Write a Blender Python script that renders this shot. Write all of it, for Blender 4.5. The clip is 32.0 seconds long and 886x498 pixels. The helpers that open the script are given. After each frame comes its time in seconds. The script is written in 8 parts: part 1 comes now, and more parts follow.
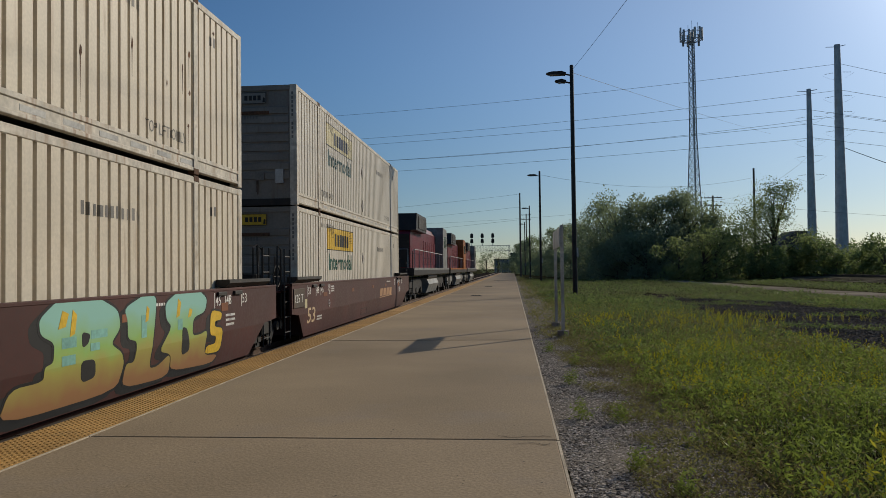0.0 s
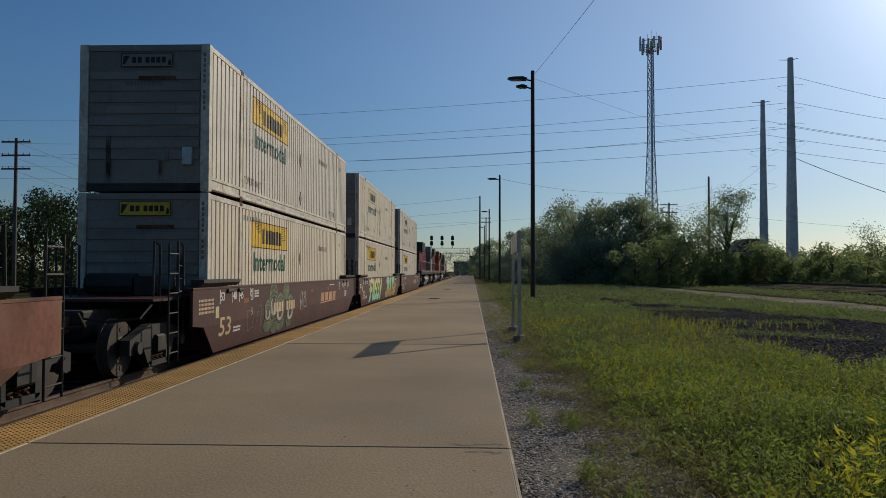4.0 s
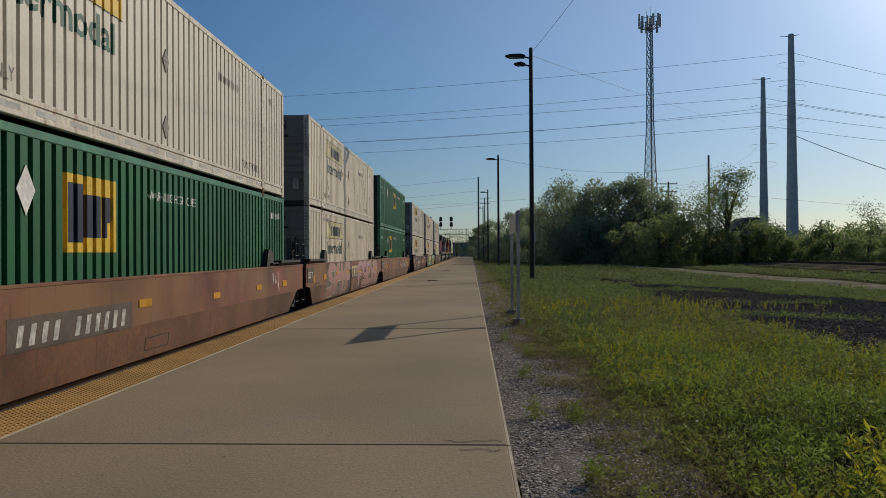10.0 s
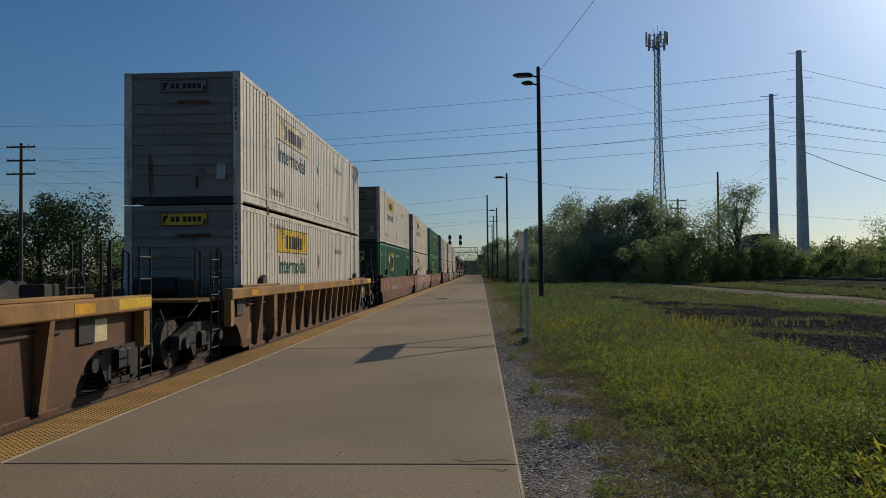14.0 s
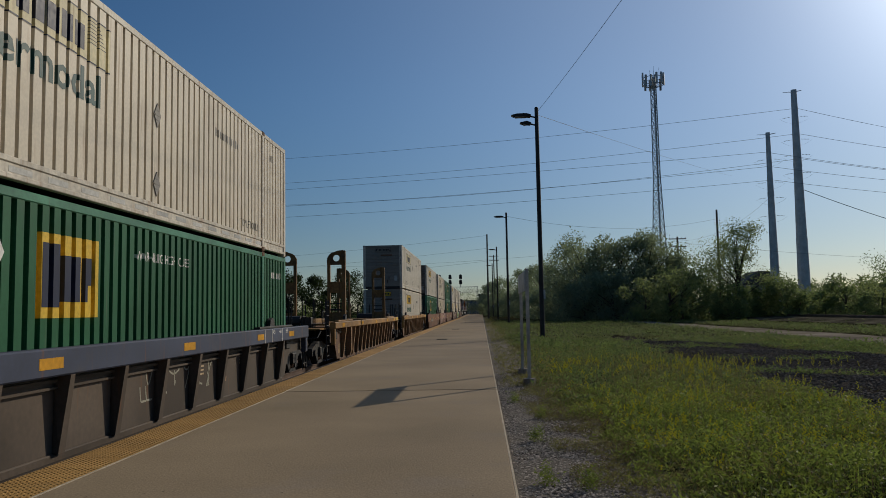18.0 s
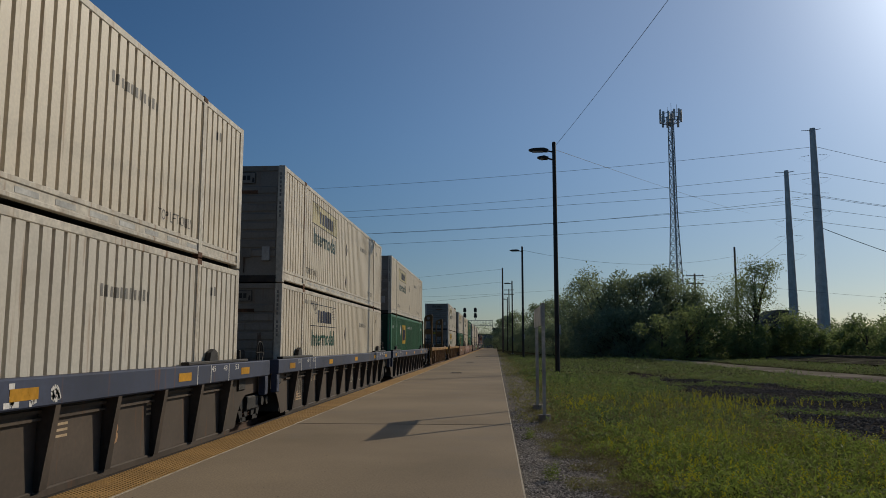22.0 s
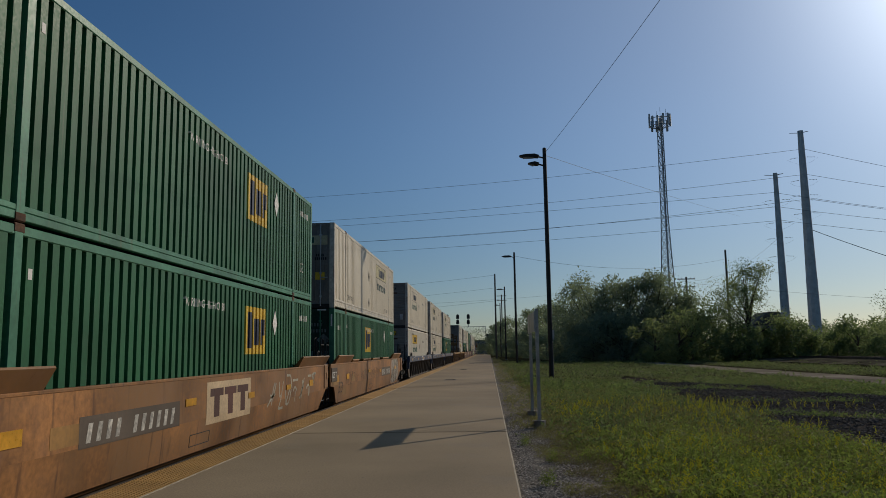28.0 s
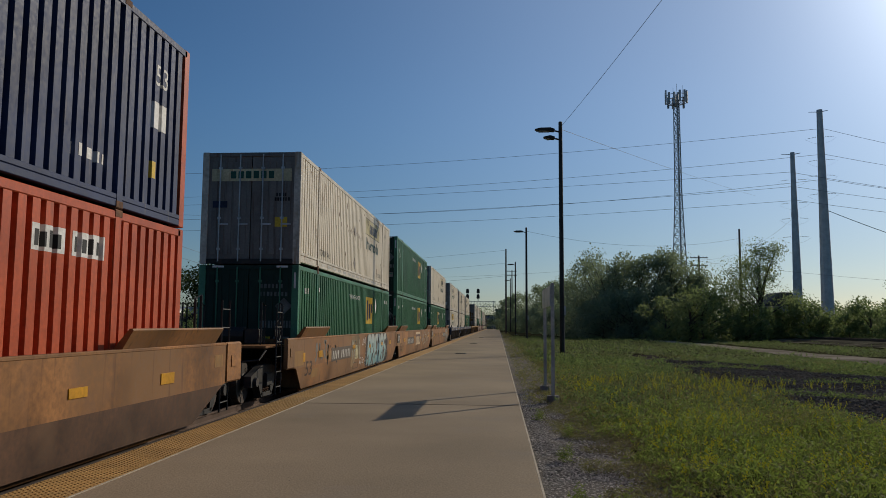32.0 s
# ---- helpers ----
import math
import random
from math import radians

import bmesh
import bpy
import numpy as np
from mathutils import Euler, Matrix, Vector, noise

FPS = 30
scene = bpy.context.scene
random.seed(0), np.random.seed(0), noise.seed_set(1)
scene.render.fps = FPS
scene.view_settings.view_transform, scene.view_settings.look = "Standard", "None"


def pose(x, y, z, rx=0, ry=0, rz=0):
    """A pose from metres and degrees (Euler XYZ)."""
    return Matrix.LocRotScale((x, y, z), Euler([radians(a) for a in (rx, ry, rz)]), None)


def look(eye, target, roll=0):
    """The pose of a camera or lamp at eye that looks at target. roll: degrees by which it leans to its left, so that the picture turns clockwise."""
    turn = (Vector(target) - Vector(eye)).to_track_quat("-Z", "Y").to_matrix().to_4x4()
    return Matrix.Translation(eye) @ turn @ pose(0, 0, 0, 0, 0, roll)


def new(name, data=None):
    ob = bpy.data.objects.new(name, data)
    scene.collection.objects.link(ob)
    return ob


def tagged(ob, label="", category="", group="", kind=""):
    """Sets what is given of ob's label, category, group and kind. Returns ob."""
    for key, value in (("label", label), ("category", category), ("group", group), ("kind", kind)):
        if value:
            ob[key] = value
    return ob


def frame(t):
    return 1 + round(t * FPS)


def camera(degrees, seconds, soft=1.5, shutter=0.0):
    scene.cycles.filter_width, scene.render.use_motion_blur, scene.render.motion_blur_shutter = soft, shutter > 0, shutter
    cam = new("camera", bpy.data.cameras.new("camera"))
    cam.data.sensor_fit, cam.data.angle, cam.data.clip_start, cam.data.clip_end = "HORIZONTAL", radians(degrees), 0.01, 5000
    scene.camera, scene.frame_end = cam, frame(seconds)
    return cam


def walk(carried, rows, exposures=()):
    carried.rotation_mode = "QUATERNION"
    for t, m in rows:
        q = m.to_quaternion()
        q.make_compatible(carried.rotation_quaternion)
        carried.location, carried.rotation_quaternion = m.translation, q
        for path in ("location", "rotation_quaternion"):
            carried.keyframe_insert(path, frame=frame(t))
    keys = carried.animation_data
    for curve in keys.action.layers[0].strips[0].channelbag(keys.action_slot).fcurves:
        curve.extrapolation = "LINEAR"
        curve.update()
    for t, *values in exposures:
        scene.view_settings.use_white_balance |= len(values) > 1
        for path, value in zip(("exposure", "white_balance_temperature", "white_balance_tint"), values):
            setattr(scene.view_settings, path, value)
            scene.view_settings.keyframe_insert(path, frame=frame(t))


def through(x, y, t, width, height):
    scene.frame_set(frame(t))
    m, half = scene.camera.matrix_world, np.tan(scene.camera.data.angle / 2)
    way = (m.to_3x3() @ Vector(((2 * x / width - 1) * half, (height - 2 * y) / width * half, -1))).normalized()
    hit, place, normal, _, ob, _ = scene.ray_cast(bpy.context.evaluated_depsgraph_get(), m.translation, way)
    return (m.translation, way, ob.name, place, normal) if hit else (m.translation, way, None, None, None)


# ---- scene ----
# ---------- camera ----------
cam = camera(60.1, 32.0, soft=0.6)
PATH = [
    (0, -0.008, -0.510, 1.461, 5.21, 1.53, -0.70), (0.5, -0.002, -0.541, 1.469, 5.17, 1.37, -0.77), (1, -0.005, -0.578, 1.476, 4.93, 1.36, -0.81),
    (1.5, -0.012, -0.594, 1.481, 4.89, 1.32, -0.47), (2, -0.001, -0.533, 1.474, 4.58, 1.24, -0.23), (2.5, 0.003, -0.545, 1.490, 3.64, 1.39, -0.09),
    (3, 0.005, -0.514, 1.496, 3.09, 1.53, 0.00), (3.5, 0.015, -0.485, 1.501, 2.43, 1.58, -0.09), (5.5, 0.073, -0.410, 1.498, 2.18, 1.91, 0.66),
    (6, 0.049, -0.410, 1.515, 2.71, 1.85, 0.69), (6.5, -0.004, -0.311, 1.500, 3.06, 1.46, 0.09), (7, -0.054, -0.188, 1.506, 2.79, 0.94, -0.32),
    (7.5, -0.034, -0.144, 1.513, 1.66, 0.46, -0.94), (8, 0.018, -0.016, 1.517, 0.95, 0.20, -1.04), (8.5, 0.038, 0.018, 1.536, 0.85, 0.29, -0.52),
    (9, 0.054, 0.058, 1.523, 1.13, 0.37, -0.17), (9.5, 0.063, 0.083, 1.512, 1.74, 0.28, -0.16), (10, 0.067, 0.062, 1.517, 2.13, 0.25, -0.31),
    (10.5, 0.070, 0.053, 1.518, 2.62, 0.24, -0.27), (11, 0.072, 0.033, 1.519, 2.86, 0.32, -0.26), (11.5, 0.079, 0.032, 1.516, 3.16, 0.41, -0.10),
    (12, 0.082, 0.029, 1.512, 3.41, 0.64, -0.13), (12.5, 0.091, 0.035, 1.512, 3.58, 0.88, -0.23), (13, 0.098, 0.030, 1.516, 3.37, 1.11, -0.27),
    (13.5, 0.088, 0.020, 1.522, 3.06, 1.38, -0.37), (15.5, 0.083, 0.085, 1.531, 2.31, 1.95, -1.17), (16, 0.071, 0.121, 1.535, 2.32, 1.93, -1.13),
    (16.5, 0.086, 0.149, 1.539, 2.52, 2.64, -1.12), (17, 0.079, 0.095, 1.537, 2.47, 3.51, -1.04), (17.5, 0.102, 0.175, 1.551, 2.39, 4.10, -1.18),
    (18, 0.087, 0.132, 1.551, 2.78, 4.58, -1.03), (18.5, 0.087, 0.145, 1.560, 2.83, 5.37, -0.88), (19, 0.070, 0.186, 1.550, 2.92, 5.85, -0.71),
    (19.5, 0.069, 0.222, 1.560, 3.07, 6.30, -0.38), (20, 0.064, 0.214, 1.550, 3.35, 6.53, -0.09), (20.5, 0.053, 0.206, 1.558, 3.60, 6.64, 0.08),
    (21, 0.052, 0.162, 1.551, 3.99, 6.77, 0.05), (21.5, 0.052, 0.218, 1.555, 4.14, 6.91, 0.21), (22, 0.068, 0.204, 1.553, 3.92, 7.04, 0.05),
    (22.5, 0.067, 0.229, 1.550, 4.05, 7.10, 0.08), (23, 0.058, 0.212, 1.548, 4.11, 7.05, 0.04), (23.5, 0.053, 0.241, 1.553, 4.13, 6.90, 0.16),
    (24, 0.062, 0.246, 1.551, 4.12, 6.90, 0.28), (24.5, 0.056, 0.273, 1.551, 4.10, 6.95, 0.41), (25, 0.050, 0.232, 1.558, 3.85, 7.15, 0.33),
    (25.5, 0.062, 0.224, 1.554, 3.72, 7.24, 0.01), (26, 0.054, 0.168, 1.565, 3.84, 7.37, -0.06), (26.5, 0.054, 0.159, 1.569, 4.16, 7.54, -0.15),
    (28.5, 0.052, 0.183, 1.559, 3.06, 7.52, -0.88), (29, 0.059, 0.206, 1.556, 2.99, 7.41, -0.76), (29.5, 0.064, 0.239, 1.558, 2.97, 7.41, -0.86),
    (30, 0.040, 0.171, 1.561, 3.10, 7.22, -0.88), (30.5, 0.046, 0.226, 1.545, 3.12, 6.95, -0.84), (31, 0.066, 0.292, 1.542, 3.34, 6.44, -0.57),
    (31.5, 0.032, 0.337, 1.531, 3.81, 5.88, -0.06), (32, -0.064, 0.405, 1.535, 4.12, 5.62, 0.35),
]


def stance(x, y, z, yaw, pitch, roll):
    a, b = radians(yaw), radians(pitch)
    ahead = Vector((-math.sin(a) * math.cos(b), math.cos(a) * math.cos(b), math.sin(b)))
    eye = Vector((x, y, z))
    return look(eye, eye + ahead, roll)


EXPOSURES = [(0, -0.3), (13, -0.35), (17, -0.42), (17.7, -0.56), (20, -0.6), (23, -0.65), (30.5, -0.62), (32, -0.42)]
walk(cam, [(row[0], stance(*row[1:])) for row in PATH], EXPOSURES)

# ---------- sky and sun ----------
SUN_AZ, SUN_EL = 40.0, 26.4          # degrees to the right of the track, degrees up
world = bpy.data.worlds.new("sky")
scene.world = world
world.use_nodes = True
wn = world.node_tree.nodes
sky = wn.new("ShaderNodeTexSky")
sky.sky_type = "NISHITA"
sky.sun_disc = False
sky.sun_elevation, sky.sun_rotation = radians(SUN_EL), radians(SUN_AZ)
sky.altitude, sky.air_density, sky.dust_density, sky.ozone_density = 150, 0.9, 0.35, 3.0
wn["Background"].inputs["Strength"].default_value = 0.086
toward = Vector((math.sin(radians(SUN_AZ)) * math.cos(radians(SUN_EL)), math.cos(radians(SUN_AZ)) * math.cos(radians(SUN_EL)), math.sin(radians(SUN_EL))))


def sky_math(kind, a, b):
    """A math node between a socket and a number or socket."""
    m = wn.new("ShaderNodeMath")
    m.operation = kind
    for k, v in enumerate((a, b)):
        if isinstance(v, (int, float)):
            m.inputs[k].default_value = v
        else:
            world.node_tree.links.new(v, m.inputs[k])
    return m.outputs[0]


# thin haze: a pale aureole round the sun, over the clear sky
way = wn.new("ShaderNodeTexCoord")
facing = wn.new("ShaderNodeVectorMath")
facing.operation = "DOT_PRODUCT"
facing.inputs[1].default_value = toward
world.node_tree.links.new(way.outputs["Generated"], facing.inputs[0])
near_sun = sky_math("MAXIMUM", facing.outputs["Value"], 0.0)
wide, tight = sky_math("MULTIPLY", sky_math("POWER", near_sun, 4.5), 3.5), sky_math("MULTIPLY", sky_math("POWER", near_sun, 60.0), 26.0)
aureole = sky_math("ADD", wide, tight)
vivid = wn.new("ShaderNodeHueSaturation")
vivid.inputs["Saturation"].default_value = 1.2
cool = wn.new("ShaderNodeMix")
cool.data_type, cool.blend_type = "RGBA", "MULTIPLY"
cool.inputs[0].default_value, cool.inputs[7].default_value = 1.0, (0.95, 0.985, 1.01, 1)
# dull haze low over the horizon
height = wn.new("ShaderNodeSeparateXYZ")
world.node_tree.links.new(way.outputs["Generated"], height.inputs[0])
dull = wn.new("ShaderNodeMapRange")
dull.interpolation_type = "SMOOTHSTEP"
for k, v in ((1, 0.0), (2, 0.30), (3, 0.70), (4, 1.0)):
    dull.inputs[k].default_value = v
world.node_tree.links.new(height.outputs["Z"], dull.inputs[0])
low = wn.new("ShaderNodeMix")
low.data_type, low.blend_type = "RGBA", "MULTIPLY"
low.inputs[0].default_value = 1.0
hazy = wn.new("ShaderNodeMix")
hazy.data_type, hazy.blend_type, hazy.clamp_factor = "RGBA", "ADD", False
hazy.inputs[7].default_value = (0.93, 1.0, 1.06, 1)
world.node_tree.links.new(sky.outputs["Color"], cool.inputs[6])
world.node_tree.links.new(cool.outputs[2], vivid.inputs["Color"])
world.node_tree.links.new(vivid.outputs["Color"], low.inputs[6])
world.node_tree.links.new(dull.outputs[0], low.inputs[7])
world.node_tree.links.new(low.outputs[2], hazy.inputs[6])
world.node_tree.links.new(aureole, hazy.inputs[0])
world.node_tree.links.new(hazy.outputs[2], wn["Background"].inputs["Color"])
lamp = bpy.data.lights.new("sun", "SUN")
lamp.energy, lamp.angle, lamp.color = 3.75, radians(0.6), (1.0, 0.88, 0.69)
sun = new("sun", lamp)
sun.matrix_world = look(toward * 60, (0, 0, 0))


# ---------- materials ----------
def mat(name, base, rough=0.6, metal=0.0, grain=0.12, gs=18.0, blot=0.18, bs=1.3, bump=0.0, streak=0.0, streak_col=(0.16, 0.07, 0.03), dirt=0.0, dirt_col=(0.09, 0.07, 0.05), per=0.0, spec=0.22, second=None):
    """Paint, metal, stone or soil: fine grain, broad blotches, vertical streaks and dirt patches, at the size of the thing."""
    m = bpy.data.materials.new(name)
    m.use_nodes = True
    nt = m.node_tree
    n, link = nt.nodes, nt.links.new
    b = n["Principled BSDF"]
    b.inputs["Roughness"].default_value, b.inputs["Metallic"].default_value = rough, metal
    b.inputs["Specular IOR Level"].default_value = spec
    co = n.new("ShaderNodeTexCoord")
    info = n.new("ShaderNodeObjectInfo")
    add = n.new("ShaderNodeVectorMath")
    add.operation = "ADD"
    mul = n.new("ShaderNodeVectorMath")
    mul.operation = "SCALE"
    mul.inputs[0].default_value = (13.7, 31.1, 7.3)
    link(info.outputs["Random"], mul.inputs["Scale"])
    link(co.outputs["Object"], add.inputs[0])
    link(mul.outputs[0], add.inputs[1])

    def tex(scale, detail=4.0, squash=None):
        t = n.new("ShaderNodeTexNoise")
        t.inputs["Scale"].default_value, t.inputs["Detail"].default_value = scale, detail
        src = add.outputs[0]
        if squash:
            v = n.new("ShaderNodeVectorMath")
            v.operation = "MULTIPLY"
            v.inputs[1].default_value = squash
            link(src, v.inputs[0])
            src = v.outputs[0]
        link(src, t.inputs["Vector"])
        return t

    def ramp(src, lo, hi, to_lo, to_hi):
        r = n.new("ShaderNodeMapRange")
        r.inputs[1].default_value, r.inputs[2].default_value, r.inputs[3].default_value, r.inputs[4].default_value = lo, hi, to_lo, to_hi
        link(src, r.inputs[0])
        return r.outputs[0]

    def mix(fac, a, c):
        k = n.new("ShaderNodeMix")
        k.data_type = "RGBA"
        link(fac, k.inputs[0])
        for s, v in ((k.inputs[6], a), (k.inputs[7], c)):
            if isinstance(v, tuple):
                s.default_value = (*v, 1)
            else:
                link(v, s)
        return k.outputs[2]

    fine, broad = tex(gs), tex(bs, 3.0)
    dark = tuple(c * (1 - 2 * blot) for c in base)
    light = tuple(min(c * (1 + blot), 0.95) for c in base)
    col = mix(ramp(broad.outputs["Fac"], 0.3, 0.7, 0, 1), dark, light)
    g = n.new("ShaderNodeMix")
    g.data_type, g.blend_type = "RGBA", "MULTIPLY"
    g.inputs[0].default_value = 1.0
    link(col, g.inputs[6])
    val = ramp(fine.outputs["Fac"], 0.25, 0.75, 1 - 2 * grain, 1 + grain)
    link(val, g.inputs[7])
    col = g.outputs[2]
    if per:
        p = n.new("ShaderNodeHueSaturation")
        link(ramp(info.outputs["Random"], 0, 1, 1 - per, 1 + per), p.inputs["Value"])
        link(col, p.inputs["Color"])
        col = p.outputs[0]
    if second:
        col = mix(ramp(tex(0.55, 2.0, (1, 1, 0.6)).outputs["Fac"], 0.44, 0.6, 0, 0.8), col, second)
    if dirt:
        col = mix(ramp(tex(bs * 2.3, 6.0).outputs["Fac"], 0.62 - 0.2 * dirt, 0.8, 0, min(1, 0.35 + dirt)), col, dirt_col)
    if streak:
        col = mix(ramp(tex(9.0, 5.0, (1, 1, 0.07)).outputs["Fac"], 0.66 - 0.14 * streak, 0.74, 0, min(0.85, 0.3 + streak)), col, streak_col)
    link(col, b.inputs["Base Color"])
    link(ramp(fine.outputs["Fac"], 0.2, 0.8, max(rough - 0.12, 0.03), min(rough + 0.12, 1)), b.inputs["Roughness"])
    if bump:
        u = n.new("ShaderNodeBump")
        u.inputs["Strength"].default_value, u.inputs["Distance"].default_value = min(bump, 1.0), 0.02
        link(fine.outputs["Fac"], u.inputs["Height"])
        link(u.outputs[0], b.inputs["Normal"])
    return m


def leaf_mat(name, a, c, through_col, through=0.45, rough=0.6, few=0.0):
    """Leaves: colour that varies from leaf to leaf, and light that comes through them."""
    m = bpy.data.materials.new(name)
    m.use_nodes = True
    nt = m.node_tree
    n, link = nt.nodes, nt.links.new
    b = n["Principled BSDF"]
    b.inputs["Roughness"].default_value, b.inputs["Specular IOR Level"].default_value = rough, 0.08
    geo = n.new("ShaderNodeNewGeometry")
    r = n.new("ShaderNodeValToRGB")
    r.color_ramp.elements[0].color, r.color_ramp.elements[1].color = (*a, 1), (*c, 1)
    if few:
        # only the last few leaves take the light colour
        r.color_ramp.elements.new(few).color = (*(p * 0.78 + q * 0.22 for p, q in zip(a, c)), 1)
    link(geo.outputs["Random Per Island"], r.inputs[0])
    link(r.outputs[0], b.inputs["Base Color"])
    t = n.new("ShaderNodeBsdfTranslucent")
    t.inputs["Color"].default_value = (*through_col, 1)
    s = n.new("ShaderNodeMixShader")
    s.inputs[0].default_value = through
    link(b.outputs[0], s.inputs[1])
    link(t.outputs[0], s.inputs[2])
    link(s.outputs[0], n["Material Output"].inputs["Surface"])
    return m


CONCRETE = mat("concrete", (0.297, 0.228, 0.149), 0.9, spec=0.15, gs=42, grain=0.13, blot=0.10, bs=0.35, bump=0.2, dirt=0.18, dirt_col=(0.22, 0.19, 0.165), per=0.03)
CONCRETE_OLD = mat("old_concrete", (0.34, 0.33, 0.31), 0.9, gs=30, bump=0.4, dirt=0.3)
KERB_WHITE = mat("pale_edge", (0.50, 0.42, 0.31), 0.8, gs=30, grain=0.15)
JOINT = mat("joint_filler", (0.13, 0.105, 0.075), 0.9, gs=8, grain=0.3)
COPING = mat("dark_coping", (0.06, 0.048, 0.038), 0.95, spec=0.1, gs=20, bump=0.4, dirt=0.3)
TACTILE = mat("yellow_tactile", (0.43, 0.245, 0.075), 0.7, gs=40, grain=0.15, blot=0.1, dirt=0.25, dirt_col=(0.3, 0.2, 0.08), per=0.06)
GRAVEL = mat("grey_gravel", (0.20, 0.172, 0.142), 0.95, spec=0.1, gs=55, grain=0.5, blot=0.18, bs=0.8, bump=0.9)
STONE = mat("gravel_stone", (0.27, 0.245, 0.23), 0.9, spec=0.1, gs=20, per=0.3)
CINDER_BED = mat("black_cinder_soil", (0.065, 0.056, 0.048), 0.95, spec=0.0, gs=11, grain=0.45, blot=0.3, bs=0.5, bump=1.0)
SIDING_BED = mat("weathered_siding_ballast", (0.13, 0.118, 0.085), 0.95, spec=0.0, gs=9, grain=0.45, blot=0.35, bs=0.4, bump=1.0)
BALLAST = mat("dark_ballast", (0.040, 0.034, 0.030), 0.95, spec=0.0, gs=14, grain=0.4, blot=0.3, bs=0.6, bump=1.0)
SOIL = mat("weedy_soil", (0.062, 0.060, 0.030), 0.95, spec=0.0, gs=9, grain=0.35, blot=0.35, bs=0.35, bump=0.8)
PATH_TAN = mat("pale_path", (0.25, 0.215, 0.17), 0.95, spec=0.0, gs=6, blot=0.2, bs=0.4)
RAIL = mat("rail_steel", (0.16, 0.11, 0.085), 0.55, 0.6, streak=0.2)
SLEEPER = mat("sleeper_wood", (0.09, 0.07, 0.055), 0.9, bump=0.5, per=0.2)
WHITE = mat("white_container_paint", (0.56, 0.515, 0.435), 0.5, gs=25, grain=0.05, blot=0.035, bs=0.7, streak=0.32, streak_col=(0.30, 0.20, 0.12), dirt=0.12, dirt_col=(0.36, 0.32, 0.26), per=0.06)
CREAM = mat("cream_container_paint", (0.61, 0.54, 0.425), 0.5, gs=25, grain=0.06, blot=0.04, bs=0.7, streak=0.30, streak_col=(0.28, 0.17, 0.09), dirt=0.15, dirt_col=(0.36, 0.29, 0.2), per=0.05)
# end paints: the shade of the rear-facing ends is mixed into these colours
END_WHITE_SHADED = mat("shaded_white_end_paint", (0.225, 0.205, 0.178), 0.55, gs=20, grain=0.08, blot=0.12, bs=0.8, streak=0.5, streak_col=(0.17, 0.13, 0.10), dirt=0.25, dirt_col=(0.25, 0.2, 0.15))
# soot over the same shade-darkened white
END_SOOTY_SHADED = mat("sooty_shaded_end_paint", (0.21, 0.18, 0.145), 0.7, gs=14, grain=0.15, blot=0.25, bs=0.9, streak=0.6, streak_col=(0.06, 0.035, 0.025), dirt=0.45, dirt_col=(0.07, 0.05, 0.04))
END_GREY_SHADED = mat("shaded_grey_door_paint", (0.20, 0.185, 0.165), 0.6, gs=20, grain=0.1, blot=0.15, bs=0.8, streak=0.5, streak_col=(0.09, 0.06, 0.045), dirt=0.3, dirt_col=(0.12, 0.095, 0.07))
GREEN = mat("green_container_paint", (0.024, 0.118, 0.053), 0.5, gs=25, grain=0.10, blot=0.14, bs=0.7, streak=0.25, streak_col=(0.09, 0.13, 0.085), dirt=0.15, dirt_col=(0.04, 0.09, 0.055), per=0.12, spec=0.15)
# far darker than GREEN: shade between neighbouring containers is painted in
GREEN_END_SHADED = mat("grimy_shaded_green_end_paint", (0.010, 0.034, 0.024), 0.6, gs=25, blot=0.15, dirt=0.4, dirt_col=(0.02, 0.03, 0.025))
GREEN_LIGHT = mat("green_rail_paint", (0.06, 0.20, 0.12), 0.45, streak=0.3, streak_col=(0.12, 0.10, 0.06))
BLUE = mat("blue_container_paint", (0.02, 0.036, 0.10), 0.6, spec=0.25, blot=0.15, streak=0.3, streak_col=(0.12, 0.10, 0.10))
ORANGE = mat("orange_container_paint", (0.47, 0.085, 0.03), 0.5, blot=0.12, streak=0.3, streak_col=(0.22, 0.06, 0.03))
RUST_STAIN = mat("brown_rust_stain", (0.12, 0.085, 0.06), 0.85, gs=9, grain=0.3, blot=0.35, bs=2.5, streak=0.8, streak_col=(0.20, 0.17, 0.14))
RUST = mat("rusty_steel", (0.14, 0.07, 0.04), 0.85, gs=20, grain=0.3, blot=0.3)
BLACKSTEEL = mat("black_steel", (0.026, 0.023, 0.021), 0.65, 0.0, spec=0.35, blot=0.3, dirt=0.35, dirt_col=(0.085, 0.06, 0.042))
WHEEL = mat("grimy_wheel_steel", (0.075, 0.052, 0.038), 0.7, spec=0.3, gs=20, grain=0.3, blot=0.3)
RUBBER = mat("black_hose", (0.015, 0.015, 0.015), 0.7)
MAROON = mat("maroon_car_paint", (0.082, 0.030, 0.025), 0.6, second=(0.062, 0.027, 0.023), gs=16, blot=0.2, bs=0.6, streak=0.35, streak_col=(0.05, 0.026, 0.022), dirt=0.3, dirt_col=(0.085, 0.052, 0.042))
REDBROWN = mat("faded_red_brown_paint", (0.178, 0.066, 0.040), 0.65, second=(0.20, 0.105, 0.045), gs=14, grain=0.2, blot=0.3, bs=0.7, streak=0.5, streak_col=(0.085, 0.04, 0.027), dirt=0.45, dirt_col=(0.15, 0.09, 0.065), per=0.08)
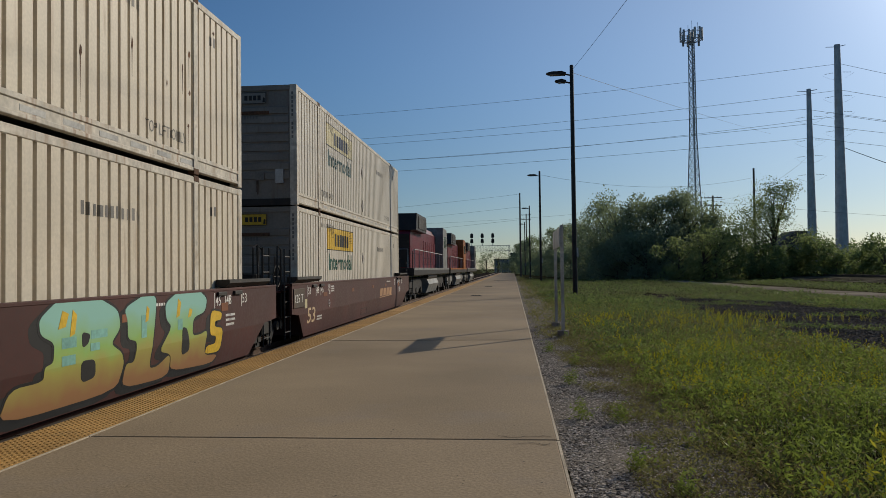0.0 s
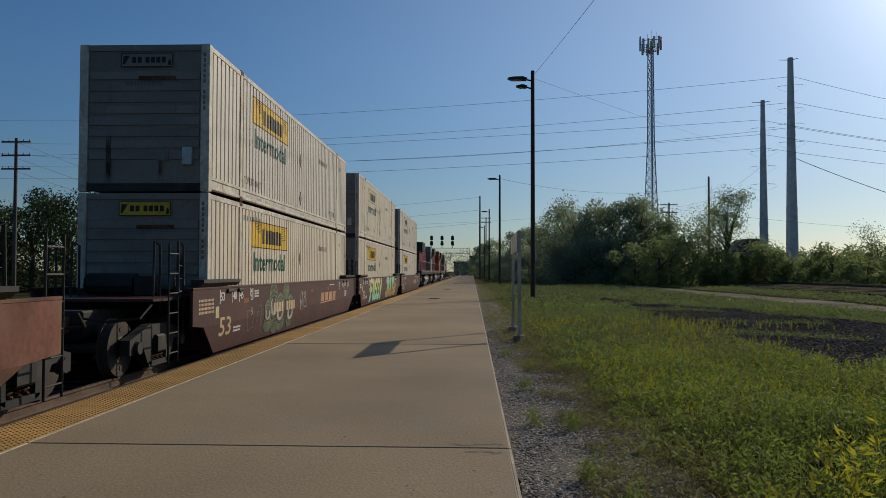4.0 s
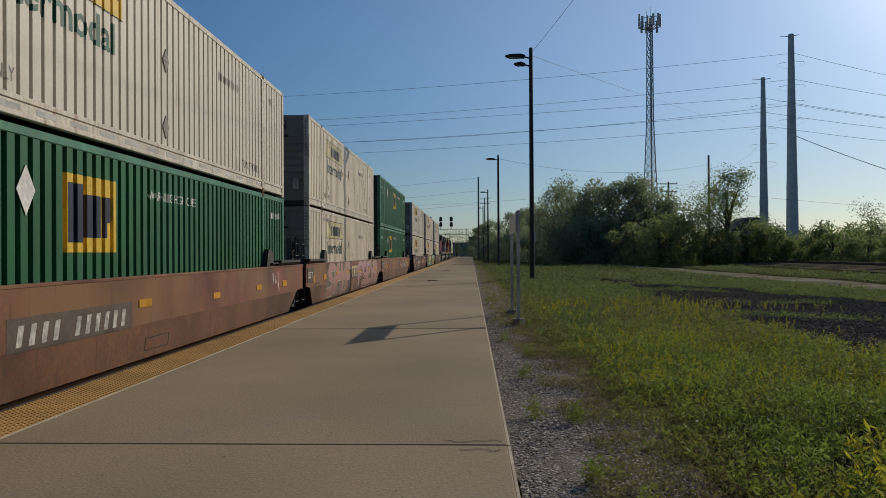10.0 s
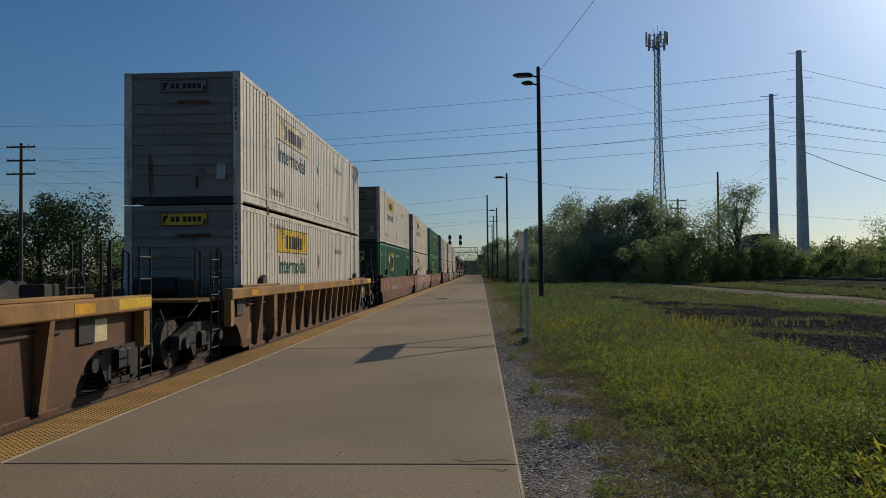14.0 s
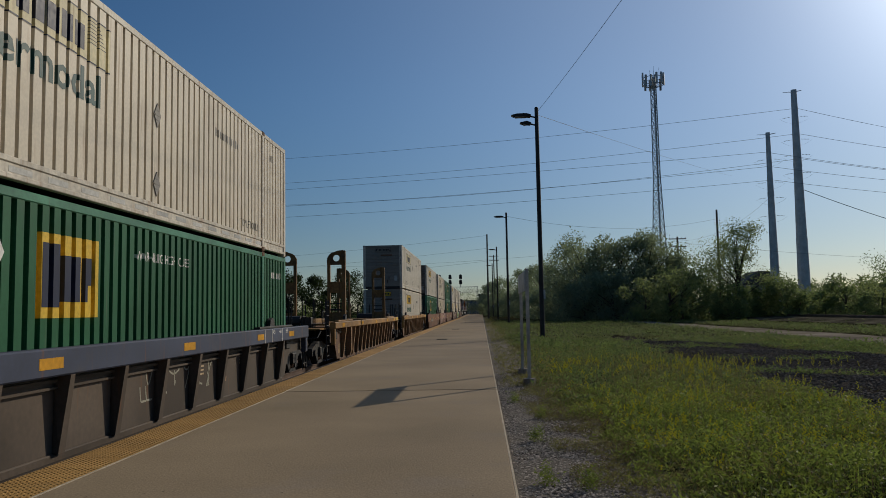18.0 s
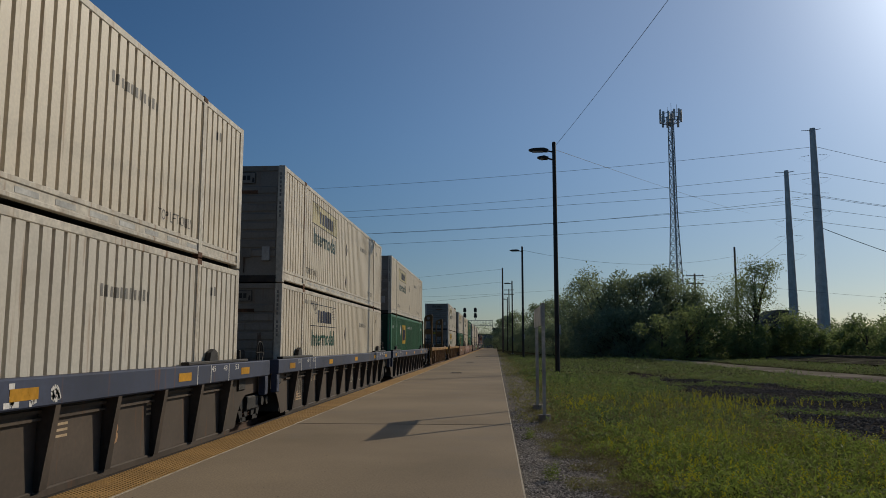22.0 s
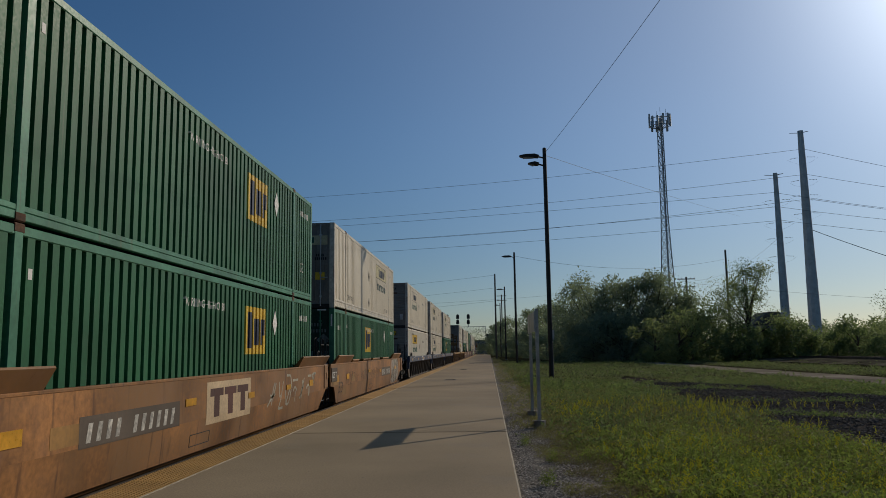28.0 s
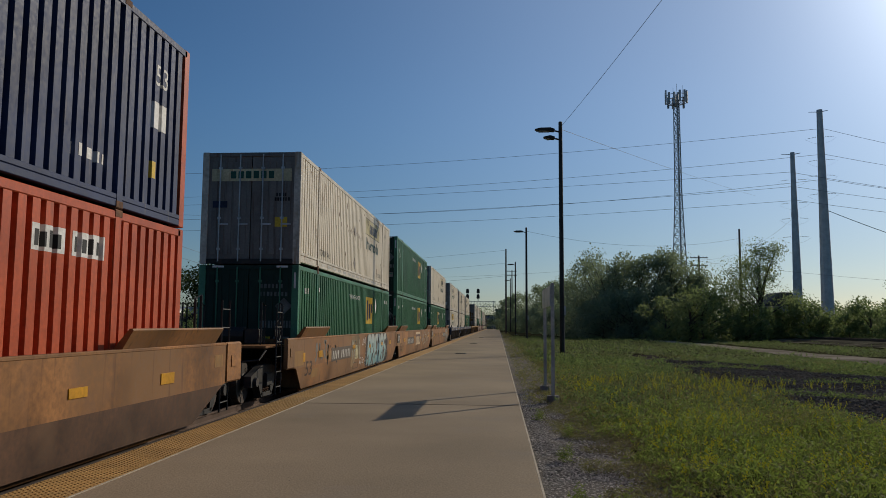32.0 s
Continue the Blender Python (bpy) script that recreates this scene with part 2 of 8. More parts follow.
TANBROWN = mat("rusty_tan_paint", (0.29, 0.130, 0.044), 0.65, second=(0.20, 0.105, 0.045), gs=14, grain=0.2, blot=0.3, bs=0.7, streak=0.5, streak_col=(0.09, 0.045, 0.025), dirt=0.45, dirt_col=(0.21, 0.11, 0.06), per=0.08)
# browner tones for the lower side plates
LOWER_TAN = mat("brown_lower_plate", (0.115, 0.058, 0.032), 0.75, spec=0.3, gs=14, grain=0.2, blot=0.3, bs=0.6, streak=0.4, streak_col=(0.07, 0.036, 0.022), dirt=0.4, dirt_col=(0.15, 0.085, 0.045), per=0.08)
LOWER_RED = mat("rust_lower_plate", (0.155, 0.068, 0.034), 0.75, spec=0.3, gs=14, grain=0.2, blot=0.3, bs=0.6, streak=0.4, streak_col=(0.07, 0.034, 0.022), dirt=0.4, dirt_col=(0.15, 0.08, 0.04), per=0.08)
POSTTAN = mat("tan_post_paint", (0.25, 0.14, 0.065), 0.65, gs=14, blot=0.2, bs=0.9, streak=0.35, streak_col=(0.10, 0.055, 0.03), dirt=0.3)
# darker than YELLOWTOP: shade on the rear-facing stanchions is painted in
STANCHION_SHADED = mat("rusted_shaded_yellow_stanchion", (0.20, 0.11, 0.038), 0.7, gs=12, grain=0.2, blot=0.3, bs=1.2, streak=0.5, streak_col=(0.09, 0.05, 0.025), dirt=0.4)
RIBBROWN = mat("brown_ribbed_paint", (0.145, 0.076, 0.043), 0.65, gs=14, blot=0.22, bs=0.6, streak=0.3, streak_col=(0.26, 0.13, 0.05), dirt=0.25)
YELLOWTOP = mat("weathered_yellow_paint", (0.30, 0.16, 0.05), 0.6, gs=14, blot=0.25, bs=0.9, streak=0.5, streak_col=(0.17, 0.09, 0.04), dirt=0.35, dirt_col=(0.2, 0.12, 0.06))
BLUEGREY = mat("blue_grey_car_paint", (0.052, 0.064, 0.105), 0.6, gs=14, blot=0.18, bs=0.6, streak=0.25, dirt=0.2)
DULLGREY = mat("dull_grey_brown_paint", (0.098, 0.074, 0.056), 0.7, gs=14, blot=0.2, bs=0.6, streak=0.25, dirt=0.25)
LOGO_YELLOW = mat("yellow_decal", (0.66, 0.43, 0.04), 0.5, blot=0.08, streak=0.15)
LOGO_FADED = mat("sun_bleached_yellow_decal", (0.60, 0.53, 0.32), 0.55, blot=0.15, streak=0.3)
LOGO_GREEN = mat("dark_green_lettering", (0.02, 0.10, 0.07), 0.5, blot=0.2)
LOGO_TEAL = mat("dark_teal_lettering", (0.035, 0.085, 0.08), 0.5, blot=0.2)
LOGO_TEAL_PALE = mat("pale_turquoise_spray", (0.20, 0.42, 0.36), 0.6, blot=0.1)
LOGO_NAVY = mat("navy_lettering", (0.018, 0.024, 0.055), 0.5)
FAINT_INK = mat("worn_grey_lettering", (0.20, 0.19, 0.17), 0.6, blot=0.2)
RAIL_WHITE = mat("rust_stained_white_rail", (0.58, 0.53, 0.44), 0.55, gs=12, grain=0.15, blot=0.12, bs=1.6, streak=0.65, streak_col=(0.24, 0.12, 0.055), dirt=0.35, dirt_col=(0.30, 0.20, 0.11))
INK = mat("black_lettering", (0.025, 0.025, 0.025), 0.6)
PALE_INK = mat("white_lettering", (0.72, 0.70, 0.66), 0.6, blot=0.1)
GREY_PATCH = mat("grey_brown_paint_patch", (0.105, 0.078, 0.06), 0.65, blot=0.2, bs=2.0, grain=0.2)
DIM_INK = mat("dim_grey_lettering", (0.13, 0.15, 0.14), 0.7, blot=0.25, bs=4.0)
BROWN_INK = mat("dark_brown_marker", (0.075, 0.042, 0.026), 0.7)
OCHRE_PATCH = mat("ochre_stencil_patch", (0.26, 0.155, 0.07), 0.7, blot=0.3, bs=3.0, grain=0.25)
WORN_WHITE = mat("worn_white_lettering", (0.50, 0.47, 0.42), 0.6, blot=0.25, bs=5.0, grain=0.3)
CREAM_INK = mat("cream_lettering", (0.54, 0.40, 0.25), 0.6, blot=0.12)
FADED_ORANGE = mat("faded_orange_lettering", (0.46, 0.26, 0.13), 0.6, blot=0.15, streak=0.2)
REFLECT = mat("yellow_reflector", (0.58, 0.29, 0.03), 0.35)
REFLECT_RED = mat("worn_orange_patch", (0.22, 0.085, 0.04), 0.6)
GREY_DASH = mat("grey_band_marks", (0.46, 0.45, 0.42), 0.5)
POLE = mat("dark_bronze_pole", (0.035, 0.033, 0.032), 0.5, 0.3)
WOODPOLE = mat("weathered_wood_pole", (0.13, 0.105, 0.085), 0.9, gs=10, bump=0.4, streak=0.3)
GALV = mat("galvanised_steel", (0.42, 0.43, 0.43), 0.5, 0.5)
MONOPOLE = mat("weathering_steel_pole", (0.58, 0.58, 0.58), 0.7, 0.0, blot=0.1)
WIRE = mat("weathered_wire", (0.16, 0.165, 0.18), 0.5)
BARK = mat("bark", (0.09, 0.07, 0.055), 0.95, gs=8, bump=0.6)
SIGNBACK = mat("sign_aluminium", (0.52, 0.52, 0.51), 0.45, 0.4)
SIGNPOST = mat("pale_sign_post", (0.50, 0.47, 0.43), 0.6, 0.1)
LENS = mat("lamp_lens", (0.3, 0.3, 0.3), 0.3)
LOCO_RED = mat("loco_red_paint", (0.15, 0.018, 0.032), 0.4, dirt=0.2)
LOCO_ORANGE = mat("loco_orange_paint", (0.36, 0.12, 0.03), 0.45, dirt=0.2)
LOCO_DARK = mat("loco_dark_paint", (0.03, 0.028, 0.028), 0.5, dirt=0.2)
LOCO_GREY = mat("loco_grey_paint", (0.22, 0.22, 0.21), 0.5, dirt=0.2)
HOUSE = mat("far_building_wall", (0.30, 0.28, 0.27), 0.9)
FARBLUE = mat("far_blue_grey_building", (0.10, 0.14, 0.22), 0.8)
ROOF = mat("far_roof", (0.09, 0.085, 0.085), 0.9)
GLASS = mat("dark_window_glass", (0.02, 0.025, 0.03), 0.08)
# lightened thicket leaves: distant haze and glare are put into their colour
LEAF_HAZED = leaf_mat("haze_lightened_tree_leaves", (0.15, 0.185, 0.13), (0.23, 0.265, 0.175), (0.27, 0.33, 0.17), 0.46)
LEAF_DEEP = leaf_mat("deep_green_leaves", (0.02, 0.036, 0.015), (0.05, 0.074, 0.028), (0.065, 0.095, 0.026), 0.25)
LEAF_MID = leaf_mat("mid_green_leaves", (0.09, 0.13, 0.055), (0.18, 0.22, 0.10), (0.22, 0.29, 0.10), 0.43)
LEAF_LIGHT = leaf_mat("sparse_olive_leaves", (0.13, 0.165, 0.07), (0.24, 0.27, 0.12), (0.29, 0.35, 0.13), 0.45)
GRASS = leaf_mat("weed_leaves", (0.038, 0.062, 0.018), (0.42, 0.44, 0.13), (0.25, 0.33, 0.06), 0.36, few=0.68)
MID_GRASS = leaf_mat("middle_field_weeds", (0.036, 0.060, 0.02), (0.21, 0.245, 0.085), (0.18, 0.245, 0.075), 0.40, few=0.6)
FIELD_GRASS = leaf_mat("dull_field_grass", (0.045, 0.058, 0.025), (0.16, 0.17, 0.075), (0.17, 0.20, 0.08), 0.4)
GRASS_OLIVE = leaf_mat("olive_weed_leaves", (0.055, 0.056, 0.022), (0.42, 0.38, 0.17), (0.24, 0.235, 0.075), 0.34, few=0.70)
GRASS_DRY = leaf_mat("yellowing_weeds", (0.15, 0.155, 0.022), (0.33, 0.29, 0.055), (0.42, 0.40, 0.04), 0.45)
STRAW = leaf_mat("dead_brown_stalks", (0.08, 0.058, 0.035), (0.28, 0.215, 0.125), (0.12, 0.09, 0.05), 0.2)
FLOWER = leaf_mat("yellow_flowers", (0.45, 0.38, 0.02), (0.70, 0.60, 0.06), (0.6, 0.55, 0.05), 0.3)


def stone_mat(name, a, c):
    """Loose stones: each one its own grey."""
    m = leaf_mat(name, a, c, a, 0.0, 0.95)
    m.node_tree.nodes["Principled BSDF"].inputs["Specular IOR Level"].default_value = 0.1
    return m


STONES = stone_mat("mixed_grey_stones", (0.06, 0.052, 0.045), (0.52, 0.46, 0.40))
CINDERS = stone_mat("mixed_dark_cinders", (0.035, 0.03, 0.028), (0.13, 0.115, 0.105))


# ---------- mesh helpers ----------
class Shape:
    """Gathers boxes, prisms and tubes into one mesh."""

    def __init__(self):
        self.v, self.f = [], []

    def add(self, verts, faces):
        k = len(self.v)
        self.v += [tuple(p) for p in verts]
        self.f += [tuple(i + k for i in face) for face in faces]
        return self

    def box(self, x0, x1, y0, y1, z0, z1, c=0.0):
        """A box; c cuts its four long edges along y by that much."""
        if c:
            return self.prism([(x0 + c, z0), (x1 - c, z0), (x1, z0 + c), (x1, z1 - c), (x1 - c, z1), (x0 + c, z1), (x0, z1 - c), (x0, z0 + c)], "y", y0, y1)
        v = [(x, y, z) for z in (z0, z1) for x, y in ((x0, y0), (x1, y0), (x1, y1), (x0, y1))]
        return self.add(v, [(3, 2, 1, 0), (4, 5, 6, 7), (0, 1, 5, 4), (1, 2, 6, 5), (2, 3, 7, 6), (3, 0, 4, 7)])

    def prism(self, poly, axis, a, b):
        """A flat outline pushed along an axis: x takes (y, z), y takes (x, z), z takes (x, y)."""
        put = {"x": lambda p, k: (k, p[0], p[1]), "y": lambda p, k: (p[0], k, p[1]), "z": lambda p, k: (p[0], p[1], k)}[axis]
        n = len(poly)
        area = sum(poly[i][0] * poly[(i + 1) % n][1] - poly[(i + 1) % n][0] * poly[i][1] for i in range(n))
        if (area < 0) != (axis == "y"):
            poly = poly[::-1]
        v = [put(p, a) for p in poly] + [put(p, b) for p in poly]
        return self.add(v, [tuple(range(n))[::-1], tuple(range(n, 2 * n))] + [(i, (i + 1) % n, n + (i + 1) % n, n + i) for i in range(n)])

    def tube(self, p, q, r, n=8, r2=None):
        p, q = Vector(p), Vector(q)
        d = (q - p).normalized()
        a = d.orthogonal().normalized()
        b = d.cross(a)
        r2 = r if r2 is None else r2
        v = [p + r * (a * math.cos(t) + b * math.sin(t)) for t in (2 * math.pi * i / n for i in range(n))]
        v += [q + r2 * (a * math.cos(t) + b * math.sin(t)) for t in (2 * math.pi * i / n for i in range(n))]
        return self.add(v, [tuple(range(n))[::-1], tuple(range(n, 2 * n))] + [(i, (i + 1) % n, n + (i + 1) % n, n + i) for i in range(n)])

    def line(self, pts, r, n=6):
        """A bent tube swept through the points."""
        p = [Vector(q) for q in pts]
        k, m = len(self.v), len(p)
        side = (p[1] - p[0]).orthogonal().normalized()
        for i in range(m):
            d = (p[min(i + 1, m - 1)] - p[max(i - 1, 0)]).normalized()
            side = (side - d * side.dot(d)).normalized()
            up = d.cross(side)
            self.v += [tuple(p[i] + r * (side * math.cos(t) + up * math.sin(t))) for t in (2 * math.pi * j / n for j in range(n))]
        for i in range(m - 1):
            self.f += [(k + i * n + j, k + i * n + (j + 1) % n, k + (i + 1) * n + (j + 1) % n, k + (i + 1) * n + j) for j in range(n)]
        self.f += [tuple(range(k, k + n))[::-1], tuple(range(k + (m - 1) * n, k + m * n))]
        return self

    def mesh(self, name, material):
        me = bpy.data.meshes.new(name)
        me.from_pydata(self.v, [], self.f)
        me.materials.append(material)
        me.update()
        return me

    def ob(self, name, material, parent=None, label="", at=None):
        return piece(name, self.mesh(name, material), parent, label, at)


def piece(name, me, parent=None, label="", at=None):
    o = new(name, me)
    if parent:
        o.parent = parent
    if at is not None:
        o.matrix_basis = at
    if label:
        o["label"] = label
    if name in ("numbering", "stencilling", "band_pattern"):
        o["kind"] = "stuff"
    return o


def base(name, m, label, category, group="", kind=""):
    """A thing's empty root."""
    e = new(name)
    e.matrix_basis = m
    e.empty_display_size = 0.3
    return tagged(e, label, category, group, kind)


def one(name, shape, material, label, category, group="", kind="", at=None):
    return tagged(shape.ob(name, material, at=at), label, category, group, kind)


def rnd(seed):
    return random.Random(seed)


def leaf_mesh(name, corners, material):
    """A mesh of loose four-cornered leaves: an array of n times 4 points."""
    n = len(corners)
    me = bpy.data.meshes.new(name)
    me.vertices.add(4 * n)
    me.vertices.foreach_set("co", np.asarray(corners, dtype=np.float32).ravel())
    me.loops.add(4 * n)
    me.loops.foreach_set("vertex_index", np.arange(4 * n, dtype=np.int32))
    me.polygons.add(n)
    me.polygons.foreach_set("loop_start", np.arange(0, 4 * n, 4, dtype=np.int32))
    me.materials.append(material)
    me.update(calc_edges=True)
    return me


def unit(a):
    return a / (np.linalg.norm(a, axis=-1, keepdims=True) + 1e-9)


TEXTS = {}


def letters(text, size, weight=0.0, stretch=1.0):
    """Flat letters of the built-in font as points and faces in x and y, left end at 0, baseline at 0."""
    key = (text, size, weight, stretch)
    if key not in TEXTS:
        cu = bpy.data.curves.new("letters", "FONT")
        cu.body, cu.size, cu.offset, cu.resolution_u = text, size, weight, 2
        o = bpy.data.objects.new("letters", cu)
        me = bpy.data.meshes.new_from_object(o)
        v = [(p.co.x * stretch, p.co.y) for p in me.vertices]
        f = [tuple(q.vertices) for q in me.polygons]
        bpy.data.objects.remove(o)
        bpy.data.curves.remove(cu)
        bpy.data.meshes.remove(me)
        TEXTS[key] = (v, f)
    return TEXTS[key]


# ---------- train figures ----------
TRACK_X, RAIL_Z = -6.4, -0.2
HALF = 1.295


def rolled(t):
    """Metres that the train has gone at t seconds, as it slowly loses speed."""
    return 9.31113 * t - 0.0513801 * t ** 2 + 0.00170640 * t ** 3 - 0.0000254452 * t ** 4


MOVERS, WHEELS = [], []

# ---------- ground, track bed and platform ----------
EDGE_L, EDGE_R = -4.65, 0.37          # platform edges
SLAB0, SLAB = 6.10, 9.144             # first joint ahead, joint spacing


def soil_z(x, y):
    """Height of the open ground beside the platform."""
    z = -0.066 - 0.05 * min(max((x - 1.7) / 1.3, 0), 1) - 0.13 * min(max((x - 3) / 8, 0), 1)
    return z + (0.06 * min(max((x - 1.4) / 1.6, 0), 1) * noise.noise((x * 0.35, y * 0.3, 0.0)) if x < 60 and y < 120 else 0)


def terrain():
    xs = [-3000, -800, -200, -80, -40, -25, -18, -12, -9.4, -8.9, -6.4, -4.75, -4.2, 0.2, 0.36, 0.6, 1.2, 1.7, 2.3, 3, 4.5, 6, 8, 10, 12.5, 15, 20, 28, 40, 60, 100, 200, 800, 3000]
    ys = [-300, -60, -20, -8] + [i * 3.0 for i in range(0, 22)] + [70, 80, 95, 110, 140, 200, 300, 500, 900, 2000, 4500]
    v, f = [], []
    for y in ys:
        for x in xs:
            z = -0.52 if x < -4.5 else -0.3 if x < 0.3 else soil_z(x, y)
            if x < -9:
                z = -0.6 + (0.12 * noise.noise((x * 0.1, y * 0.1, 3.0)) if x > -80 else 0)
            v.append((x, y, z))
    n = len(xs)
    for j in range(len(ys) - 1):
        for i in range(n - 1):
            k = j * n + i
            f.append((k, k + 1, k + n + 1, k + n))
    s = Shape()
    s.v, s.f = v, f
    return one("ground", s, SOIL, "weedy brown soil stretching away on both sides of the tracks", "ground", kind="structure")


terrain()


def strip(name, left, right, y0, y1, step, z, material, label, category, seed, rag=0.25):
    """A sheet of gravel or soil with ragged edges; left and right give x at y."""
    v, f, y, k = [], [], y0, 0
    while y <= y1:
        a = left(y) + rag * noise.noise((y * 0.5, seed, 0)) + rag * 0.5 * noise.noise((y * 1.7, seed, 5))
        b = right(y) + rag * noise.noise((y * 0.45, seed, 9)) + rag * 0.5 * noise.noise((y * 1.9, seed, 2))
        for i in range(7):
            x = a + (b - a) * i / 6
            v.append((x, y, z(x, y)))
        if k:
            f += [((k - 1) * 7 + i, (k - 1) * 7 + i + 1, k * 7 + i + 1, k * 7 + i) for i in range(6)]
        k += 1
        y += step * (1 + max(y, 0) / 25)
    s = Shape()
    s.v, s.f = v, f
    return one(name, s, material, label, category, kind="structure")


strip("gravel_shoulder", lambda y: 0.30, lambda y: 1.75 - 0.35 * min(max((y - 10) / 25, 0), 1), -6, 160, 0.4, lambda x, y: -0.055 + 0.012 * noise.noise((x * 3, y * 3, 1)),
      GRAVEL, "loose grey crushed gravel along the platform edge", "gravel", 1.0, 0.22)
strip("old_trackbed", lambda y: 5.7 + 0.05 * max(y - 20, 0), lambda y: 14.0 if y < 28 else max(14.0 - (y - 28) * 0.30, 7.9), -5, 47, 0.5, lambda x, y: soil_z(x, y) + 0.05,
      CINDER_BED, "dark cinder and ballast of a lifted track among weeds", "gravel", 7.0, 0.7)
strip("pale_path", lambda y: 17.2, lambda y: 20.6 - 0.03 * max(y - 60, 0), 5, 112, 1.0, lambda x, y: soil_z(x, y) + 0.06,
      PATH_TAN, "pale dusty service path beyond the field", "path", 4.0, 0.9)
strip("siding_bed", lambda y: 30.0, lambda y: 39.5, -5, 150, 1.0, lambda x, y: soil_z(x, y) + 0.10 + 0.30 * min(max((x - 29) / 6, 0), 1),
      SIDING_BED, "dull weathered ballast bed of a siding before the bushes", "ballast", 3.0, 0.3)


def siding_rails():
    root = base("siding_track", pose(36.5, 0, 0.2), "rusty rails of a disused siding before the bushes", "track", kind="structure")
    for x in (-0.75, 0.75):
        Shape().box(x - 0.04, x + 0.04, -5, 150, -0.05, 0.17).ob("rail", RAIL, root)


siding_rails()


def ballast_bed():
    s = Shape()
    s.prism([(TRACK_X - 2.6, -0.55), (EDGE_L + 0.05, -0.55), (EDGE_L + 0.05, -0.40), (TRACK_X + 1.3, -0.385), (TRACK_X - 1.3, -0.385)], "y", -60, 420)
    one("ballast_bed", s, BALLAST, "dark oily ballast under the running track", "ballast", kind="structure")
    t = Shape()
    t.prism([(TRACK_X - 7.4, -0.58), (TRACK_X - 2.7, -0.58), (TRACK_X - 3.6, -0.42), (TRACK_X - 6.4, -0.42)], "y", -60, 420)
    one("far_ballast_bed", t, BALLAST, "ballast of the second track behind the train", "ballast", kind="structure")


ballast_bed()


def track(cx, label):
    root = base("railway_track", pose(cx, 0, 0), label, "track", kind="structure")
    for side in (-0.7525, 0.7525):
        s = Shape()
        s.prism([(side - 0.075, RAIL_Z - 0.17), (side + 0.075, RAIL_Z - 0.17), (side + 0.07, RAIL_Z - 0.155), (side + 0.012, RAIL_Z - 0.13), (side + 0.012, RAIL_Z - 0.04), (side + 0.036, RAIL_Z - 0.03),
                 (side + 0.036, RAIL_Z - 0.004), (side + 0.03, RAIL_Z), (side - 0.03, RAIL_Z), (side - 0.036, RAIL_Z - 0.004), (side - 0.036, RAIL_Z - 0.03), (side - 0.012, RAIL_Z - 0.04), (side - 0.012, RAIL_Z - 0.13), (side - 0.07, RAIL_Z - 0.155)], "y", -60, 420)
        s.ob("rail", RAIL, root)
    me = Shape().box(-1.3, 1.3, -0.11, 0.11, RAIL_Z - 0.34, RAIL_Z - 0.172).mesh("sleeper", SLEEPER)
    for i in range(170):
        piece("sleeper", me, root, at=pose(0, -2 + i * 0.55, rnd(i).uniform(-0.01, 0.004), 0, 0, rnd(i + 9).uniform(-0.8, 0.8)))
    return root


track(TRACK_X, "running track with rusty-sided rails on timber sleepers")


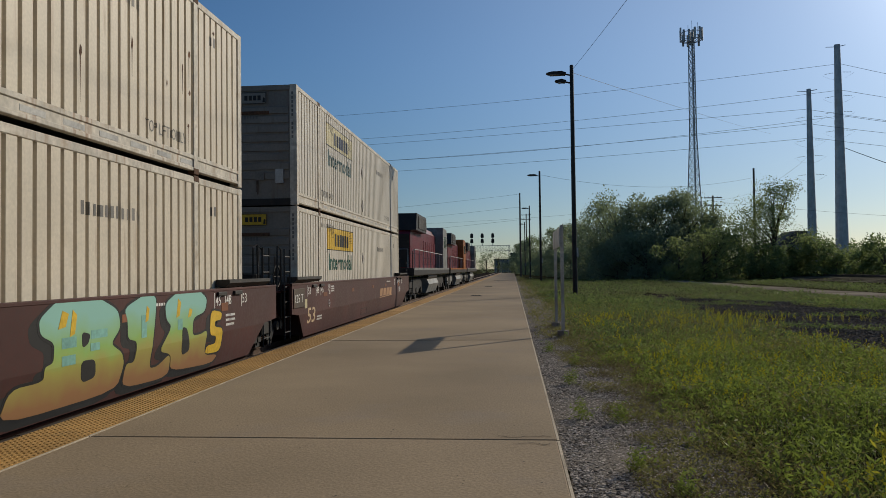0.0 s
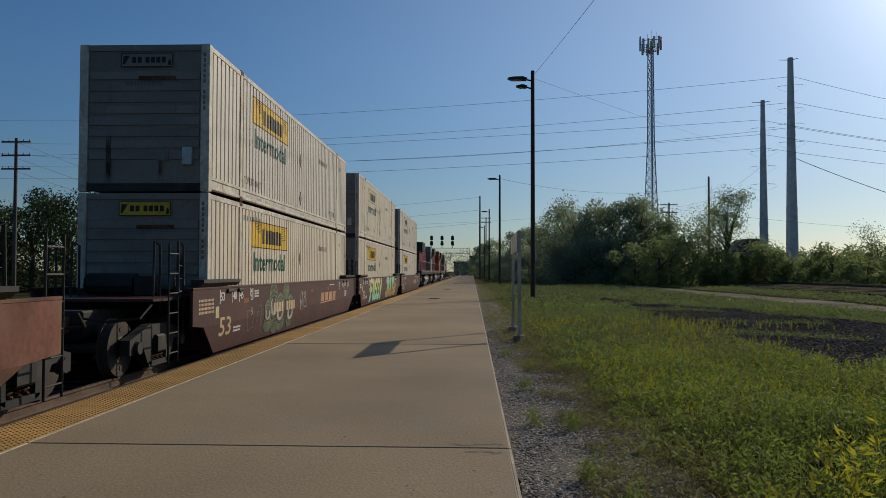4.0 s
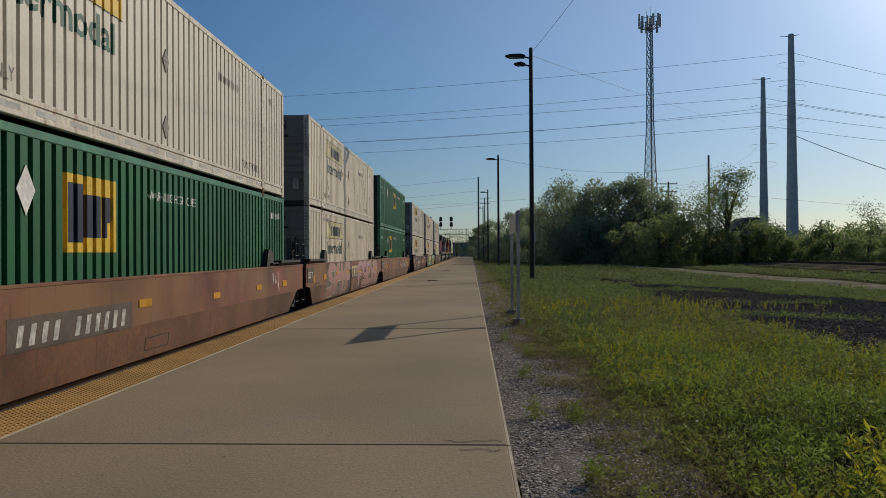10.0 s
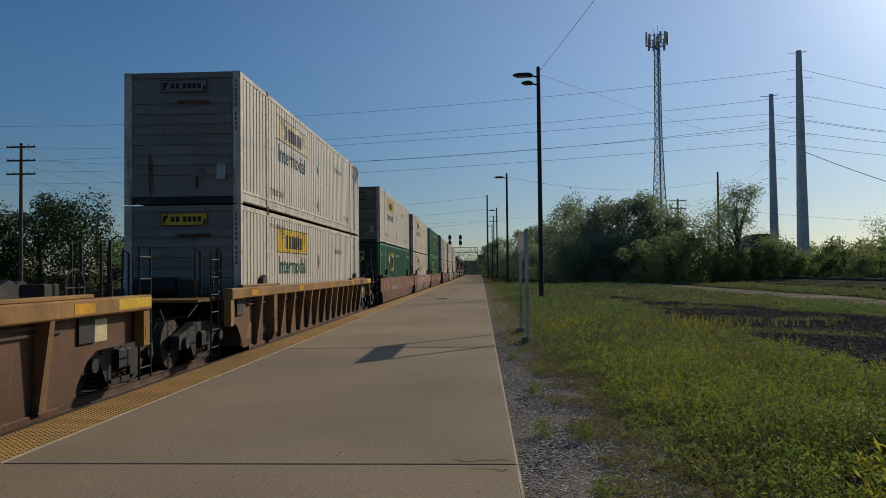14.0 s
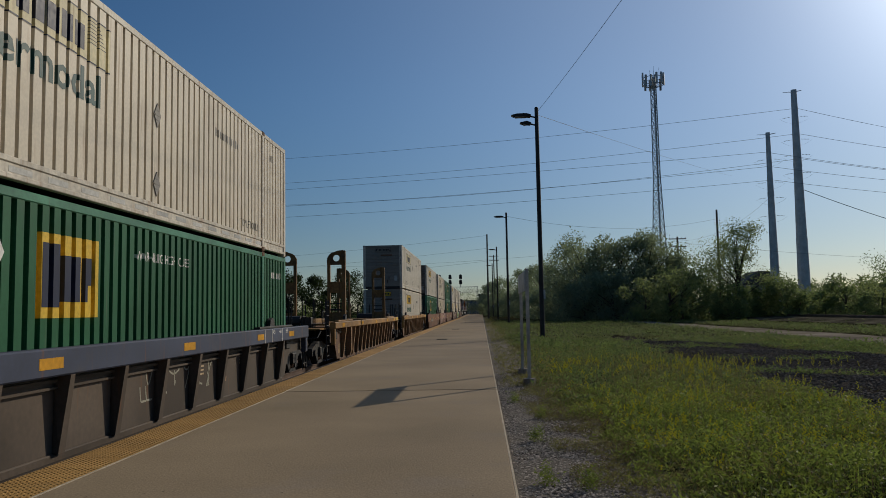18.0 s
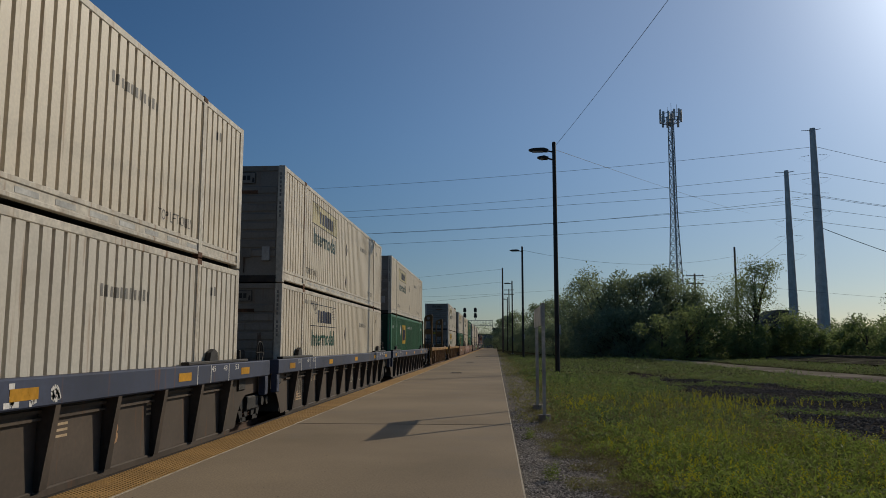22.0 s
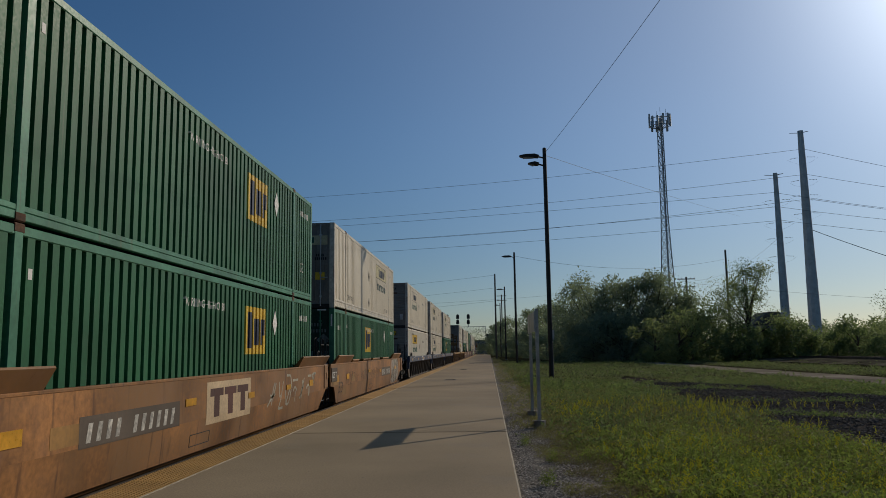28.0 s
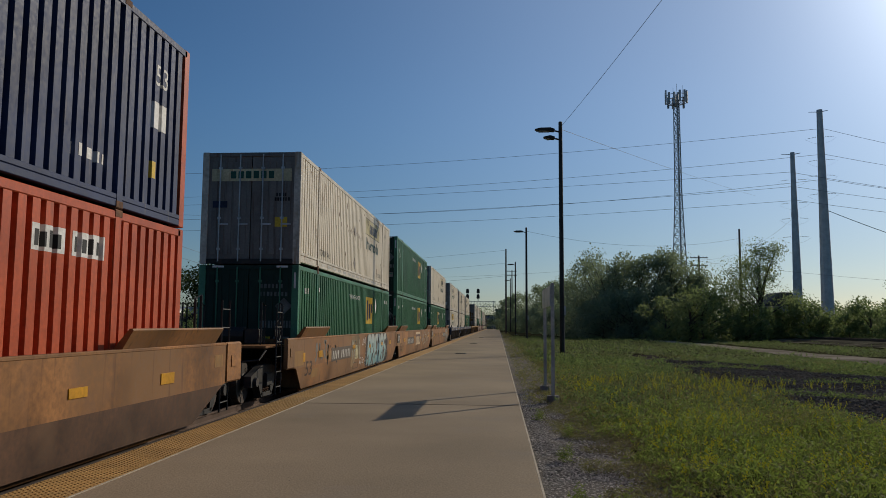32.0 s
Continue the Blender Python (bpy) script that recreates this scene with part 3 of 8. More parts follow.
def platform():
    root = base("platform", pose(0, 0, 0), "long low concrete platform with a yellow tactile edge", "platform", kind="structure")
    s = Shape().box(EDGE_L + 0.13, EDGE_R - 0.03, -30, 262, -0.45, -0.035)
    s.ob("platform_base", CONCRETE_OLD, root)
    w = EDGE_R - 0.02 + 3.80
    g = 0.0065
    me = {}
    for k in range(-4, 28):
        a, b = SLAB0 + SLAB * k + g, SLAB0 + SLAB * (k + 1) - g
        if "slab" not in me:
            sh = Shape()
            x0, x1, c = -3.818, EDGE_R - 0.03, 0.008
            L = b - a
            sh.v = [(x0, 0, -0.05), (x1, 0, -0.05), (x1, L, -0.05), (x0, L, -0.05), (x0, 0, -c), (x1, 0, -c), (x1, L, -c), (x0, L, -c), (x0 + c, c, 0), (x1 - c, c, 0), (x1 - c, L - c, 0), (x0 + c, L - c, 0)]
            sh.f = [(0, 1, 5, 4), (1, 2, 6, 5), (2, 3, 7, 6), (3, 0, 4, 7), (4, 5, 9, 8), (5, 6, 10, 9), (6, 7, 11, 10), (7, 4, 8, 11), (8, 9, 10, 11)]
            me["slab"] = sh.mesh("slab", CONCRETE)
            me["lip"] = Shape().box(EDGE_R - 0.028, EDGE_R - 0.006, 0, L, -0.12, -0.004).mesh("edge_strip", KERB_WHITE)
            me["line"] = Shape().box(-3.842, -3.822, 0, L, -0.05, 0.003).mesh("edge_line", KERB_WHITE)
            me["curb"] = Shape().box(EDGE_L + 0.10, EDGE_L + 0.17, 0, L, -0.4, 0.0, 0.012).mesh("coping", COPING)
        for key, nm in (("slab", "slab"), ("lip", "edge_strip"), ("line", "edge_line"), ("curb", "coping")):
            piece(nm, me[key], root, at=pose(0, a, 0.007 if k == 1 else rnd(k).uniform(-0.002, 0.002)))  # one slab has risen a little
    joint = Shape()
    for k in range(-4, 29):
        y = SLAB0 + SLAB * k
        joint.box(-3.81, EDGE_R - 0.05, y - g, y + g, -0.04, -0.006)
    joint.ob("joint_filler", JOINT, root)
    # tactile panels with their domes
    near = Shape()
    pw, x0 = 0.61, EDGE_L + 0.18
    near.box(0, 0.625, 0, pw - 0.006, -0.05, 0.0)
    for i in range(10):
        for j in range(10):
            cx, cy, r = 0.033 + i * 0.062, 0.03 + j * 0.0605, 0.019
            k = len(near.v)
            near.v += [(cx + r * math.cos(t), cy + r * math.sin(t), 0.0) for t in (math.pi / 3 * q for q in range(6))]
            near.v += [(cx + r * 0.55 * math.cos(t), cy + r * 0.55 * math.sin(t), 0.006) for t in (math.pi / 3 * q for q in range(6))]
            near.f += [(k + q, k + (q + 1) % 6, k + 6 + (q + 1) % 6, k + 6 + q) for q in range(6)] + [tuple(k + 6 + q for q in range(6))]
    dome = near.mesh("tactile_panel", TACTILE)
    plain = Shape().box(0, 0.625, 0, pw - 0.006, -0.05, 0.004).mesh("tactile_panel", TACTILE)
    for k in range(-8, 300):
        y = k * pw
        piece("tactile_panel", dome if 0 < y < 26 else plain, root, at=pose(x0, y, 0))
    Shape().box(x0, x0 + 0.625, 183, 262, -0.05, 0.004).ob("tactile_run", TACTILE, root)
    # drain and hatch covers
    for y in (41.5, 63.0, 92.0):
        d = Shape().box(-2.35, -1.75, y - 0.45, y + 0.45, -0.02, 0.006)
        for i in range(6):
            d.box(-2.30, -1.80, y - 0.38 + i * 0.14, y - 0.33 + i * 0.14, 0.006, 0.012)
        d.ob("drain_cover", BLACKSTEEL, root)
    return root


platform()


def cracks():
    s = Shape()
    for seed, (x, y, n, dx) in enumerate(((0.30, 6.2, 7, -0.07), (0.28, 5.95, 5, -0.06))):
        r, p = rnd(seed + 40), (x, y)
        for i in range(n):
            q = (p[0] + dx * r.uniform(0.6, 1.5), p[1] + r.uniform(-0.09, 0.07))
            a = math.atan2(q[1] - p[1], q[0] - p[0]) + math.pi / 2
            o = (math.cos(a) * 0.006, math.sin(a) * 0.006)
            s.add([(p[0] - o[0], p[1] - o[1], 0.0045), (p[0] + o[0], p[1] + o[1], 0.0045), (q[0] + o[0], q[1] + o[1], 0.0045), (q[0] - o[0], q[1] - o[1], 0.0045)], [(0, 1, 2, 3)])
            p = q
    one("slab_crack", s, JOINT, "fine dark cracks at the corner of a concrete slab", "crack", kind="structure")
    t, r = Shape(), rnd(3)
    for i in range(230):
        x, y = r.uniform(-3.7, 0.3), 2.5 + 30 * r.random() ** 1.6
        d = r.uniform(0.004, 0.011)
        t.add([(x + d * math.cos(a) * r.uniform(0.6, 1.3), y + d * math.sin(a) * 1.2, 0.0045) for a in (0, 1.05, 2.1, 3.14, 4.2, 5.2)], [(0, 1, 2, 3, 4, 5)])
    one("grit_specks", t, JOINT, "small dark grit and gum specks on the concrete", "grit", kind="stuff")


cracks()


# ---------- poles, lamps, wires ----------
def platform_lamp(x, y, h, label, heads=2):
    root = base("platform_lamp", pose(x, y, -0.15), label, "lamp post", "lamp posts along the platform")
    Shape().tube((0, 0, 0), (0, 0, h), 0.135, 12, 0.105).tube((0, 0, h), (0, 0, h + 0.06), 0.115, 12, 0.07).ob("pole", POLE, root)
    Shape().box(-0.24, 0.24, -0.24, 0.24, -0.1, 0.05).tube((0.16, 0.16, 0.05), (0.16, 0.16, 0.12), 0.02).tube((-0.16, 0.16, 0.05), (-0.16, 0.16, 0.12), 0.02).ob("base_plate", GALV, root)
    for dx, dz, ln in ((-0.15, -0.42, 1.08), (-0.12, -0.85, 0.62))[:heads]:
        Shape().tube((0, 0, h + dz - 0.1), (dx - 0.25, 0, h + dz), 0.045, 8).ob("arm", POLE, root)
        z = h + dz
        x0 = -0.3 - ln
        s = Shape()
        s.prism([(x0, z + 0.05), (x0 + 0.12, z - 0.02), (-0.35, z - 0.06), (-0.30, z + 0.04), (-0.55, z + 0.13), (x0 + 0.3, z + 0.12)], "y", -0.2, 0.2)
        head = s.ob("lamp_head", POLE, root)
        Shape().box(x0 + 0.2, -0.6, -0.15, 0.15, z - 0.075, z - 0.035).ob("lens", LENS, head)
    Shape().box(0.1, 0.2, -0.1, 0.1, 2.2, 2.7).ob("junction_box", GALV, root)
    return root


platform_lamp(3.32, 41.4, 12.6, "dark bronze platform lamp post with two flat heads")
platform_lamp(3.05, 84.5, 12.3, "dark platform lamp post with a single flat head", 1)
platform_lamp(2.9, 131.0, 12.3, "dark platform lamp post with a single flat head", 1)
platform_lamp(2.8, 178.0, 12.3, "dark platform lamp post with a single flat head", 1)


def wood_pole(x, y, h, label, arms=0, r=0.15, group="wooden utility poles"):
    root = base("utility_pole", pose(x, y, -0.5), label, "utility pole", group)
    Shape().tube((0, 0, 0), (0, 0, h + 0.5), r * 1.2, 10, r * 0.8).ob("pole", WOODPOLE, root)
    for k in range(arms):
        z = h + 0.2 - k * 1.1
        Shape().box(-1.2, 1.2, -0.06, 0.06, z - 0.06, z + 0.06).ob("crossarm", WOODPOLE, root)
        for dx in (-1.1, -0.6, 0.6, 1.1):
            Shape().tube((dx, 0, z + 0.06), (dx, 0, z + 0.22), 0.05, 6, 0.03).ob("insulator", GALV, root)
    return root


wood_pole(1.3, 131, 14.4, "tall plain wooden pole beside the platform")
wood_pole(31.0, 101, 14.0, "plain weathered wooden pole standing among small trees")
wood_pole(27.6, 108, 11.2, "wooden utility pole with a crossarm above the thicket", 2)
wood_pole(3.4, 190, 15.0, "wooden utility pole with hardware far down the line", 2)
wood_pole(-36.95, 60, 12.2, "wooden utility pole with side brackets behind the train", 3)
wood_pole(-47, 92, 9.0, "wooden utility pole beside back gardens", 1)
wood_pole(-33, 100, 9.5, "wooden utility pole beside back gardens", 1)


def monopole(x, y, h, w, label):
    root = base("transmission_pole", pose(x, y, -0.5), label, "transmission pole", "steel transmission poles")
    Shape().tube((0, 0, 0), (0, 0, h), w, 12, w * 0.42).ob("shaft", MONOPOLE, root)
    for k in (1, 2):
        r = w * (1 - 0.58 * k / 3) + 0.015
        Shape().tube((0, 0, h * k / 3 - 0.35), (0, 0, h * k / 3 + 0.35), r + 0.012, 12, r).ob("slip_joint", MONOPOLE, root)
    for k, dz in enumerate((0.3, 3.9, 7.2, 9.4, 12.0)):
        z = h - dz
        if k == 0:
            Shape().tube((0, 0, z), (-1.4, 0.4, z + 0.1), 0.06, 6, 0.03).tube((0, 0, z), (1.0, -0.3, z + 0.15), 0.07, 6, 0.04).ob("shield_wire_arm", MONOPOLE, root)
        else:
            for sgn in (-1, 1):
                ins = Shape()
                for q in range(6):
                    a = 0.6 + q * 0.17
                    ins.tube((sgn * a, -sgn * a * 0.33, z - 0.05 * q * 0.4), (sgn * (a + 0.1), -sgn * (a + 0.1) * 0.33, z - 0.05 * q * 0.4), 0.05, 6, 0.03)
                ins.ob("insulator_string", GALV, root)
            pts = [(-1.9 + 3.8 * i / 8, 0.6 - 1.2 * i / 8, z - 0.2 - 0.8 * (1 - ((i - 4) / 4) ** 2)) for i in range(9)]
            Shape().line(pts, 0.008, 4).ob("jumper_wire", WIRE, root)
    return root


monopole(45.4, 110.0, 32.6, 0.92, "tall grey tapered steel transmission pole")
monopole(41.6, 110.4, 26.6, 0.70, "grey tapered steel transmission pole of lesser height")


def wire(a, b, sag, label, r=0.03, n=20):
    a, b = Vector(a), Vector(b)
    pts = []
    for i in range(n + 1):
        k = i / n
        p = a.lerp(b, k)
        p.z -= sag * 4 * k * (1 - k)
        pts.append(tuple(p))
    return one("overhead_wire", Shape().line(pts, r, 4), WIRE, label, "wire", "overhead wires")


for tall, za, zb, sag in ((1, 29.4, 42.0, 5.3), (1, 25.7, 37.8, 5.9), (0, 23.3, 28.6, 2.0), (1, 22.1, 42.0, 9.2), (0, 21.2, 30.9, 4.6), (0, 19.2, 26.6, 3.7)):
    wire((45.4, 110, za) if tall else (41.6, 110.4, za), (-190, 178, zb), sag, "long transmission conductor crossing above the tracks", 0.026, 40)
for tall, za, zb in ((1, 29.5, 6.3), (1, 25.8, 11.8), (1, 22.2, 14.0), (0, 23.2, 12.5), (0, 21.2, 14.5), (0, 19.3, 14.2)):
    wire((45.4, 110, za) if tall else (41.6, 110.4, za), (150, 60, zb), 6, "long transmission conductor leading off over the field", 0.026, 24)
for z in (14.2, 12.0, 9.8):
    wire((1.3, 131, z), (-120, 155, z - 2.4), 1.9, "distribution wire crossing above the tracks", 0.018)
wire((3.32, 41.4, 12.2), (9.0, -4, 13.6), 0.5, "service wire running back overhead from the lamp post", 0.009)
wire((27.6, 108, 10.4), (118, 84, 6.0), 2.5, "slack cable leading off over the bushes", 0.016)
wire((45.6, 110, 17.85), (80, 93.4, 3.5), 1.5, "heavy cable dropping from the tall pole", 0.05)
wire((3.32, 41.4, 12.1), (46, 140, 24.9), 0.2, "service wire from the lamp post towards the tower", 0.012)
wire((31.0, 101, 12.8), (3.05, 84.5, 11.8), 1.3, "slack wire between the lamp post and a wooden pole", 0.014)
wire((27.6, 108, 10.6), (41.6, 110, 17.0), 1.6, "slack wire between utility poles", 0.013)
wire((27.6, 108, 10.6), (-60, 150, 12.0), 2.0, "thin distribution wire behind the thicket", 0.014)
for z in (11.9, 10.6, 9.5):
    wire((-36.95, 60, z), (-33, 140, z - 3), 1.0, "thin wire along the back gardens", 0.02)


def tower():
    h = 47.5

    def width(z):
        return float(np.interp(z / h, (0, 0.2, 0.4, 0.6, 1.0), (2.5, 1.85, 1.25, 0.8, 0.62)))

    root = base("cell_tower", pose(36.3, 156, -0.5), "grey lattice mobile phone mast with antenna panels on top", "cell tower")
    for k in range(3):
        a = k * 2.094 + 0.4
        Shape().line([(width(z) * math.cos(a), width(z) * math.sin(a), z) for z in (0, h * 0.2, h * 0.4, h * 0.6, h)], 0.10, 6).ob("leg", GALV, root)
    for k in range(3):
        s, a, b = Shape(), k * 2.094 + 0.4, (k + 1) * 2.094 + 0.4
        for q in range(26):
            z0, z1 = h * q / 26, h * (q + 1) / 26
            r0, r1 = width(z0), width(z1)
            p, w = (r0 * math.cos(a), r0 * math.sin(a), z0), (r1 * math.cos(b), r1 * math.sin(b), z1)
            s.tube(p, w, 0.055, 4)
            s.tube((r0 * math.cos(b), r0 * math.sin(b), z0), (r1 * math.cos(a), r1 * math.sin(a), z1), 0.055, 4)
            s.tube((r1 * math.cos(a), r1 * math.sin(a), z1), w, 0.045, 4)
        s.ob("lattice_bracing", GALV, root)
    Shape().tube((0.25, 0.25, 0), (0.2, 0.2, h), 0.16, 6).ob("cable_run", BLACKSTEEL, root)
    plat = Shape()
    for k in range(12):
        a, b = k * math.pi / 6, (k + 1) * math.pi / 6
        for z in (h - 0.2, h + 1.3):
            plat.tube((2.0 * math.cos(a), 2.0 * math.sin(a), z), (2.0 * math.cos(b), 2.0 * math.sin(b), z), 0.07, 5)
        plat.tube((0, 0, h - 0.9), (2.0 * math.cos(a), 2.0 * math.sin(a), h - 0.2), 0.06, 4)
    plat.tube((0, 0, h - 1.0), (0, 0, h + 1.5), 0.5, 8)
    plat.ob("head_frame", GALV, root)
    for k in range(12):
        a = k * math.pi / 6 + 0.1
        z = h + rnd(k).uniform(-1.2, 0.3)
        Shape().box(-0.2, 0.2, -0.12, 0.12, 0, 2.4, 0.03).ob("antenna_panel", GALV if k % 3 else MONOPOLE, root, at=pose(2.15 * math.cos(a), 2.15 * math.sin(a), z, 0, 0, math.degrees(a) + 90))
    for x, y, z in ((0.2, 0.3, 3.9), (-0.6, 0.1, 3.0), (1.2, -0.2, 3.4)):
        Shape().tube((x, y, h + 0.5), (x, y, h + z), 0.035, 5).ob("whip_antenna", GALV, root)


tower()


def station_sign():
    root = base("platform_sign", pose(1.06, 17.7, -0.1), "flat station sign on two pale posts, seen almost edge-on", "sign")
    for y, lab in ((-1.3, ""), (1.3, "")):
        Shape().box(-0.035, 0.035, y - 0.035, y + 0.035, 0.1, 2.50, 0.008).ob("post", SIGNPOST, root)
        Shape().tube((0, y, -0.12), (0, y, 0.2), 0.14, 12, 0.125).ob("footing", STONE, root)
    Shape().box(-0.055, -0.04, -1.36, 1.36, 2.03, 2.45).ob("sign_board", SIGNBACK, root, "thin aluminium board facing the track")
    Shape().box(-0.03, 0.03, -1.2, 1.2, 2.36, 2.42).ob("rail", SIGNPOST, root)


station_sign()


def signal_bridge():
    root = base("signal_bridge", pose(0, 262, 0), "grey steel signal gantry spanning the tracks far ahead", "signal bridge")
    for x in (-17.0, -1.3):
        Shape().box(x - 0.35, x - 0.2, -0.3, -0.15, -0.4, 9.6).box(x + 0.2, x + 0.35, -0.3, -0.15, -0.4, 9.6).box(x - 0.35, x - 0.2, 0.15, 0.3, -0.4, 9.6).box(x + 0.2, x + 0.35, 0.15, 0.3, -0.4, 9.6).ob("mast", GALV, root)
    s = Shape()
    for z in (7.6, 9.4):
        for y in (-0.3, 0.3):
            s.box(-17.3, -0.9, y - 0.07, y + 0.07, z - 0.07, z + 0.07)
    for i in range(16):
        s.tube((-17 + i, -0.3, 7.6), (-16 + i, -0.3, 9.4), 0.05, 4).tube((-17 + i, -0.3, 9.4), (-17 + i, -0.3, 7.6), 0.05, 4)
    s.ob("truss", GALV, root)
    for x in (-14.0, -10.4, -6.8):
        head = Shape().box(x - 0.12, x + 0.12, -0.1, 0.1, 9.4, 10.2).ob("signal_mount", GALV, root)
        for z in (10.3, 12.1):
            Shape().prism([(x - 0.45, z), (x + 0.45, z), (x + 0.55, z + 0.4), (x + 0.45, z + 1.4), (x, z + 1.65), (x - 0.45, z + 1.4), (x - 0.55, z + 0.4)], "y", -0.2, 0.1).ob("signal_head", BLACKSTEEL, root)


signal_bridge()


# ---------- buildings far off ----------
def far_house(x, y, w, d, h, roof, label, material=HOUSE):
    root = base("house", pose(x, y, -0.5), label, "building")
    Shape().box(-w / 2, w / 2, -d / 2, d / 2, 0, h).ob("wall", material, root)
    Shape().prism([(-w / 2 - 0.4, h), (w / 2 + 0.4, h), (w / 2 * (0.25 if roof > 1 else 1), h + roof), (-w / 2 * (0.25 if roof > 1 else 1), h + roof)], "y", -d / 2 - 0.3, d / 2 + 0.3).ob("roof", ROOF, root)
    for i in range(3):
        cx = -w / 2 + w * (i + 0.5) / 3
        Shape().box(cx - 0.5, cx + 0.5, -d / 2 - 0.04, -d / 2 + 0.05, h * 0.35, h * 0.75).ob("window", GLASS, root)
    return root


far_house(63, 178, 9, 8, 6.5, 3.0, "small grey gabled building behind the trees")
far_house(-2.5, 395, 14, 10, 6.5, 0.5, "blue-grey shed at the far end of the line", FARBLUE)
far_house(9, 330, 20, 8, 8.0, 0.6, "dark low bridge abutment at the end of the line", ROOF)

def old_railcar():
    root = base("stored_railcar", pose(-34.5, 80, -0.45), "old dark railcar with a rounded roof, parked behind the tracks", "railcar")
    arc = [(1.5 * math.cos(a), 3.0 + 0.75 * math.sin(a)) for a in (math.pi * i / 10 for i in range(11))]
    Shape().box(-1.5, 1.5, -7, 7, 0.9, 3.0).ob("body", LOCO_DARK, root)
    Shape().prism(arc, "y", -7.2, 7.2).ob("roof", GALV, root)
    for k in range(5):
        Shape().box(1.49, 1.53, -5.5 + k * 2.5, -4.3 + k * 2.5, 1.9, 2.7).ob("window", GLASS, root)
    for x in (-0.9, 0.3):
        Shape().box(x, x + 0.6, -7.04, -6.98, 1.8, 2.6).ob("window", GLASS, root)
    Shape().box(-0.35, 0.15, -7.03, -6.98, 1.0, 2.7).ob("end_door", MONOPOLE, root)
    for y in (-5, 5):
        Shape().box(-1.1, 1.1, y - 1.3, y + 1.3, 0.25, 0.8).tube((-0.8, y - 0.9, 0.45), (0.8, y - 0.9, 0.45), 0.45, 14).tube((-0.8, y + 0.9, 0.45), (0.8, y + 0.9, 0.45), 0.45, 14).ob("truck", BLACKSTEEL, root)


old_railcar()
far_house(-29, 88, 7, 6, 4.4, 1.8, "pale gabled house beyond the tracks")


# ---------- trees and bushes ----------
def tree(x, y, h, r, label, leaf=LEAF_HAZED, seed=1, low=0.15, count=2600, size=0.34, gaps=0.0, name="tree", group="trees behind the field"):
    """A tapered trunk, limbs, and a crown of leaf clumps gathered on uneven masses."""
    q = rnd(seed)
    root = base(name, pose(x, y, -0.55, 0, 0, q.uniform(0, 360)), label, "bush" if name == "bush" else "tree", group)
    wood = Shape()
    tr = max(0.05, h * 0.022)
    top = h * 0.62
    wood.tube((0, 0, 0), (0.02 * h * q.uniform(-1, 1), 0.02 * h, top * 0.5), tr * 1.3, 8, tr).tube((0.0, 0.02 * h, top * 0.5), (0.02 * h, 0, top), tr, 8, tr * 0.5)
    lumps, many = [], 19 if h > 6 else 13 if h > 4 else 9
    for i in range(many):
        a, k = q.uniform(0, 6.283), q.random() ** 0.5
        z = h * (low + (0.95 - low) * (i + q.random()) / many)
        spread = r * (0.9 - 0.55 * abs((z / h - 0.5)) ** 1.5 * 2)
        c = Vector((spread * k * math.cos(a), spread * k * math.sin(a), z))
        lumps.append((c, r * q.uniform(0.22, 0.46)))
        wood.tube((0, 0.01 * h, min(z * 0.55, top)), tuple(c), tr * 0.4, 5, tr * 0.1)
    wood.ob("trunk", BARK, root)
    g = np.random.default_rng(seed)
    per = count // len(lumps)
    V = []
    for c, rad in lumps:
        d = unit(g.normal(size=(per, 3)))
        rr = rad * (1 - (0.42 if not gaps else 0.9) * g.random(per) ** 1.8) * (1 + 0.28 * np.sin(d[:, 0] * 7 + seed) * np.cos(d[:, 2] * 6) + 0.12 * g.normal(size=per))
        p = np.array(c) + d * rr[:, None] * np.array([1, 1, 0.82])
        ok = p[:, 2] > 0.1
        p, d = p[ok], d[ok]
        # leaves lie roughly along the surface of their clump
        face = unit(d + 0.75 * g.normal(size=(len(p), 3)))
        u = unit(np.cross(face, g.normal(size=(len(p), 3))))
        w = np.cross(face, u)
        s = size * g.uniform(0.4, 1.0, len(p))[:, None]
        V.append(np.stack([p - u * s * 0.5, p - w * s * 0.3, p + u * s * 0.5, p + w * s * 0.3], 1))
    me = leaf_mesh("crown", np.concatenate(V), leaf)
    piece("crown", me, root)
    return root


def ahead_x(px, d):
    """x of a thing d metres ahead that stands px thousandths of d to the right of the track's vanishing point."""
    return px * d / 1350


# thicket along the right, from far to near
THICKET = [(12, 235, 10), (28, 210, 9.5), (45, 190, 10), (66, 172, 10.5), (88, 155, 10.5), (108, 140, 10.2), (130, 128, 10.2), (152, 118, 10.5), (175, 112, 12.0),
           (190, 108, 12.2), (212, 106, 11.4), (238, 104, 11.2), (262, 104, 11.8), (288, 104, 12.4), (312, 104, 11.6), (330, 103, 9.4), (348, 103, 7.4)]
for i, (px, d, h) in enumerate(THICKET):
    tree(ahead_x(px, d), d, h, h * 0.40, "dense dark green tree of the thicket", LEAF_HAZED, 100 + i, 0.05, 6000, 0.42)
    if px < 280:
        tree(ahead_x(px - 9, d - 6), d - 6, h * 0.55, h * 0.36, "dark leafy bush at the thicket's foot", LEAF_HAZED, 140 + i, 0.02, 3800, 0.4, name="bush", group="bushes before the thicket")
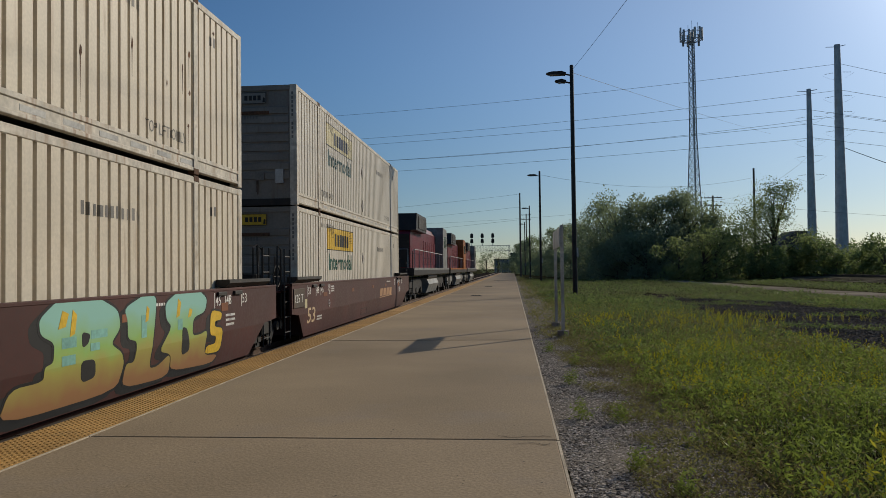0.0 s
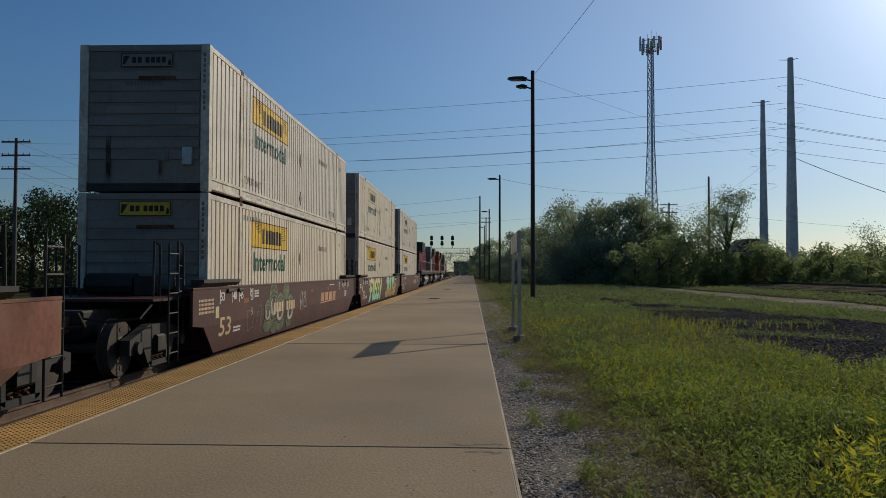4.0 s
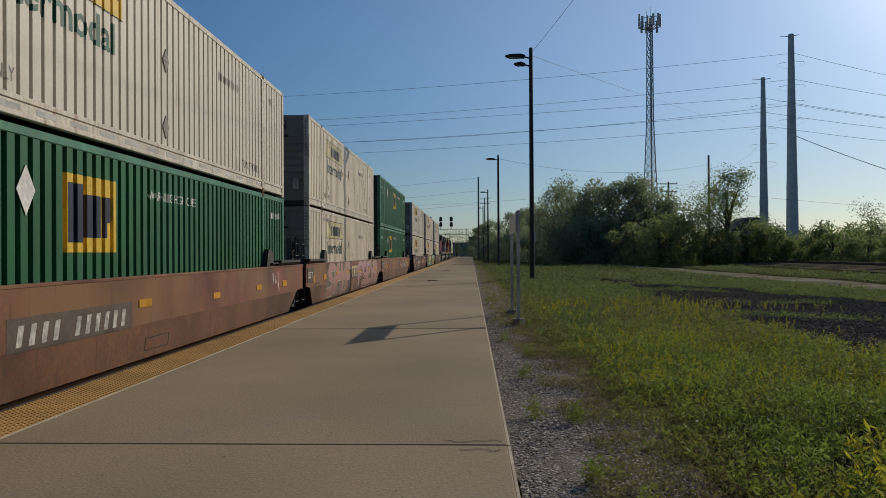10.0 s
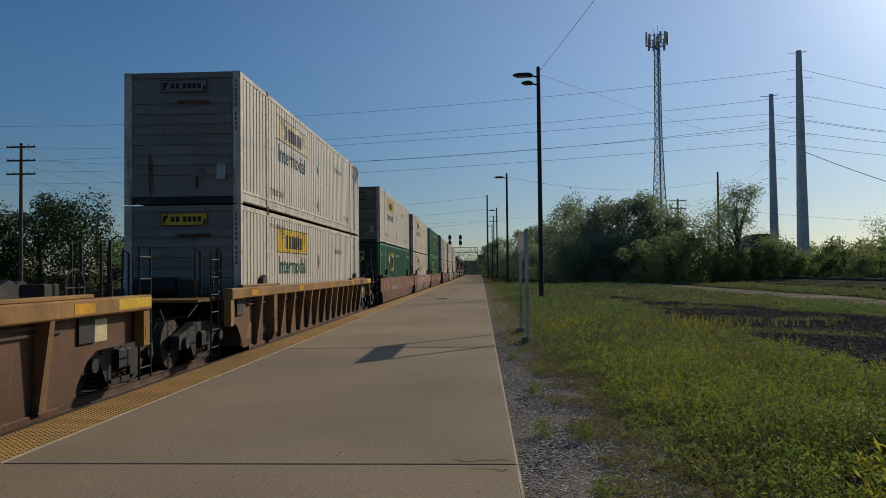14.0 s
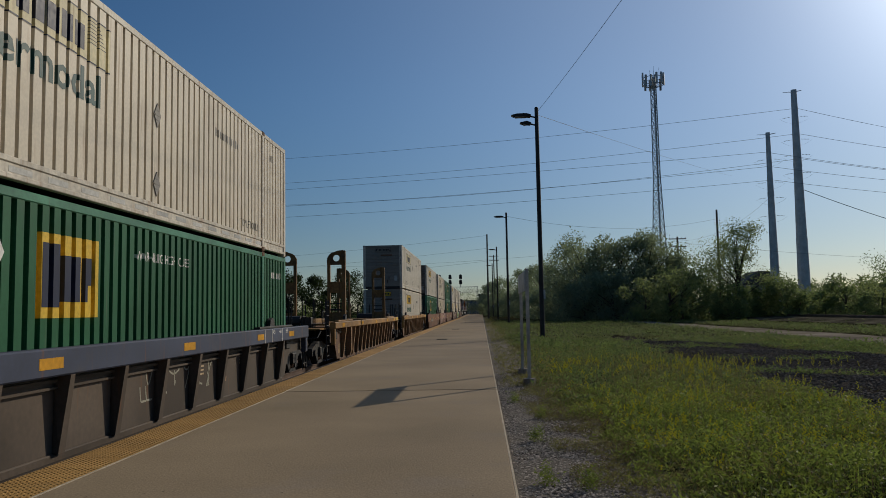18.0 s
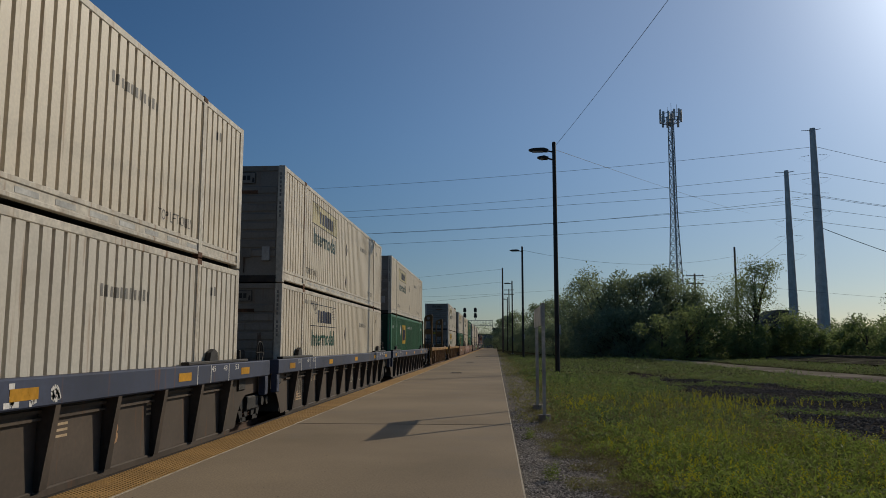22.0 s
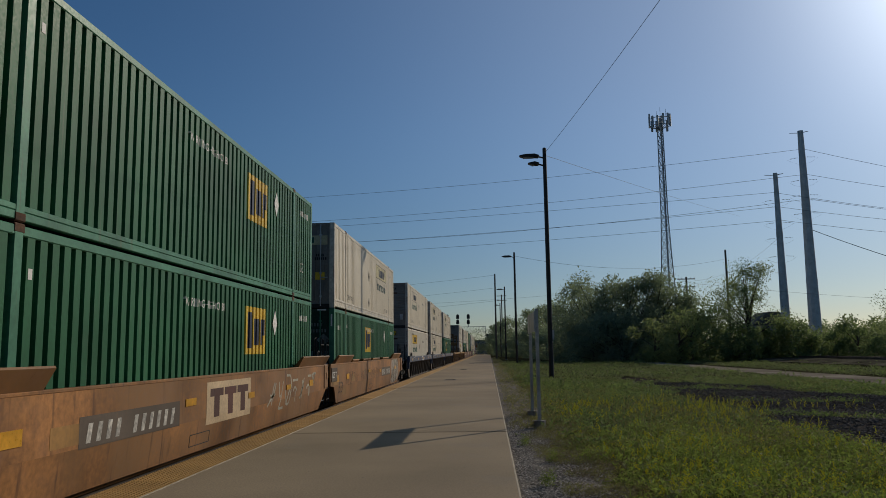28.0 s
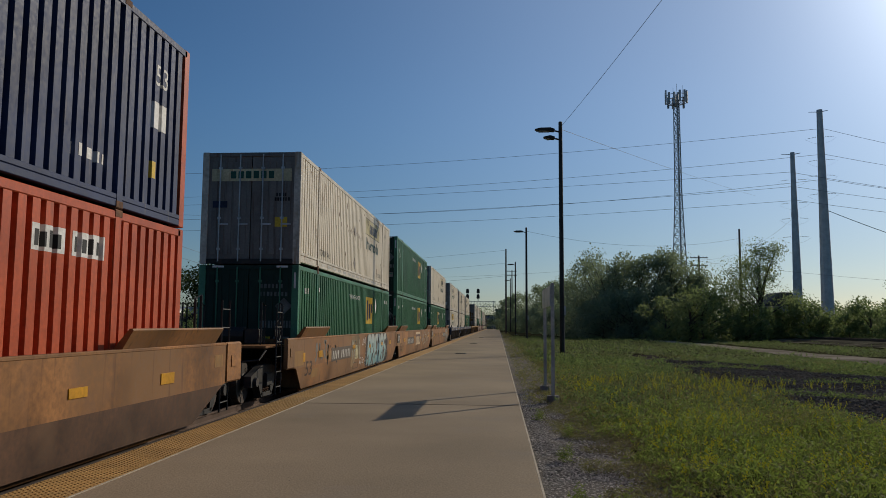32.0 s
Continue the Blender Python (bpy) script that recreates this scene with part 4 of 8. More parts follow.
for i, px in enumerate(range(272, 960, 20)):
    d = 90 + 14 * rnd(i).random()
    h = (4.6 if px < 400 else 3.4) + 2.4 * rnd(i + 50).random()
    tree(ahead_x(px + rnd(i).uniform(-8, 8), d), d, h, h * 0.6, "sunlit green bush along the far siding", LEAF_LIGHT if i % 2 else LEAF_MID, 200 + i, 0.02, 2600, 0.40, name="bush", group="bushes along the siding")
tree(ahead_x(447, 96), 96, 12.0, 5.6, "slender tree with thin see-through foliage", LEAF_LIGHT, 301, 0.42, 10500, 0.27, 1.0)
tree(ahead_x(700, 150), 150, 11, 5.5, "rounded tree standing beyond the bushes", LEAF_MID, 302, 0.2, 2400, 0.4)
for i, px in enumerate(range(300, 1060, 26)):
    d = 175 + 40 * rnd(i + 3).random()
    tree(ahead_x(px, d), d, 6.2 + 3.4 * rnd(i).random() ** 2, 5, "hazy green tree on the far skyline", LEAF_MID, 600 + i, 0.04, 1800, 0.6, group="trees on the skyline")
for i, (x, y, h) in enumerate(((-6.5, 330, 11), (-12, 345, 10), (-19, 320, 11), (4, 350, 9))):
    tree(x, y, h, h * 0.45, "dark tree at the far end of the line", LEAF_HAZED, 330 + i, 0.05, 1500, 0.55, group="trees at the line's end")
# trees behind the train
LEFT = [(-58, 66, 10.5), (-50, 70, 10.5), (-45, 76, 10.2), (-40.5, 75, 9.6), (-52, 84, 9), (-34, 92, 9.4), (-31.5, 86, 9.2), (-29, 92, 8.8), (-27, 106, 7.6), (-23, 110, 7.2), (-26, 150, 10), (-21, 170, 10), (-55, 50, 9.0), (-60, 56, 9.5),
        (-60, 36, 9), (-66, 52, 11), (-37, 82, 7.4)]
for i, (x, y, h) in enumerate(LEFT):
    tree(x, y, h, h * 0.5, "leafy garden tree behind the tracks", LEAF_DEEP, 400 + i, 0.04, 9000, 0.36, group="trees behind the tracks")
for i in range(14):
    x, y = -20 - 16 * rnd(i + 5).random(), 34 + i * 8.5
    tree(x, y, 2.8 + 1.4 * rnd(i).random(), 2.0, "green bush behind the tracks", LEAF_MID, 440 + i, 0.02, 1100, 0.28, name="bush", group="bushes behind the tracks")


# ---------- grass and weeds ----------
def blades(name, pts, height, width, material, label, seed, lean=0.35, category="grass", grow=None):
    g = np.random.default_rng(seed)
    n = len(pts)
    h = height * g.uniform(0.45, 1.25, n)
    if grow:
        h = h * np.array([grow(p[0], p[1]) for p in pts.tolist()])
    a = g.uniform(0, 2 * np.pi, n)
    d = np.stack([np.cos(a), np.sin(a), 0 * a], 1)
    s = np.stack([-np.sin(a), np.cos(a), 0 * a], 1) * (width * g.uniform(0.6, 1.4, n))[:, None]
    ln = lean * g.uniform(0.1, 1.3, n)
    mid = pts + d * (h * ln * 0.35)[:, None] + np.array([0, 0, 1]) * (h * 0.58)[:, None]
    tip = pts + d * (h * ln)[:, None] + np.array([0, 0, 1]) * h[:, None]
    v = np.stack([pts - s * 0.6, pts + s * 0.6, mid + s, mid - s, tip], 1).reshape(-1, 3)
    k = np.arange(n)[:, None] * 5
    f = (k + np.array([0, 1, 2, 3])).tolist() + (k + np.array([3, 2, 4])).tolist()
    me = bpy.data.meshes.new(name)
    me.from_pydata(v.tolist(), [], f)
    me.materials.append(material)
    o = new(name, me)
    return tagged(o, label, category, kind="stuff")


def scatter(n, x0, x1, y0, y1, seed, keep, power=1.0):
    g = np.random.default_rng(seed)
    x = g.uniform(x0, x1, n)
    y = y0 + (y1 - y0) * g.random(n) ** power
    out = [(a, b, soil_z(a, b) - 0.02) for a, b in zip(x.tolist(), y.tolist()) if keep(a, b)]
    return np.array(out)


def patch(x, y, s=0.45, k=0.0):
    return noise.noise((x * s, y * s, k)) + 0.5 * noise.noise((x * s * 2.7, y * s * 2.7, k + 4))


def cinder(x, y):
    """True on the bare cinder wedge of the lifted track."""
    if not (8 < y < 50 and 5.6 < x < 15):
        return False
    a = 6.2 + 0.05 * max(y - 20, 0) + 0.7 * patch(x, y, 0.35, 8)
    b = (13.2 if y < 28 else 13.2 - (y - 28) * 0.30) + 1.0 * patch(x, y, 0.3, 3)
    return a < x < b


def edge(x, y):
    """How far x lies beyond the gravel's ragged edge."""
    return x - (1.22 - 0.22 * min(max((y - 7) / 8, 0), 1) + 0.24 * patch(x, y, 0.7, 2))


def meadow(x, y):
    if cinder(x, y):
        return patch(x, y, 0.38, 6) > 0.36
    e = edge(x, y)
    return e > 0.1 and (e > 1.3 or patch(x, y, 2.2, 31) < 1.5 * e - 0.75) and patch(x, y, 0.8, 41) > -0.55


def green(x, y):
    return meadow(x, y) and patch(x, y, 0.33, 50) > -0.12 - 0.25 * min(edge(x, y), 2)


def olive(x, y):
    return meadow(x, y) and patch(x, y, 0.33, 50) < 0.22 - 0.1 * min(edge(x, y), 2)


def taller(x, y):
    """Weeds stand higher away from the gravel."""
    return min(0.28 + 0.42 * max(edge(x, y), 0), 1.1) * max(1 + 0.55 * patch(x, y, 0.9, 77) + 0.35 * patch(x, y, 2.6, 78), 0.25)


def fringe(x, y):
    e = edge(x, y)
    return -0.3 < e < 1.1 and patch(x, y, 1.5, 61) > 0.15 - 1.4 * (e + 0.2)


def field(x, y):
    return meadow(x, y) and not 17.0 < x < 21.6 and not (29.0 < x < 39.0 and patch(x, y, 0.3, 17) < 0.35)


def weeds(name, pts, height, leaves, size, material, label, seed, spread=0.06, grow=None, slim=0.3, rise=0.5):
    """Leafy weeds: on every stem a number of small pointed leaves at all heights, most of them rising outward."""
    g = np.random.default_rng(seed)
    n = len(pts)
    h = height * g.uniform(0.5, 1.3, n)
    if grow:
        h = h * np.array([grow(p[0], p[1]) for p in pts.tolist()])
    k = g.random((n, leaves)) ** 0.7
    lean = g.normal(0, 0.22, (n, 1, 2))
    at = np.empty((n, leaves, 3))
    at[..., :2] = pts[:, None, :2] + lean * (h[:, None] * k)[..., None] + g.normal(0, spread, (n, leaves, 2)) * (1.1 - 0.7 * k)[..., None]
    at[..., 2] = pts[:, None, 2] + h[:, None] * k
    at = at.reshape(-1, 3)
    m = len(at)
    a = g.uniform(0, 2 * np.pi, m)
    out = unit(np.stack([np.cos(a), np.sin(a), g.normal(rise, 0.55, m)], 1))
    side = unit(np.cross(out, g.normal(size=(m, 3))))
    s = size * g.uniform(0.45, 1.25, m)[:, None]
    corners = np.stack([at, at + out * s * 0.45 - side * s * slim * 0.5, at + out * s, at + out * s * 0.45 + side * s * slim * 0.5], 1)
    return tagged(new(name, leaf_mesh(name, corners, material)), label, "weeds", kind="stuff")


# near the platform: leafy weeds over a thin stand of grass
weeds("meadow_weeds", scatter(17000, 1.0, 8, 2, 15, 1, green, 1.15), 0.27, 10, 0.060, GRASS, "rough green weeds growing thick beside the platform", 11, grow=taller)
weeds("olive_weeds", scatter(15000, 1.0, 8, 2, 15, 61, olive, 1.15), 0.24, 8, 0.052, GRASS_OLIVE, "olive and brownish weeds between greener patches", 61, grow=taller)
weeds("meadow_weeds_behind", scatter(4200, 1.0, 9, -8, 2.1, 71, green), 0.26, 12, 0.045, GRASS, "rough green weeds continuing back along the platform", 71, grow=taller)
blades("meadow_grass", scatter(15000, 1.0, 8, 2, 15, 2, green), 0.26, 0.0035, GRASS, "thin green grass among the weeds", 12, 0.6, grow=taller)
weeds("fringe_weeds", scatter(17000, 0.6, 2.8, 2, 20, 64, fringe, 1.4), 0.10, 7, 0.036, GRASS_OLIVE, "thin low weeds where the grass gives way to gravel", 64, 0.045)
weeds("fringe_dry_weeds", scatter(15000, 0.6, 2.8, 2, 20, 65, lambda x, y: fringe(x, y) and patch(x, y, 1.0, 71) > -0.1, 1.4), 0.11, 5, 0.032, STRAW, "dry brown weeds at the gravel's edge", 65, 0.05)
weeds("yellowing_weeds", scatter(2600, 1.3, 6.5, 2, 26, 4, lambda x, y: meadow(x, y) and edge(x, y) > 0.5 and patch(x, y, 0.4, 12) > -0.05, 1.2), 0.36, 12, 0.034, GRASS_DRY, "taller yellowing weeds among the grass", 14, 0.05, grow=taller)
blades("dead_stalks", scatter(9000, 0.7, 8, 2.2, 24, 66, lambda x, y: edge(x, y) > -0.2 and not cinder(x, y), 1.3), 0.30, 0.0028, STRAW, "thin dead brown stalks standing in the weeds", 66, 0.35, grow=taller)
weeds("shoulder_weeds", scatter(1900, 0.5, 2.0, 2, 40, 5, lambda x, y: patch(x, y, 1.6, 20) > 0.62 - 0.2 * (x - 0.5)), 0.10, 9, 0.028, GRASS_OLIVE, "small weeds pushing through the gravel", 15, 0.05)
# farther along the field
weeds("middle_weeds", scatter(24000, 1.0, 17, 13, 42, 72, green, 1.3), 0.17, 6, 0.075, MID_GRASS, "rough green weeds running along the field", 72, 0.10, slim=0.38)
weeds("middle_olive_weeds", scatter(20000, 1.0, 17, 13, 44, 62, olive, 1.3), 0.15, 6, 0.07, GRASS_OLIVE, "patchy olive weeds farther along the field", 62, 0.10, slim=0.38)
blades("middle_grass", scatter(22000, 1.0, 17, 13, 42, 73, green, 1.2), 0.15, 0.008, MID_GRASS, "thin grass running along the field", 73, 0.6)
weeds("field_weeds", scatter(20000, 1.0, 46, 38, 104, 3, field, 1.2), 0.15, 5, 0.16, FIELD_GRASS, "dull olive weeds of the far field", 13, 0.22, slim=0.4)
weeds("field_clumps", scatter(9000, 1.0, 34, 30, 100, 63, lambda x, y: field(x, y) and patch(x, y, 0.2, 70) > 0.02, 1.25), 0.32, 6, 0.15, MID_GRASS, "tall green weeds in patches over the far field", 63, 0.2, slim=0.4)
weeds("platform_edge_weeds", scatter(6000, 0.5, 1.8, 16, 150, 6, lambda x, y: patch(x, y, 0.9, 25) > -0.1, 1.3), 0.16, 6, 0.07, GRASS_OLIVE, "dull weeds along the far platform edge", 16, 0.1)


def flowers(seed=9):
    p = scatter(2000, 1.7, 9, 2.2, 22, 7, lambda x, y: meadow(x, y) and edge(x, y) > 0.4 and patch(x, y, 0.4, 12) > -0.1, 1.1)
    g = np.random.default_rng(seed)
    v, f = [], []
    for x, y, z in p.tolist():
        top = 0.34 * taller(x, y) * g.uniform(0.8, 1.25)
        tilt = g.normal(0, 0.16, 2)
        for j in range(9):
            d = top * (0.72 + 0.28 * j / 8)
            cx, cy, cz = x + tilt[0] * d + g.normal(0, 0.012), y + tilt[1] * d + g.normal(0, 0.012), z + d
            s, k = g.uniform(0.006, 0.013), len(v)
            v += [(cx + s * math.cos(a), cy + s * 0.6 * math.sin(a), cz + s * math.sin(a) * 0.8) for a in (0, 1.26, 2.51, 3.77, 5.03)]
            f.append((k, k + 1, k + 2, k + 3, k + 4))
    s = Shape()
    s.v, s.f = v, f
    one("yellow_flowers", s, FLOWER, "tiny yellow flower heads above the weeds", "flowers", kind="stuff")


flowers()


CLUMPS = [(0.66, 7.3), (1.02, 7.1), (0.9, 5.3), (0.72, 9.6), (0.95, 11.6), (1.1, 4.6), (0.62, 13.5)]
weeds("shoulder_clumps", np.array([(x + 0.10 * math.cos(k * 2.4) * (k % 7) / 7, y + 0.12 * math.sin(k * 2.4) * (k % 7) / 7, -0.06) for x, y in CLUMPS for k in range(26)]), 0.17, 13, 0.036, GRASS, "bushy green weeds standing in the gravel", 22, 0.035, slim=0.34)
weeds("corner_weeds", np.array([(x + 0.05 * math.cos(k * 2.4), y + 0.05 * math.sin(k * 2.4), soil_z(x, y)) for x, y in ((2.55, 4.75), (2.75, 4.9), (2.95, 4.7), (2.65, 5.1), (3.15, 5.0), (3.4, 5.3), (2.35, 4.5)) for k in range(3)]), 0.50, 26, 0.085, GRASS_DRY, "bushy bright weeds with long narrow leaves", 23, 0.03, slim=0.26, rise=0.8)


def stones(name, n, region, size, material, label, seed, z):
    g = np.random.default_rng(seed)
    x = g.uniform(region[0], region[1], n)
    y = region[2] + (region[3] - region[2]) * g.random(n) ** 1.7
    cube = np.array([(-1, -1, -0.8), (1, -1, -0.8), (1, 1, -0.8), (-1, 1, -0.8), (-0.7, -0.6, 0.8), (0.6, -0.7, 0.7), (0.7, 0.6, 0.8), (-0.6, 0.7, 0.7)])
    face = np.array([(4, 5, 6, 7), (0, 1, 5, 4), (1, 2, 6, 5), (2, 3, 7, 6), (3, 0, 4, 7)])
    V, F = [], []
    for i in range(n):
        a = g.uniform(0, 6.28)
        c, s = math.cos(a), math.sin(a)
        p = cube * g.uniform(0.7, 1.3, (8, 3)) * size * g.uniform(0.4, 1.2) * np.array([1, 1, 0.6])
        V.append(np.stack([p[:, 0] * c - p[:, 1] * s + x[i], p[:, 0] * s + p[:, 1] * c + y[i], p[:, 2] + z(x[i], y[i])], 1))
        F.append(face + 8 * i)
    me = bpy.data.meshes.new(name)
    me.from_pydata(np.concatenate(V).tolist(), [], np.concatenate(F).tolist())
    me.materials.append(material)
    tagged(new(name, me), label, "gravel", kind="stuff")


stones("gravel_stones", 34000, (0.39, 1.62, 2.3, 20), 0.0125, STONES, "loose grey crushed stones beside the platform", 31, lambda x, y: -0.055)
stones("gravel_stones_behind", 7000, (0.39, 1.62, 2.3, -6), 0.0135, STONES, "loose grey crushed stones farther back along the platform", 33, lambda x, y: -0.055)
stones("cinder_stones", 24000, (6.2, 13.4, 10, 42), 0.028, CINDERS, "dark cinders of the lifted track", 32, lambda x, y: soil_z(x, y) + 0.06)


# ---------- shipping containers ----------
CH, PITCH, DEEP = 2.896, 0.254, 0.095
KEEP = {}
FLAT = [0.180]                         # width of the outer flats of the paint scheme in hand


def groove(y):
    """How far the corrugated wall lies behind its outer flats at y."""
    k, f = y % PITCH, FLAT[0]
    return 0.0 if k < f else DEEP * min((k - f) / 0.010, 1) if k < 0.244 else DEEP * (PITCH - k) / 0.010


def breaks(a, b):
    out, k = {round(a, 4), round(b, 4)}, int(a / PITCH) - 1
    while k * PITCH < b + PITCH:
        out |= {round(k * PITCH + d, 4) for d in (0.0, FLAT[0], FLAT[0] + 0.010, 0.244) if a < k * PITCH + d < b}
        k += 1
    return sorted(out)


def ribbed(a, b, z0, z1, off=0.0, side=1):
    """A strip of the corrugated wall between a and b, off metres in front of it."""
    s, ys = Shape(), breaks(a, b)
    for y in ys:
        x = side * (HALF - 0.012 - groove(y) + off)
        s.v += [(x, y, z0), (x, y, z1)]
    n = len(ys)
    s.f = [((2 * i, 2 * i + 2, 2 * i + 3, 2 * i + 1) if side > 0 else (2 * i, 2 * i + 1, 2 * i + 3, 2 * i + 2)) for i in range(n - 1)]
    return s


def wall_text(text, y, z, width, height, material, weight=0.0, follow=True, x=None, off=0.004):
    """Letters painted on the right-hand wall, following its corrugation."""
    key = ("text", FLAT[0], text, y, z, width, height, material.name, weight, follow, x)
    if key in KEEP:
        return KEEP[key]
    pts, faces = letters(text, 1.0, weight)
    xs, ys = [p[0] for p in pts], [p[1] for p in pts]
    lx, ly, kx, ky = min(xs), min(ys), width / (max(xs) - min(xs)), height / (max(ys) - min(ys))
    bm = bmesh.new()
    vs = [bm.verts.new((0, y + (p[0] - lx) * kx, z + (p[1] - ly) * ky)) for p in pts]
    for fc in faces:
        try:
            bm.faces.new([vs[i] for i in fc])
        except ValueError:
            pass
    if follow:
        for c in breaks(y, y + width)[1:-1]:
            bmesh.ops.bisect_plane(bm, geom=bm.verts[:] + bm.edges[:] + bm.faces[:], plane_co=(0, c, 0), plane_no=(0, 1, 0))
    for v in bm.verts:
        v.co.x = (HALF - 0.012 - groove(v.co.y) + off) if follow else x
    me = bpy.data.meshes.new("lettering")
    bm.to_mesh(me)
    bm.free()
    me.materials.append(material)
    KEEP[key] = me
    return me


def kept(key, make):
    if key not in KEEP:
        KEEP[key] = make()
    return KEEP[key]


def bars(y, z, width, height, n, material, follow=True, seed=1):
    """Unreadable writing: a row of small upright bars."""
    q, s = rnd(seed), Shape()
    w = width / n
    for i in range(n):
        a = y + i * w
        b = a + w * q.uniform(0.42, 0.66)
        r = ribbed(a, b, z, z + height * q.uniform(0.8, 1.0), 0.004) if follow else None
        s.add(r.v, r.f)
    return s.mesh("numbering", material)


def end_bars(x, z, width, height, n, y, material, seed=1):
    q, s = rnd(seed), Shape()
    w = width / n
    for i in range(n):
        a = x + i * w
        b = a + w * q.uniform(0.5, 0.78)
        s.add([(a, y, z), (b, y, z), (b, y, z + height), (a, y, z + height)], [(0, 1, 2, 3)])
    return s.mesh("numbering", material)


def column_bars(x, z0, z1, width, n, y, material, seed=1):
    q, s = rnd(seed), Shape()
    h = (z1 - z0) / n
    for i in range(n):
        if q.random() < 0.1:
            continue
        a = z0 + i * h
        s.add([(x, y, a), (x + width, y, a), (x + width, y, a + h * 0.68), (x, y, a + h * 0.68)], [(0, 1, 2, 3)])
    return s.mesh("numbering", material)


def flat_quad(x0, x1, z0, z1, y, name, material):
    return Shape().box(x0, x1, y, y + 0.003, z0, z1).mesh(name, material)


# third paint of each scheme is for the ends, most with shade painted in
PAINTS = {"white": (WHITE, RAIL_WHITE, END_WHITE_SHADED), "cream": (CREAM, RAIL_WHITE, END_WHITE_SHADED), "grimy white": (WHITE, RAIL_WHITE, END_SOOTY_SHADED), "cream with shaded doors": (CREAM, RAIL_WHITE, END_GREY_SHADED), "green": (GREEN, GREEN_LIGHT, GREEN_END_SHADED), "blue": (BLUE, BLUE, BLUE), "orange": (ORANGE, ORANGE, ORANGE)}


def container(u, z, paint, label, nose="rear", length=16.15, panel="yellow", seed=0, upper=False, extra="", logo_shift=0.0):
    """A corrugated box with its rails, posts, ends and markings; its origin is the middle of the end towards the train's rear."""
    body, rail, end = PAINTS[paint]
    FLAT[0] = 0.180 if paint not in ("green", "blue", "orange") else 0.145
    pale = paint in ("white", "cream", "grimy white", "cream with shaded doors")
    root = base("shipping_container", pose(TRACK_X, u, z), label, "shipping container", "containers on the train")
    MOVERS.append((root, TRACK_X, z, u))
    L = length
    ports = (2.02, L - 2.17) if L > 14 else ()
    zb, zt = (0.31 if pale else 0.19), CH - 0.115
    marks = [0.16, *(q for p in ports for q in (p, p + 0.15)), L - 0.16]
    runs = list(zip(marks[0::2], marks[1::2]))
    for side in (1, -1):
        for a, b in runs:
            piece("side_panel", kept(("side", paint, round(a, 2), round(b, 2), L, side), lambda: ribbed(a, b, zb, zt, 0, side).mesh("side_panel", body)), root)
        piece("top_rail", kept(("toprail", paint, L, side), lambda: Shape().box(min(side * HALF, side * (HALF - 0.08)), max(side * HALF, side * (HALF - 0.08)), 0.1, L - 0.1, zt - 0.01, CH - 0.01, 0.012).mesh("top_rail", rail)), root)

        def low_rail():
            s = Shape()
            x0, x1 = sorted((side * (HALF - 0.002), side * (HALF - 0.10)))
            # stepped rail: upper flange, recessed web, lower lip, clear of the box beneath
            xa, xb = (x0, x1 - 0.018) if side > 0 else (x0 + 0.018, x1)
            s.box(x0, x1, 0.1, L - 0.1, zb - 0.07, zb, 0.008).box(xa, xb, 0.1, L - 0.1, 0.115, zb - 0.07).box(x0, x1, 0.1, L - 0.1, 0.055 if pale else 0.02, 0.115, 0.008)
            return s.mesh("bottom_rail", rail)

        piece("bottom_rail", kept(("lowrail", paint, L, side), low_rail), root)
        for y in (0.0, L - 0.17):
            x0, x1 = sorted((side * HALF, side * (HALF - 0.17)))
            piece("corner_post", kept(("post", paint, L, side, y), lambda: Shape().box(x0, x1, y, y + 0.17, 0.0, CH, 0.012).mesh("corner_post", ORANGE if paint == "blue" else rail)), root)
        for y in ports:
            x0, x1 = sorted((side * (HALF + 0.004), side * (HALF - 0.1)))
            piece("lift_post", kept(("lift", paint, L, side, y), lambda: Shape().box(x0, x1, y, y + 0.15, 0.0, CH + 0.004, 0.012).mesh("lift_post", rail)), root)
            for low, high in ((CH - 0.10, CH + 0.012), (-0.002, 0.11)):
                piece("corner_casting", kept(("cast", L, side, y, low), lambda: Shape().box(x0, x1 + 0.004 * (side > 0), y - 0.01, y + 0.17, low, high, 0.015).mesh("corner_casting", RUST)), root)
    piece("roof", kept(("roof", paint, L), lambda: Shape().box(-HALF + 0.06, HALF - 0.06, 0.05, L - 0.05, CH - 0.06, CH - 0.02).mesh("roof", rail)), root)
    piece("floor", kept(("floor", L), lambda: Shape().box(-HALF + 0.08, HALF - 0.08, 0.1, L - 0.1, 0.1, 0.17).mesh("floor", BLACKSTEEL)), root)

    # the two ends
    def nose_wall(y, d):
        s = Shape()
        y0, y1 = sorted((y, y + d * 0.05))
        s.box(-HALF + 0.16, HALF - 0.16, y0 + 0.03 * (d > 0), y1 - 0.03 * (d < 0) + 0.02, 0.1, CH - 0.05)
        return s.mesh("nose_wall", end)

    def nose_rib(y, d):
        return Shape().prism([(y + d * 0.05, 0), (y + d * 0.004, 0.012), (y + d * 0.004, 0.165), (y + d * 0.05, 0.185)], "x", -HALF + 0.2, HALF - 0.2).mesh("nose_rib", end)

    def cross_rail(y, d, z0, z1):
        # black bottom rail stands in for the shaded gap under the box
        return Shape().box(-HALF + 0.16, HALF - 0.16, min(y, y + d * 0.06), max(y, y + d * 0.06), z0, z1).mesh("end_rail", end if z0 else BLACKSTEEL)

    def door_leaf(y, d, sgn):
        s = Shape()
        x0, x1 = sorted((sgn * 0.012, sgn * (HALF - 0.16)))
